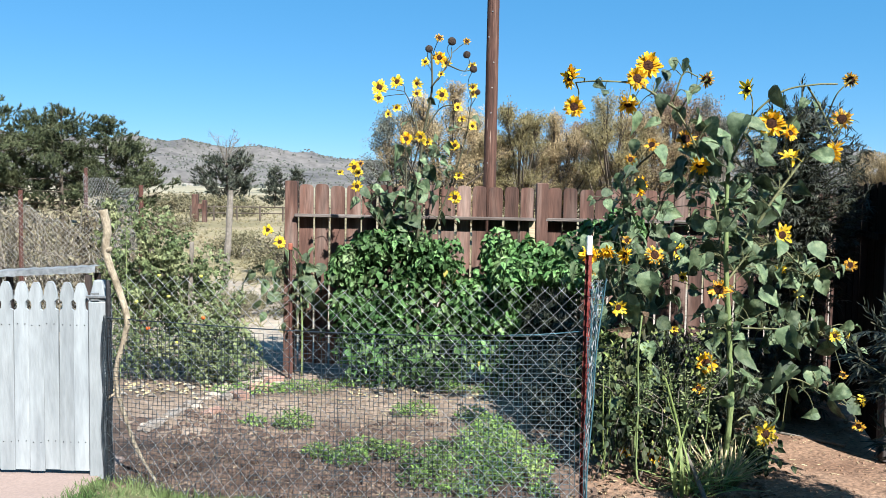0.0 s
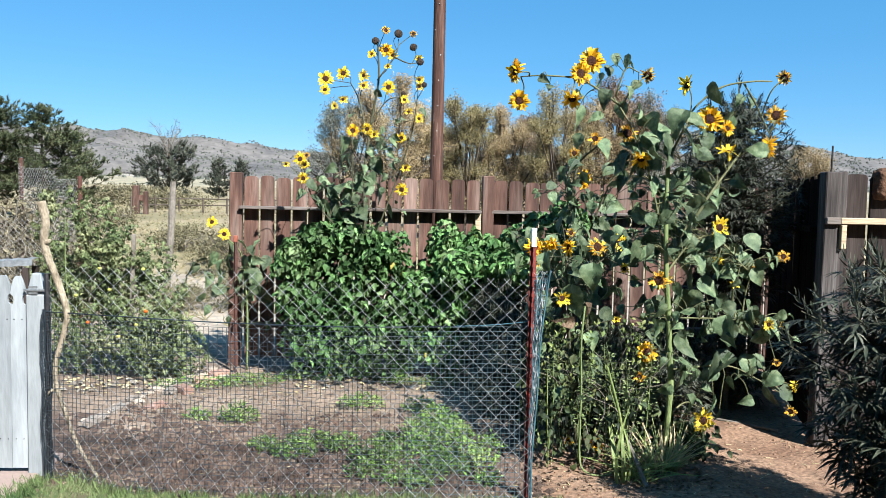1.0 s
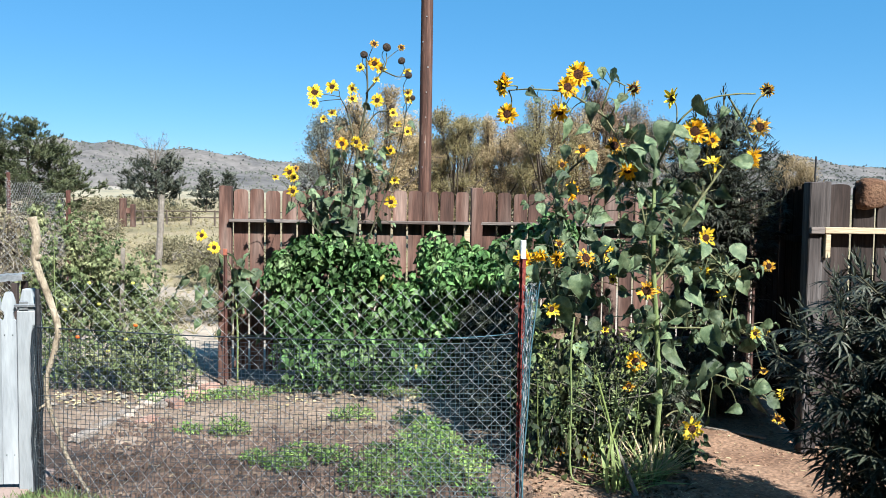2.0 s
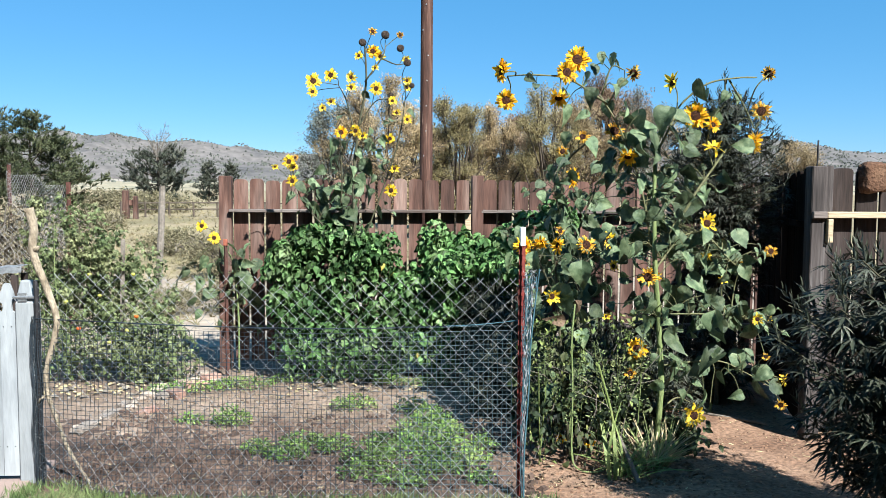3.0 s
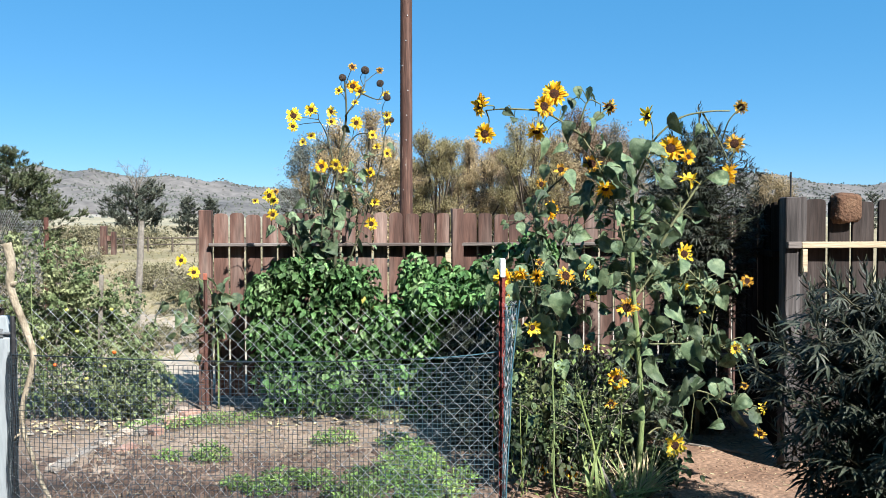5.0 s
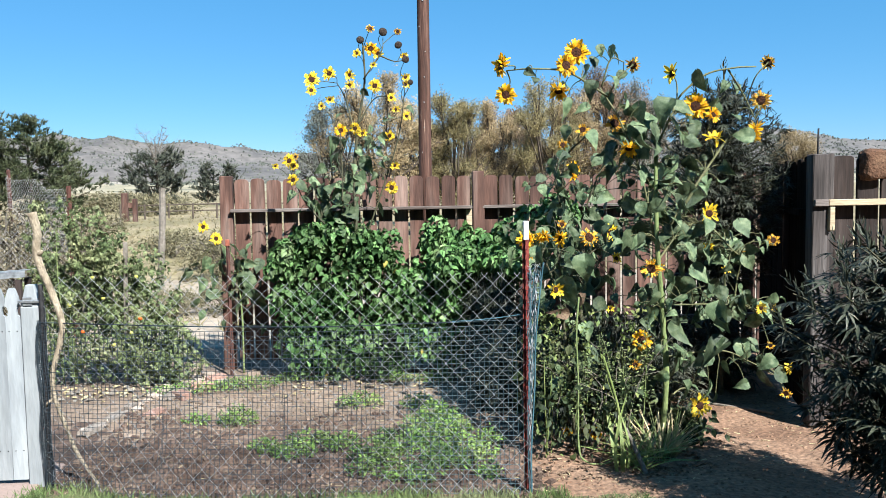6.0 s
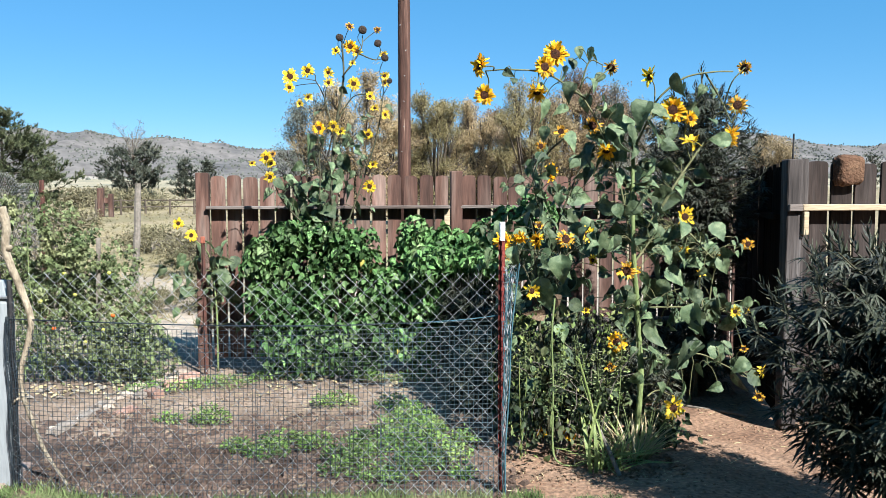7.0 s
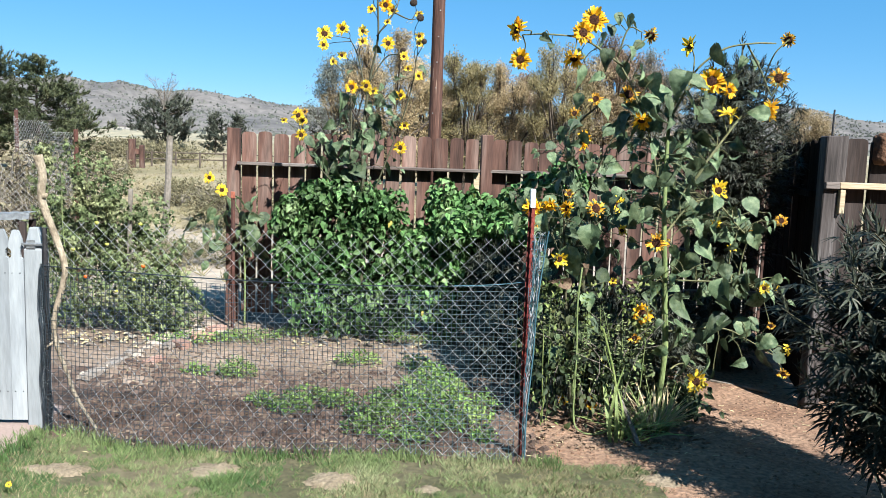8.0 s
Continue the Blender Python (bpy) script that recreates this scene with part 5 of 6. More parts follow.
hemp = thing("hemp_bush", "dark bushy plant with narrow fingered leaves beside the path", "bush", "fan-leaved bushes")
fan_bush(hemp, 2.44, 3.58, 0.62, 1.48, 128, 280, 0.122, 0.27, 5.0)
hemp2 = thing("hemp_bush", "tall dark green fan-leaved bush behind the sunflower", "bush", "fan-leaved bushes")
fan_bush(hemp2, 2.64, 6.30, 0.49, 2.58, 200, 150, 0.092, 0.9, 6.0)
# added low bushes: dark foliage stands in for black shade on ground and boards
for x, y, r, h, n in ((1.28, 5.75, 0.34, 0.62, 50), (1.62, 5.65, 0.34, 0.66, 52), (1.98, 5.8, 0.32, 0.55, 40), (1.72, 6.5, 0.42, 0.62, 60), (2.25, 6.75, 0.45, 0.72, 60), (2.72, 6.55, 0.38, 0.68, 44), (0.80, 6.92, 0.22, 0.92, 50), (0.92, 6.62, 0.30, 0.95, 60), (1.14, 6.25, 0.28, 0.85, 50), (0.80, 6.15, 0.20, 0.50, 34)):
    shade_bush = thing("hemp_bush", "low dark fan-leaved bush added to stand in for deep shade", "bush", "fan-leaved bushes")
    fan_bush(shade_bush, x, y, r, h, n, 60, 0.11, 0.04)

# ---- weeds, undergrowth and litter ----
WEEDLEAF = blade_sheet(2, 2, lambda u: 0.03 + 0.28 * math.sin(math.pi * u), 0.3, 0.3)
for x, y, rx, ry, h, n in ((-1.70, 6.95, 0.35, 0.16, 0.07, 260), (-1.25, 7.05, 0.3, 0.18, 0.09, 320), (-0.87, 7.25, 0.16, 0.12, 0.08, 150), (-1.41, 5.92, 0.10, 0.08, 0.09, 90), (-1.11, 5.88, 0.15, 0.12, 0.15, 240), (-0.26, 6.3, 0.18, 0.14, 0.12, 260), (0.2, 6.19, 0.13, 0.11, 0.11, 150),
                         (0.05, 7.10, 0.18, 0.12, 0.08, 180), (0.42, 7.08, 0.2, 0.12, 0.08, 180), (-0.82, 5.22, 0.12, 0.10, 0.10, 170), (-0.55, 5.36, 0.17, 0.11, 0.10, 240), (-0.33, 5.26, 0.12, 0.12, 0.11, 190), (-0.10, 5.0, 0.15, 0.13, 0.15, 260), (0.31, 5.85, 0.12, 0.15, 0.15, 240), (0.13, 5.12, 0.13, 0.13, 0.17, 260), (0.30, 4.92, 0.11, 0.11, 0.13, 180), (0.42, 5.42, 0.13, 0.17, 0.17, 280), (-0.05, 5.38, 0.09, 0.08, 0.09, 110), (0.28, 5.3, 0.13, 0.12, 0.17, 190), (0.44, 5.04, 0.12, 0.10, 0.15, 150), (0.16, 5.55, 0.12, 0.11, 0.14, 150), (-0.02, 4.86, 0.12, 0.08, 0.16, 150), (0.62, 5.2, 0.1, 0.12, 0.14, 130), (0.38, 5.7, 0.11, 0.1, 0.15, 150), (-0.62, 5.1, 0.14, 0.1, 0.11, 170), (0.55, 4.95, 0.10, 0.10, 0.10, 120), (0.0, 4.64, 0.10, 0.08, 0.11, 120), (0.14, 4.56, 0.08, 0.06, 0.09, 80), (-0.18, 4.74, 0.10, 0.08, 0.12, 110), (0.20, 4.72, 0.10, 0.09, 0.14, 120), (0.38, 4.78, 0.09, 0.08, 0.12, 90), (0.55, 4.62, 0.08, 0.08, 0.09, 80)):
    weed = thing("weed_clump", "low bright green weed clump on the garden soil", "weeds", "weed clumps")
    poses = []
    h *= 0.95
    for _ in range(int(n * 2.1)):
        a, r = U(0, 6.283), U(0, 1) ** 0.6
        z = h * U(0.1, 1) * (1 - 0.6 * r * r)
        p = Vector((x + rx * r * math.cos(a) * (1 + 0.4 * noise.noise((a, x * 5, 0))), y + ry * r * math.sin(a) * (1 + 0.4 * noise.noise((a, x * 5, 3))), z + 0.01))
        d = Vector((math.cos(a) * U(0.1, 1), math.sin(a) * U(0.1, 1), U(-0.1, 0.8))) + rand_dir() * 0.4
        poses.append(frame_of(d, Vector((0, 0, 1)) + rand_dir() * 0.6, p, U(0.01, 0.03)))
    scatter("foliage", WEEDLEAF, poses, M_weed, weed)
    bm = bmesh.new()
    for k in range(7):
        a = U(0, 6.283)
        tube(bm, [(x, y, 0), (x + rx * 0.5 * math.cos(a), y + ry * 0.5 * math.sin(a), h * 0.5), (x + rx * 0.8 * math.cos(a), y + ry * 0.8 * math.sin(a), h * 0.7)], 0.003, 0.002, 4)
    part("stemwork", bm, M_stem, weed, kind="stuff")

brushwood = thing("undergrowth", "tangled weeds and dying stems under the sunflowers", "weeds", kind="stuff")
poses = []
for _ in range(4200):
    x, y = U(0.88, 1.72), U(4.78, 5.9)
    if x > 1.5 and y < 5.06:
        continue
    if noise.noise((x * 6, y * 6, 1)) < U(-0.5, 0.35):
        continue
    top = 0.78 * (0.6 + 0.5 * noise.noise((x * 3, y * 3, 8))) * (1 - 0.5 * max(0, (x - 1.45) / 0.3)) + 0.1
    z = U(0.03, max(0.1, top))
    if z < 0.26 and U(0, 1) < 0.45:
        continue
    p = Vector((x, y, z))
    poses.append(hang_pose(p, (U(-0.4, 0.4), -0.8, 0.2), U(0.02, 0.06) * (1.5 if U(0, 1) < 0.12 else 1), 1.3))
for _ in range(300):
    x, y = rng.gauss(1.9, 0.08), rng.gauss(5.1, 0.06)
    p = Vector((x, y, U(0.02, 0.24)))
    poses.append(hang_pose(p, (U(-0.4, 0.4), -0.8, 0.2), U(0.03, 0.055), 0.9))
scatter("foliage", BEANLEAF, poses, M_undershade, brushwood)
bm = bmesh.new()
for _ in range(34):
    x, y, h = U(0.9, 1.6), U(4.75, 5.6), U(0.2, 0.85)
    tube(bm, smooth_line([(x, y, 0), (x + U(-0.15, 0.15), y + U(-0.05, 0.05), h * 0.6), (x + U(-0.3, 0.3), y + U(-0.15, 0.1), h * U(0.7, 1))], 4), 0.004, 0.0015, 4)
part("stemwork", bm, M_twig, brushwood)
for i in range(13):
    x, y, h = 0.93 + 0.052 * i + U(-0.03, 0.03), U(4.86, 5.25), U(0.50, 0.86)
    stalk = thing("weed_stalk", "upright weed with small grey-green leaves and a feathery seed spike", "weed", "weed stalks")
    line = smooth_line([(x, y, 0), (x + U(-0.03, 0.03), y, h * 0.5), (x + U(-0.06, 0.06), y + U(-0.04, 0.04), h)], 6)
    part("stem", tube(bmesh.new(), line, 0.004, 0.0018, 5), M_stem, stalk)
    poses = []
    for k in range(150):
        f = U(0.28, 1) ** 0.7
        o = line[min(len(line) - 1, int(f * (len(line) - 1)))]
        a, reach = U(0, 6.283), (0.075 * (1 - f) + 0.018) * U(0.2, 1.1)
        d = Vector((math.cos(a), math.sin(a), U(0.0, 0.9)))
        poses.append(frame_of(d, Vector((0, -0.4, 1)) + rand_dir() * 0.5, o + Vector((math.cos(a) * reach, math.sin(a) * reach, U(-0.03, 0.05))), U(0.012, 0.03) * (1.4 - 0.8 * f)))
    scatter("leaves", WEEDLEAF, poses, M_tomato, stalk)
tagged(new("dry_vine", mesh_of("dry_vine", tube(bmesh.new(), smooth_line([(1.13, 4.82, 1.02), (1.11, 4.8, 0.8), (1.12, 4.8, 0.5), (1.12, 4.8, 0.28), (1.13, 4.78, 0.05), (1.26, 4.74, 0.012), (1.4, 4.74, 0.09)], 6), 0.006, 0.005, 6), M_stem)), "pale green bent stalk hanging to the soil", "stalk")
tagged(new("stick", mesh_of("stick", tube(bmesh.new(), [(1.47, 4.58, 0.0), (1.44, 4.66, 0.1), (1.40, 4.76, 0.22)], 0.014, 0.012, 6, 0.08), M_twig)), "short brown stick leaning in the weeds", "stick")

STRAP = [sheet_mesh("strap_leaf", blade_sheet(10, 2, lambda u: 0.006 + 0.042 * (1 - u ** 3) ** 0.8, 0.5 + 0.25 * i, 0.35), M_strap) for i in range(3)]
corn = thing("corn_plant", "young corn plant with long pale strap leaves", "corn plant")
for d, n, x, y, s, k in (((0.02, -0.1, 1), (0, -1, 0.1), 1.34, 4.62, 0.36, 0), ((-0.35, -0.2, 1), (-0.6, -0.5, 0.6), 1.31, 4.62, 0.33, 2), ((0.12, 0.1, 1), (0.3, -1, 0.2), 1.37, 4.66, 0.30, 1),
                         ((-0.1, 0.2, 1), (-0.2, -1, 0.2), 1.33, 4.7, 0.42, 0), ((0.3, -0.1, 1), (0.5, -0.6, 0.5), 1.38, 4.66, 0.32, 1)):
    part("strap_leaf", STRAP[k], None, corn, m=frame_of(d, n, (x, y, 0), s) @ Matrix.Diagonal((0.7, 1, 1, 1)))
for i in range(40):
    d = Vector((U(-0.8, 1.0), U(-0.7, 0.3), U(0.5, 1.3)))
    part("thin_blade", rng.choice(STRAP), None, corn, m=frame_of(d, Vector((-d.x, -d.y - 0.5, 0.8)), (1.42 + U(-0.05, 0.1), 4.7 + U(-0.06, 0.1), 0.0), U(0.14, 0.30)) @ Matrix.Diagonal((0.5, 1, 1, 1)))
tuft = thing("grass_tuft", "tall half-dry grass tuft at the sunflower's foot", "grass")
poses, straws = [], []
for i in range(120):
    a, out = U(0, 6.283), U(0, 1) ** 0.7
    d = Vector((math.cos(a) * out * 0.5, math.sin(a) * out * 0.4 - 0.1, 1))
    base = (1.64 + math.cos(a) * 0.11 * U(0, 1), 4.84 + math.sin(a) * 0.07 * U(0, 1), 0.0)
    (straws if i % 5 < 3 else poses).append(frame_of(d, Vector((-d.x, -d.y - 0.5, 0.8)), base, U(0.12, 0.29)))
TALLBLADE = blade_sheet(6, 1, lambda u: 0.004 + 0.017 * (1 - u ** 2), 0.55, 0.0)
scatter("green_grass", TALLBLADE, poses, M_strap, tuft)
scatter("dry_grass", TALLBLADE, straws, M_straw, tuft)
part("stem", tube(bmesh.new(), smooth_line([(1.36, 4.7, 0), (1.35, 4.72, 0.32), (1.28, 4.74, 0.6), (1.25, 4.74, 0.68)], 5), 0.009, 0.005, 7), M_strap, corn)

# small leaves in a brighter colour for sunlight, and pale thin stalks, above the tangle
poses = []
while len(poses) < 560:
    x, z = U(0.86, 1.6), U(0.05, 0.95)
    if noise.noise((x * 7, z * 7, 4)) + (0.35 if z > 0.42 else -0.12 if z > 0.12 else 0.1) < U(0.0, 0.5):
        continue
    poses.append(hang_pose(Vector((x, 4.86 + U(-0.12, 0.25), z)), (U(-0.4, 0.4), -0.8, 0.3), U(0.014, 0.038), 1.3))
scatter("sunlit_leaves", WEEDLEAF, poses, M_litleaf, brushwood)
bm = bmesh.new()
for _ in range(3):
    x, h = U(0.9, 1.6), U(0.35, 0.8)
    tube(bm, smooth_line([(x, 4.9 + U(-0.1, 0.1), 0), (x + U(-0.03, 0.03), 4.88, h * 0.5), (x + U(-0.08, 0.08), 4.86, h)], 4), 0.0045, 0.003, 5)
part("pale_stalks", bm, M_strap, brushwood)

poses = []
for _ in range(620):
    x, y = U(0.82, 1.9), U(4.5, 5.4)
    a = U(0, 6.283)
    poses.append(frame_of((math.cos(a), math.sin(a), U(-0.1, 0.5)), (U(-0.6, 0.6), U(-0.6, 0.6), 1), (x, y, ground_height(x, y) + 0.006), U(0.015, 0.04)))
scatter("dead_leaves", blade_sheet(3, 2, ovate, 0.4, 0.6), poses, M_dryleaf, brushwood)

# edging stones and bricks
ROCK = []
for i in range(4):
    bm = bmesh.new()
    bmesh.ops.create_icosphere(bm, subdivisions=2, radius=1)
    for v in bm.verts:
        v.co *= 1 + 0.25 * noise.noise(v.co * 1.3 + Vector((i * 9, 0, 0)))
        v.co.z *= 0.55
    ROCK.append(mesh_of("edging_stone", bm, M_stone))
for i in range(14):
    t = i / 13
    x, y = -2.12 + 0.30 * t + 0.12 * t * t + U(-0.06, 0.06), 5.85 + 1.75 * t
    ob = new("edging_stone", ROCK[i % 4])
    ob.matrix_basis = pose(x, y, 0.012, U(-8, 8), U(-8, 8), U(0, 360)) @ Matrix.Diagonal((U(0.035, 0.10), U(0.03, 0.07), U(0.03, 0.06), 1))
    tagged(ob, "pale rough stone edging the garden bed", "stone", "edging stones")
for x, y, a in ((-1.62, 7.05, 20), (-1.56, 7.32, 60), (-1.72, 6.75, 130)):
    bm = box(bmesh.new(), -0.095, 0.095, -0.045, 0.045, -0.02, 0.045, 0.008)
    for v in bm.verts:
        v.co += rand_dir() * 0.004
    ob = tagged(new("brick", mesh_of("brick", bm, M_brick)), "worn reddish brick lying in the soil", "brick", "loose bricks")
    ob.matrix_basis = pose(x, y, 0.012, U(-6, 6), U(-6, 6), a)

for x, y, s in [(U(-1.85, -1.45), U(7.15, 7.45), U(0.03, 0.06)) for _ in range(12)]:
    ob = new("edging_stone", ROCK[rng.randrange(4)])
    ob.matrix_basis = pose(x, y, 0.012, U(-8, 8), U(-8, 8), U(0, 360)) @ Matrix.Diagonal((s, s * U(0.6, 1), s * 0.7, 1))
    tagged(ob, "small pale stone heaped near the rusty post", "stone", "heaped stones")
for x, y, w, L, a, mt, label in ((-2.125, 5.86, 0.085, 0.27, 7, M_plank, "broken piece of bleached plank lying on the soil"), (-2.065, 6.17, 0.10, 0.24, 12, M_plank, "broken piece of bleached plank lying on the soil"), (-2.035, 6.46, 0.075, 0.16, 2, M_plank, "splintered bit of bleached plank on the soil"),
                                 (-1.80, 6.25, 0.085, 0.20, 16, M_brick, "reddish slab of broken masonry in the soil"), (-1.80, 6.84, 0.10, 0.34, 13, M_plank, "bleached plank end lying near the bricks")):
    side = [(-w / 2 + U(-0.012, 0.012), -L / 2 + L * k / 6) for k in range(7)]
    far_side = [(w / 2 + U(-0.012, 0.012), -L / 2 + L * k / 6) for k in range(7)]
    ends = [(w * (k / 5 - 0.5), U(-0.03, 0.02)) for k in range(1, 5)]
    outline = far_side + [(ex, L / 2 + ey) for ex, ey in ends[::-1]] + side[::-1] + [(ex, -L / 2 - ey) for ex, ey in ends]
    bm = bmesh.new()
    under = [bm.verts.new((px, py, -0.015)) for px, py in outline]
    upper = [bm.verts.new((px * 0.95, py * 0.985, 0.016 + U(-0.003, 0.003))) for px, py in outline]
    bm.faces.new(upper)
    for k in range(len(outline)):
        j = (k + 1) % len(outline)
        bm.faces.new((under[k], under[j], upper[j], upper[k]))
    ob = tagged(new("plank" if mt == M_plank else "masonry_piece", mesh_of("plank", bm, mt)), label, "plank" if mt == M_plank else "rubble", "broken pieces on the bed")
    ob.matrix_basis = pose(x, y, 0.018, U(-2, 2), U(-4, 4), -a)

litter = thing("soil_litter", "clods, straw and fallen leaves on the garden soil", "litter", kind="stuff")
CLOD = (np.array([(-0.5, -0.4, 0), (0.5, -0.45, 0), (0.45, 0.5, 0), (-0.5, 0.4, 0), (-0.25, -0.2, 0.45), (0.3, -0.15, 0.5), (0.2, 0.3, 0.4), (-0.3, 0.2, 0.5)]), [(0, 1, 5, 4), (1, 2, 6, 5), (2, 3, 7, 6), (3, 0, 4, 7), (4, 5, 6, 7)])
poses = []
for _ in range(2600):
    x, y = U(-2.0, 0.9), U(4.3, 7.6)
    if y < fence_foot(x) + 0.03:
        continue
    poses.append(pose(x, y, ground_height(x, y) - 0.002, U(-20, 20), U(-20, 20), U(0, 360)) @ Matrix.Scale(U(0.008, 0.03) * (1.5 if y < 5.3 and U(0, 1) < 0.3 else 1), 4))
scatter("clods", CLOD, poses, M_soil, litter)
poses = []
for _ in range(2300):
    x = U(-2.0, 0.9)
    y = fence_foot(x) + 0.03 + 1.7 * U(0, 1) ** 1.5
    poses.append(pose(x, y, ground_height(x, y) - 0.004, U(-20, 20), U(-20, 20), U(0, 360)) @ Matrix.Scale(U(0.015, 0.05), 4))
for _ in range(420):
    x, y = U(-1.95, 0.5), rng.gauss(4.82, 0.26)
    if y < fence_foot(x) + 0.05 or noise.noise((x * 3, y * 4, 8)) < U(-0.35, 0.15):
        continue
    poses.append(pose(x, y, ground_height(x, y) - 0.008, U(-25, 25), U(-25, 25), U(0, 360)) @ Matrix.Diagonal((U(0.04, 0.10), U(0.03, 0.07), U(0.05, 0.10), 1)))
scatter("clods", CLOD, poses, M_moist, litter)
poses = []
for _ in range(4200):
    x, y = U(0.85, 3.2), U(3.3, 6.6)
    if ground_zone(x, y) == 1:
        poses.append(pose(x, y, ground_height(x, y) - 0.002, U(-20, 20), U(-20, 20), U(0, 360)) @ Matrix.Scale(0.005 + 0.02 * U(0, 1) ** 3, 4))
scatter("grit", CLOD, poses, M_path, litter)
poses = []
for _ in range(2300):
    x, y = (U(-2.0, 1.9), U(4.36, 7.6)) if U(0, 1) < 0.9 else (U(1.6, 3.0), U(4.4, 6.0))
    a = U(0, 6.283)
    poses.append(frame_of((math.cos(a), math.sin(a), U(-0.05, 0.2)), (U(-0.5, 0.5), U(-0.5, 0.5), 1), (x, y, ground_height(x, y) + 0.004), U(0.012, 0.045)))
scatter("straw", blade_sheet(2, 1, lambda u: 0.07, 0.1, 0.1), poses, M_straw, litter)

poses = []
for _ in range(110):
    x, y = (U(-3.0, -1.7), rng.gauss(6.98, 0.1)) if U(0, 1) < 0.6 else (U(-0.9, 1.0), rng.gauss(6.98, 0.12))
    a = U(0, 6.283)
    poses.append(frame_of((math.cos(a), math.sin(a), U(-0.1, 0.4)), (U(-0.6, 0.6), U(-0.9, 0.2), 1), (x, y, ground_height(x, y) + 0.012), U(0.03, 0.075)))
scatter("fallen_leaves", blade_sheet(3, 2, ovate, 0.3, 0.5), poses, M_twig, litter)
poses = []
for _ in range(230):
    x, y = (U(-3.0, -1.55), rng.gauss(6.96, 0.16)) if U(0, 1) < 0.6 else (U(-0.9, 1.0), rng.gauss(7.0, 0.12))
    a = U(0, 6.283)
    poses.append(frame_of((math.cos(a), math.sin(a), U(-0.1, 0.8)), (U(-0.6, 0.6), U(-0.9, 0.2), 1), (x, y, ground_height(x, y) + 0.008), U(0.02, 0.055)))
scatter("bleached_leaves", blade_sheet(3, 2, ovate, 0.3, 0.5), poses, M_straw, litter)

# pale earth mounds thrown up in the lawn
def earth_mound(x, y, rx, ry, h):
    bm = bmesh.new()
    rows = []
    for i in range(9):
        u = i / 8
        ring = []
        for k in range(44):
            a = 2 * math.pi * k / 44
            edge = 1 + 0.45 * noise.noise((math.cos(a) * 1.4 + x * 3, math.sin(a) * 1.4, y)) + 0.4 * noise.noise((math.cos(a) * 4, math.sin(a) * 4, x)) + 0.3 * noise.noise((math.cos(a) * 9, math.sin(a) * 9, y))
            px, py = x + rx * u * edge * math.cos(a), y + ry * u * edge * math.sin(a)
            ring.append(bm.verts.new((px, py, 0.004 + 0.55 * h * (1 - u ** 1.3) - 0.02 * u ** 6 + 0.012 * (1 - u) * noise.noise((px * 30, py * 30, 2)))))
        rows.append(ring)
    for a, b in zip(rows, rows[1:]):
        for k in range(44):
            bm.faces.new((a[k], b[k], b[(k + 1) % 44], a[(k + 1) % 44]))
    bmesh.ops.remove_doubles(bm, verts=bm.verts, dist=0.0005)
    tagged(new("earth_mound", mesh_of("earth_mound", bm, M_mound, True)), "low mound of pale dry earth in the lawn", "mound", "earth mounds")


MOUNDS = ((-1.70, 4.15, 0.22, 0.10, 0.016), (-0.89, 4.16, 0.15, 0.12, 0.024), (-0.285, 4.04, 0.14, 0.14, 0.028), (0.2, 3.92, 0.10, 0.08, 0.014), (1.45, 4.08, 0.20, 0.10, 0.012))
for mound in MOUNDS:
    earth_mound(*mound)

# lawn blades
lawn = thing("grass", "thin patchy lawn, green with dry blades", "grass", kind="stuff")
GB = blade_sheet(2, 1, lambda u: 0.055 * (1 - u) + 0.008, 0.35, 0.0)
BLADE = (np.array([(-0.065, 0, 0), (0.065, 0, 0), (0.0, 1, -0.15)]), [(0, 1, 2)])
poses, straws = [], []
while len(poses) < 84000:
    x, y = U(-2.2, 2.0), 4.70 - 3.4 * U(0, 1) ** 2.2
    if ground_zone(x, y) != 2 or any(((x - a) / (1.05 * b)) ** 2 + ((y - c) / (1.05 * d)) ** 2 < U(0.15, 1.1) for a, c, b, d, _ in MOUNDS):
        continue
    if x < -2.0 and y > 4.4:
        continue
    tuft = 0.8 * noise.noise((x * 3, y * 4, 2)) + 0.8 * noise.noise((x * 11, y * 14, 5))
    if tuft + U(-0.35, 0.35) < -0.10 + 0.12 * max(0, x):
        continue
    a = U(0, 6.283)
    m = frame_of((math.cos(a) * 0.7, math.sin(a) * 0.7, U(0.4, 1.3)), (math.sin(a), -1, 0.4), (x, y, ground_height(x, y) - 0.003), U(0.014, 0.038) * (1 + 1.0 * max(0, tuft)))
    (straws if U(0, 1) < 0.24 + 0.35 * noise.noise((x * 1.7, y * 2.5, 11)) + 0.3 * max(0, min(1, x)) else poses).append(m)
# longer blades left standing along the foot of the netting
for _ in range(2600):
    x = U(-1.98, 0.95)
    y = fence_foot(x) + rng.gauss(0.0, 0.04)
    if noise.noise((x * 5, 1, 4)) < U(-0.5, 0.2):
        continue
    poses.append(frame_of((U(-0.5, 0.5), U(-0.6, 0.2), 1), (U(-1, 1), -1, 0.3), (x, y, ground_height(x, y) - 0.003), U(0.03, 0.075)))
for _ in range(1500):
    y = U(3.2, 4.66)
    x = -2.03 - 0.14 * max(0, 4.5 - y) + rng.gauss(0.03, 0.05)
    poses.append(frame_of((U(-0.8, 0.5), U(-0.6, 0.4), 1), (U(-1, 1), -1, 0.3), (x, y, 0.02), U(0.025, 0.06)))
scatter("blades", BLADE, poses, M_grass, lawn)
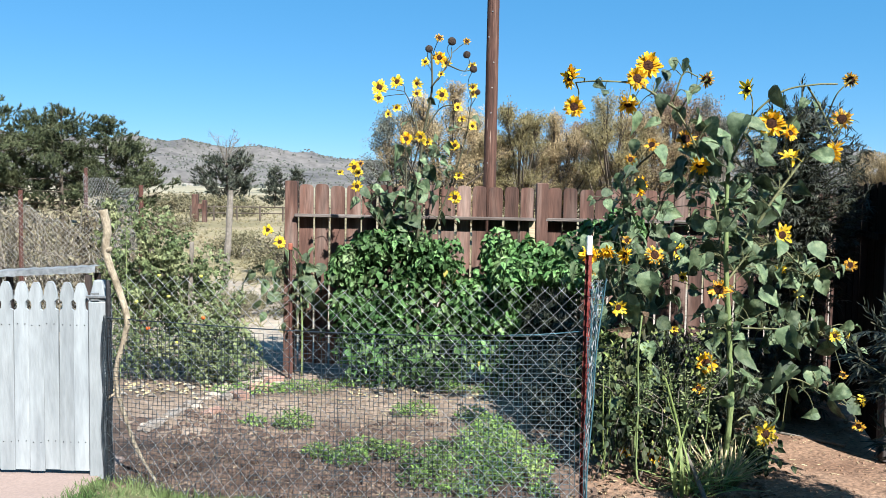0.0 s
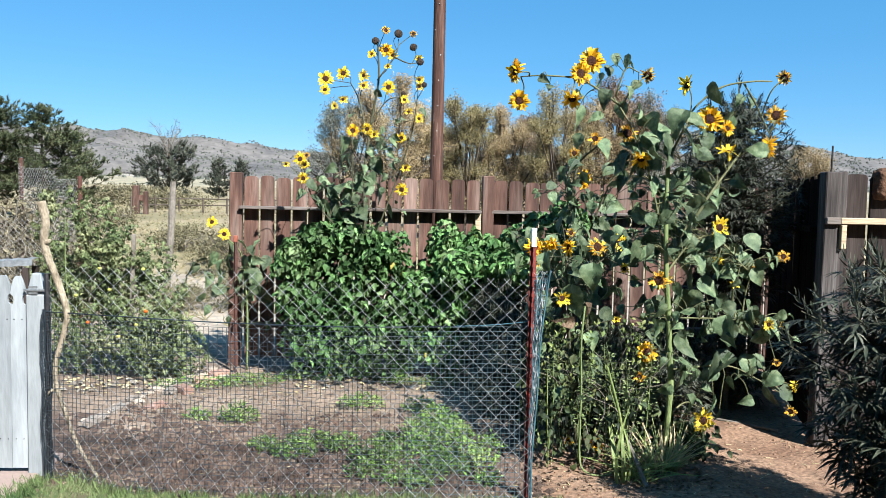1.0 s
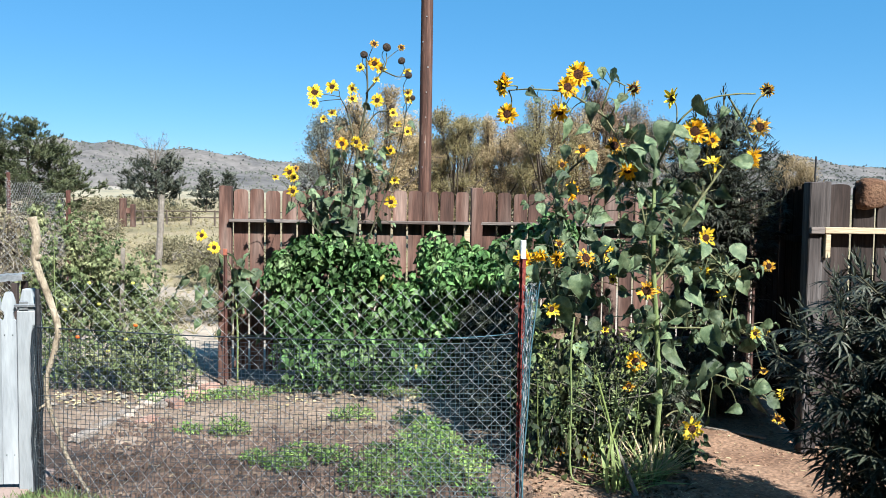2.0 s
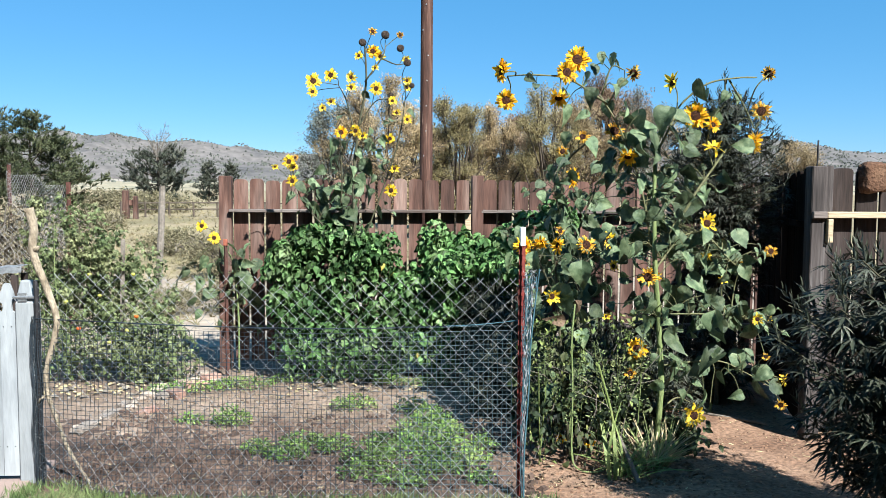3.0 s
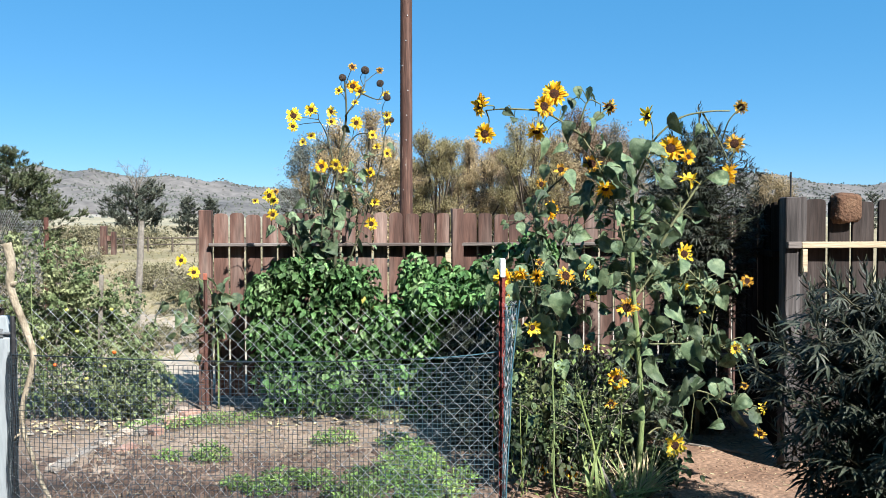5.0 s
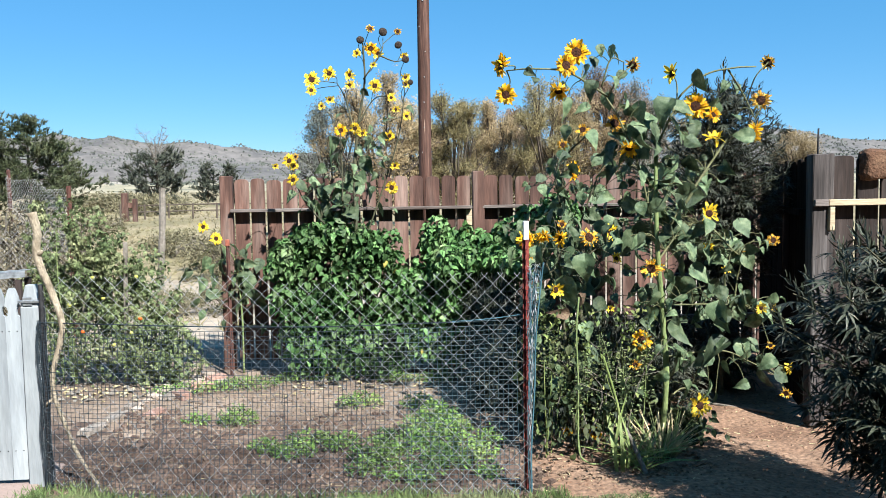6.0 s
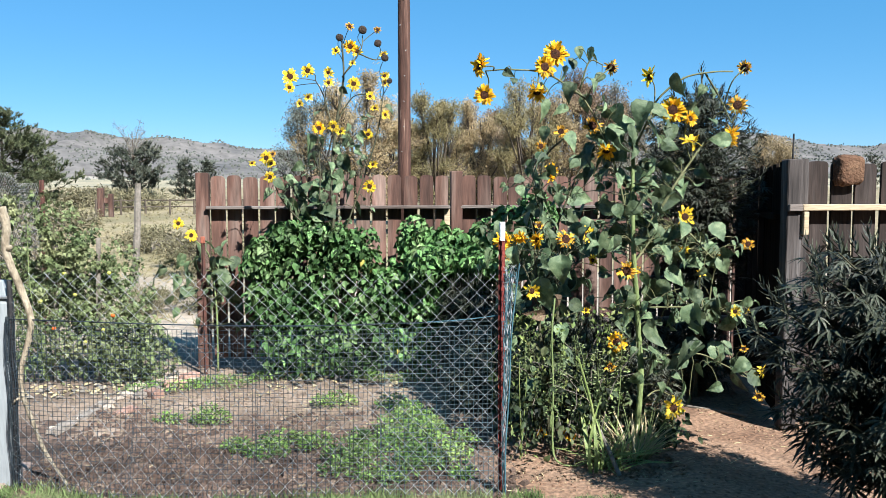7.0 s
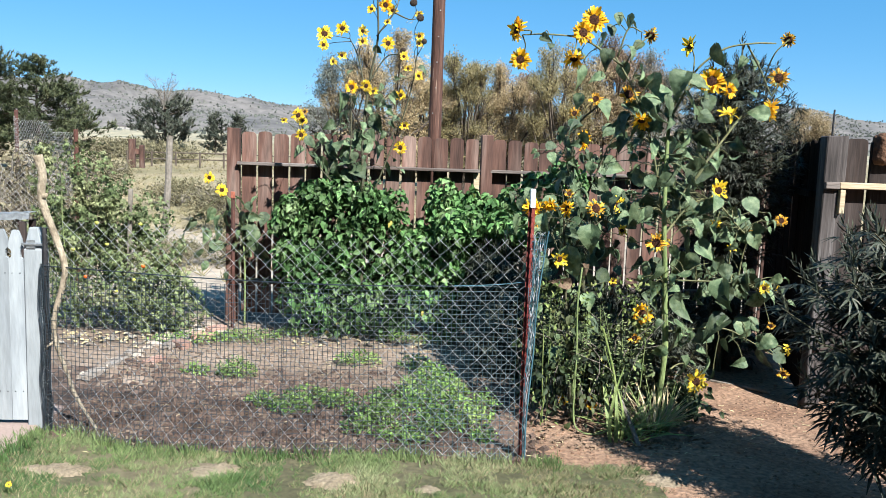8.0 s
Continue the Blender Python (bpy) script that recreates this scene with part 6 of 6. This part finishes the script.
scatter("dry_blades", BLADE, straws, M_drygrass, lawn)

dandelion = thing("dandelion", "small yellow dandelion in the lawn", "flower")
part("stalk", tube(bmesh.new(), [(-1.79, 3.83, 0), (-1.79, 3.828, 0.03), (-1.788, 3.826, 0.055)], 0.0018, 0.0015, 5), M_stem, dandelion)
part("flower_head", PETALS["p"][0], None, dandelion, m=frame_of((0, 0.6, 1), (0, -0.7, 1), (-1.788, 3.826, 0.056), 0.016))

# low dry grass of the field beyond
field = thing("field_grass", "sparse dry grass tufts over the field", "grass", kind="stuff")
poses = []
for _ in range(5200):
    y = 10 + 45 * U(0, 1) ** 1.5
    x = U(-0.75, 0.12) * y
    a = U(0, 6.283)
    if y < 15 and U(0, 1) < 0.75:
        continue
    poses.append(frame_of((math.cos(a) * 0.6, math.sin(a) * 0.6, 1), (math.sin(a), -1, 0.2), (x, y, ground_height(x, y) - 0.01), U(0.06, 0.17) * (1 + y / 60)))
scatter("tufts", merge_sheets([posed(GB, pose(0.05 * k, 0, 0, 0, 0, 35 * k)) for k in (-2, -1, 0, 1, 2)]), poses, M_fieldgrass, field)

# pale stick on the path
tagged(new("stick", mesh_of("stick", tube(bmesh.new(), smooth_line([(2.30, 6.05, 0.03), (2.45, 5.98, 0.012), (2.62, 5.83, 0.012), (2.78, 5.68, 0.012)], 6), 0.009, 0.009, 6), M_twig)), "pale thin stick lying along the path edge", "stick")


# ---- brush, trees and things beyond the garden ----
brush = thing("brush_pile", "heap of dry tangled vines and pale leaves", "brush", kind="stuff")
poses = []
for cx, cy, cz, a, b, c, n in ((-5.6, 11.2, 0.7, 1.3, 0.8, 0.95, 2600), (-4.7, 11.4, 0.6, 0.9, 0.7, 0.9, 1900), (-6.8, 11.5, 0.6, 1.0, 0.8, 1.0, 1500), (-3.9, 10.8, 0.35, 0.5, 0.4, 0.5, 300)):
    for _ in range(n):
        d = rand_dir()
        r = U(0.3, 1) ** 0.4 * (1 + 0.25 * noise.noise((d.x * 3 + cx, d.y * 3, d.z * 3)))
        poses.append(hang_pose((cx + d.x * a * r, cy + d.y * b * r, max(0.03, cz + d.z * c * r)), d, U(0.04, 0.09), 1.2))
scatter("foliage", WEEDLEAF, poses, M_brush, brush)
bm = bmesh.new()
for _ in range(150):
    x, y = U(-7.2, -4.0), U(10.6, 11.8)
    h = U(0.6, 1.5)
    tube(bm, smooth_line([(x, y, 0), (x + U(-0.3, 0.3), y + U(-0.3, 0.1), h), (x + U(-0.8, 0.8), y + U(-0.5, 0.1), h * U(0.3, 1.0))], 4), 0.009, 0.004, 4)
part("stemwork", bm, M_brush, brush)
bm = bmesh.new()
for _ in range(60):
    x, y = U(-7.0, -4.0), U(10.6, 11.5)
    h = U(0.9, 1.55)
    tube(bm, smooth_line([(x, y, h * U(0.4, 0.8)), (x + U(-0.2, 0.2), y - U(0, 0.2), h), (x + U(-0.6, 0.6), y - U(0.1, 0.3), h * U(0.6, 0.95)), (x + U(-0.9, 0.9), y - U(0.2, 0.4), h * U(0.2, 0.6))], 4), 0.008, 0.004, 4)
part("pale_runners", bm, M_twig, brush)

tagged(new("old_post", mesh_of("old_post", tube(bmesh.new(), smooth_line([(-3.30, 12, 0), (-3.27, 12, 0.5), (-3.23, 12, 1.1), (-3.20, 12, 1.76)], 4), 0.055, 0.042, 9, 0.10), M_twig)), "grey weathered wooden post leaning in the field", "post")

NEEDLE = (np.array([(-0.10, 0, 0), (0.10, 0, 0), (0, 1, 0.05)]), [(0, 1, 2)])
# a bough end: needles that fan out round the twig and point up at the tip
PUFF = merge_sheets([posed(NEEDLE, Matrix.Translation((0, 0.5 * (k % 7) / 6, 0)) @ Matrix.Rotation(radians(137.5 * k), 4, "Y") @ Matrix.Rotation(radians(75 - 60 * k / 28), 4, "X") @ Matrix.Scale(0.40 + 0.22 * ((k * 7) % 5) / 4, 4)) for k in range(28)])
PETIT = (np.array([(-0.2, 0.1, 0), (0.25, 0.35, 0.08), (0, 1, -0.05)]), [(0, 1, 2)])
SPRIG = merge_sheets([posed(PETIT, pose(0.2 * s, 0.30 * k, 0, U(-40, 40), U(-40, 40), -55 * s) @ Matrix.Scale(0.42, 4)) for k in range(4) for s in (-1, 1)])


def conifer(name, x, y, h, rad, tufts, size, material, label, group, bare=0.0, low=0.08, ragged=0.35, power=0.62, limbs=36, jitter=0.12):
    """Trunk, whorled limbs that end in tufts of needles, an uneven outline."""
    z0 = ground_height(x, y) - 0.05
    tree = thing(name, label, "tree", group, (0, 0, 0))
    part("trunk", tube(bmesh.new(), smooth_line([(x, y, z0), (x + U(-0.1, 0.1), y, z0 + h * 0.5), (x + U(-0.1, 0.1), y, z0 + h * (1 - 0.6 * bare))], 6), h * 0.022, h * 0.004, 8, 0.06), M_trunk, tree)
    dead, poses = bmesh.new(), []
    n = limbs
    for i in range(n):
        f = (i + 0.5) / n
        z = h * (low + (0.97 - low) * f)
        a = 2.4 * i + U(-0.3, 0.3)
        prof = (min(1, (f + 0.12) / 0.35)) * (1 - f) ** power + 0.06
        reach = rad * prof * U(1 - ragged, 1 + ragged * 0.6)
        p = Vector((x, y, z0 + z))
        q = p + Vector((math.cos(a) * reach, math.sin(a) * reach, reach * U(0.0, 0.5)))
        line = smooth_line([p, p.lerp(q, 0.5) + Vector((0, 0, -0.05 * reach)), q], 4)
        if f > 1 - bare:
            # dead twigs fan upward from the last living whorl
            reach = h * U(0.12, 0.36)
            q = Vector((x, y, z0 + h * (1 - bare))) + Vector((math.cos(a) * reach * 0.75, math.sin(a) * reach * 0.75, U(0.4, 1.0) * h * bare))
            line = smooth_line([(x, y, z0 + h * (1 - bare) * U(0.8, 1)), Vector((x, y, z0 + h * (1 - bare))).lerp(q, 0.5) + Vector((0, 0, 0.1)), q], 4)
            tube(dead, line, 0.022, 0.008, 4)
            for _ in range(6):
                o = rng.choice(line[2:])
                tip = o + Vector((U(-0.7, 0.7), U(-0.7, 0.7), U(-0.1, 0.6))) * reach * U(0.3, 0.7)
                tube(dead, [o, tip], 0.010, 0.006, 3)
                tube(dead, [o.lerp(tip, 0.5), o.lerp(tip, 0.5) + rand_dir(0.5) * reach * 0.25], 0.007, 0.005, 3)
            continue
        part("limb", tube(bmesh.new(), line, h * 0.006, h * 0.002, 4), M_trunk, tree)
        # bough ends sit on the outer part of each limb, with air between the limbs
        for k in range(max(3, int(tufts / n * (0.35 + prof)))):
            t = 1 - 0.72 * U(0, 1) ** 1.4
            o = p.lerp(q, t) + Vector((rng.gauss(0, jitter), rng.gauss(0, jitter), rng.gauss(0.02, 0.035))) * rad * (0.5 + 0.9 * t)
            poses.append(frame_of(Vector((math.cos(a) * 0.6, math.sin(a) * 0.6, 0.75)) + rand_dir() * 0.55, rand_dir(), o, size * U(0.6, 1.15)))
    if bare:
        part("dead_top", dead, M_twig, tree, "bare grey dead branches at the top")
    else:
        dead.free()
    scatter("crown", PUFF, poses, material, tree)
    return tree


for x, y, h, r, n in ((-20.3, 36, 5.7, 3.0, 620), (-17.5, 37, 5.3, 3.0, 620), (-15.8, 38, 5.0, 2.7, 560), (-23.5, 35, 6.3, 3.2, 560), (-22.0, 37, 6.0, 3.0, 560), (-19.2, 38, 5.2, 2.6, 460), (-14.9, 39, 3.9, 2.0, 300)):
    conifer("pine_tree", x, y, h, r, int(n * 2.6), 0.34, M_pine, "dark olive pine tree with ragged spreading limbs", "pines at the field edge", ragged=0.5, low=0.10, limbs=34, power=0.76, jitter=0.075)
conifer("spruce_tree", -15.75, 58, 5.9, 3.0, 1150, 0.52, M_spruce, "grey-green conifer with a bare dead top", "field conifers", bare=0.36, low=0.03, power=0.95, ragged=0.35, limbs=54, jitter=0.07)
conifer("spruce_tree", -15.3, 72, 3.5, 1.3, 420, 0.5, M_spruce, "small dark conifer in the field", "field conifers", low=0.03, power=1.0)
conifer("spruce_tree", -13.2, 71, 3.4, 1.15, 380, 0.5, M_spruce, "small dark conifer in the field", "field conifers", low=0.03, power=1.0)
conifer("juniper_tree", 21.0, 42, 3.9, 0.8, 130, 0.42, M_spruce, "narrow dark juniper beyond the fence", "far junipers")
conifer("juniper_tree", 54.6, 84, 4.2, 1.6, 150, 0.6, M_spruce, "round juniper on the far slope", "far junipers")


def broadleaf(x, y, h, w, leaves, size, material, label, bareness, seed):
    """Short trunk whose limbs each carry a lobe of twigs; leaves gather round the twigs so that sky shows between."""
    z0 = ground_height(x, y) - 0.05
    tree = thing("autumn_tree", label, "tree", "trees beyond the fence")
    r = random.Random(seed)
    wood_mat = M_twig if bareness > 0.45 else M_trunk
    part("trunk", tube(bmesh.new(), [(x, y, z0), (x + r.uniform(-0.1, 0.1), y, z0 + h * 0.2), (x + r.uniform(-0.2, 0.2), y, z0 + h * 0.42)], h * 0.022, h * 0.012, 7, 0.08), wood_mat, tree)
    poses = []
    for k in range(26):
        f = (k + 0.5) / 26
        a, e = 2.4 * k + r.uniform(-0.4, 0.4), 0.26 + 0.68 * f ** 0.9 + r.uniform(-0.10, 0.06)
        lr = w * r.uniform(0.20, 0.40) * (1.1 - 0.45 * f)
        reach = max(0.0, w * (1 - 0.85 * max(0, f - 0.6) ** 1.2 * 1.6) - lr * 0.7) * r.uniform(0.45, 1.15)
        c = Vector((x + math.cos(a) * reach, y + math.sin(a) * reach * 0.8, z0 + h * e - lr * 0.2))
        wood = bmesh.new()
        p = Vector((x, y, z0 + h * r.uniform(0.12, 0.34)))
        tube(wood, smooth_line([p, p.lerp(c, 0.5) + Vector((r.uniform(-0.1, 0.1), 0, -0.08 * h * (1 - f))), c], 4), h * 0.008, h * 0.004, 4)
        tips = []
        for _ in range(14):
            d = Vector((r.gauss(0, 1), r.gauss(0, 1), r.gauss(0.35, 0.8))).normalized()
            q = c + Vector((d.x * lr, d.y * lr, d.z * lr * 0.9)) * r.uniform(0.7, 1.15)
            o = p.lerp(c, r.uniform(0.72, 1.0))
            tube(wood, [o, o.lerp(q, 0.5) + Vector((r.uniform(-1, 1), r.uniform(-1, 1), 0.4)) * 0.06, q], h * 0.0028, h * 0.0014, 3)
            tips += [o.lerp(q, t) for t in (0.45, 0.65, 0.85, 1.0)]
        part("limb", wood, wood_mat, tree)
        thin = (1.0 if r.random() > bareness else 0.35) * (0.45 + 0.75 * smooth_step(f / 0.75))
        for _ in range(int(leaves / 26 * thin)):
            q = r.choice(tips) + Vector((r.gauss(0, 1), r.gauss(0, 1), r.gauss(0, 1))) * lr * 0.26
            poses.append(frame_of((r.gauss(0, 1), r.gauss(0, 1), r.gauss(0.2, 1)), (r.gauss(0, 1), r.gauss(-0.4, 1), r.gauss(0.6, 1)), q, size * r.uniform(0.6, 1.3)))
    scatter("crown", SPRIG, poses, material, tree)
    return tree


for x, y, h, w, mt, label, b, s in ((-1.75, 28, 4.8, 1.35, M_olive, "blue-grey half-bare tree with fine twigs", 0.3, 1), (-0.2, 27.5, 5.6, 2.0, M_autumn, "yellow-brown autumn tree with thin foliage", 0.2, 2), (2.45, 28, 5.35, 1.35, M_olivebrown, "olive-brown autumn tree with thin foliage", 0.1, 3),
                                (4.0, 29, 4.75, 1.6, M_autumn, "yellow-brown autumn tree with thin foliage", 0.15, 4), (5.4, 27, 5.3, 1.45, M_olivebrown, "grey-green tree with bare twigs", 0.35, 5), (6.6, 28, 4.95, 1.8, M_autumn, "tan autumn tree with thin foliage", 0.2, 6),
                                (7.75, 28.5, 6.3, 1.7, M_russet, "reddish-brown autumn tree with thin foliage", 0.2, 7), (1.1, 29.5, 4.9, 1.2, M_autumn, "yellow-brown autumn tree with thin foliage", 0.2, 14), (9.15, 28, 5.45, 1.3, M_olive, "thin grey half-bare tree", 0.6, 8), (1.6, 35, 4.5, 1.7, M_olivebrown, "olive-brown autumn tree behind the others", 0.2, 9), (5.2, 35, 5.2, 2.1, M_russet, "brown autumn tree behind the others", 0.2, 10),
                                (10.5, 34, 5.3, 1.9, M_autumn, "tan autumn tree behind the others", 0.25, 11), (13.4, 34, 4.6, 1.6, M_autumn, "tan autumn tree with thin foliage", 0.3, 12), (17.6, 34, 3.8, 1.4, M_autumn, "tan autumn tree with thin foliage", 0.3, 13)):
    broadleaf(x, y, h, w, int(2700 * w) + 1500, 0.15, mt, label, b, s)

# low shrubs in the field
for x, y, r, h in ((-3.0, 16, 0.9, 0.85), (-1.9, 15.5, 0.8, 0.8), (-3.9, 18, 0.6, 0.55), (-5.6, 22, 0.9, 0.6), (-10.5, 30, 1.2, 0.8), (-14, 52, 2.5, 0.9), (-18, 56, 2.5, 1.0), (-2.2, 11.5, 0.5, 0.45), (-2.9, 11.2, 0.4, 0.35)):
    shrub = thing("shrub", "low brownish shrub in the dry field", "shrub", "field shrubs")
    z0, poses, bm = ground_height(x, y), [], bmesh.new()
    for _ in range(420):
        d = rand_dir(0.4)
        k = U(0.3, 1) ** 0.5 * (1 + 0.3 * noise.noise(d * 2.5 + Vector((x, 0, 0))))
        poses.append(frame_of(rand_dir(0.6), rand_dir(), (x + d.x * r * k, y + d.y * r * k, z0 + max(0.02, h * 0.45 + d.z * h * 0.55 * k)), r * U(0.14, 0.26)))
    for _ in range(24):
        a = U(0, 6.283)
        tube(bm, [(x, y, z0), (x + 0.4 * r * math.cos(a), y + 0.4 * r * math.sin(a), z0 + h * 0.5), (x + 0.85 * r * math.cos(a), y + 0.85 * r * math.sin(a), z0 + h * U(0.6, 1))], 0.014, 0.006, 3)
    scatter("foliage", SPRIG, poses, M_shrub, shrub)
    part("stemwork", bm, M_twig, shrub, kind="stuff")

# far rail fence with braced posts
far_fence = thing("field_fence", "dark wooden rail fence across the far field", "fence")
Z = ground_height(-11, 46)
for i in range(9):
    x = -14.5 + i * 1.3
    part("post", tube(bmesh.new(), [(x, 46, Z - 0.1), (x, 46, Z + 0.85)], 0.06, 0.05, 6), M_trunk, far_fence)
for z in (0.4, 0.75):
    part("rail", tube(bmesh.new(), [(-14.6, 46, Z + z), (-9, 46, Z + z + 0.05), (-4.0, 46, Z + z)], 0.035, 0.035, 5), M_trunk, far_fence)
brace = thing("brace_posts", "pair of thick dark brown corner posts in the field", "post")
Z = ground_height(-13.3, 44)
for x, w, h in ((-13.62, 0.16, 1.5), (-13.12, 0.11, 1.2)):
    part("post", box(bmesh.new(), x - w, x + w, 43.85, 44.15, Z - 0.1, Z + h, 0.03), M_board, brace)
part("crossbar", box(bmesh.new(), -13.46, -13.23, 43.95, 44.05, Z + 0.7, Z + 1.0, 0.02), M_board, brace)


def house(x, y, w, d, h, label):
    z = ground_height(x, y) - 0.2
    hs = thing("farm_house", label, "house", "far houses")
    part("wall", box(bmesh.new(), x - w / 2, x + w / 2, y, y + d, z, z + h), M_building, hs)
    bm = bmesh.new()
    r = [[bm.verts.new((x + sx * (w / 2 + 0.4), yy, zz)) for sx in (-1, 1)] for yy, zz in ((y - 0.4, z + h), (y + d / 2, z + h + 1.8), (y + d + 0.4, z + h))]
    for a, b in zip(r, r[1:]):
        bm.faces.new((a[0], a[1], b[1], b[0]))
    bmesh.ops.solidify(bm, geom=bm.faces[:], thickness=0.2)
    part("roof", bm, M_roof, hs)
    for k in (-0.25, 0.25):
        part("window", box(bmesh.new(), x + k * w - 0.6, x + k * w + 0.6, y - 0.06, y - 0.01, z + 1.2, z + 2.3), M_dark, hs)


house(-250, 820, 16, 9, 3.0, "pale low farm house on the plain")
house(-180, 860, 13, 8, 3.0, "pale low farm house on the plain")
house(-290, 900, 18, 9, 3.4, "pale low barn on the plain")
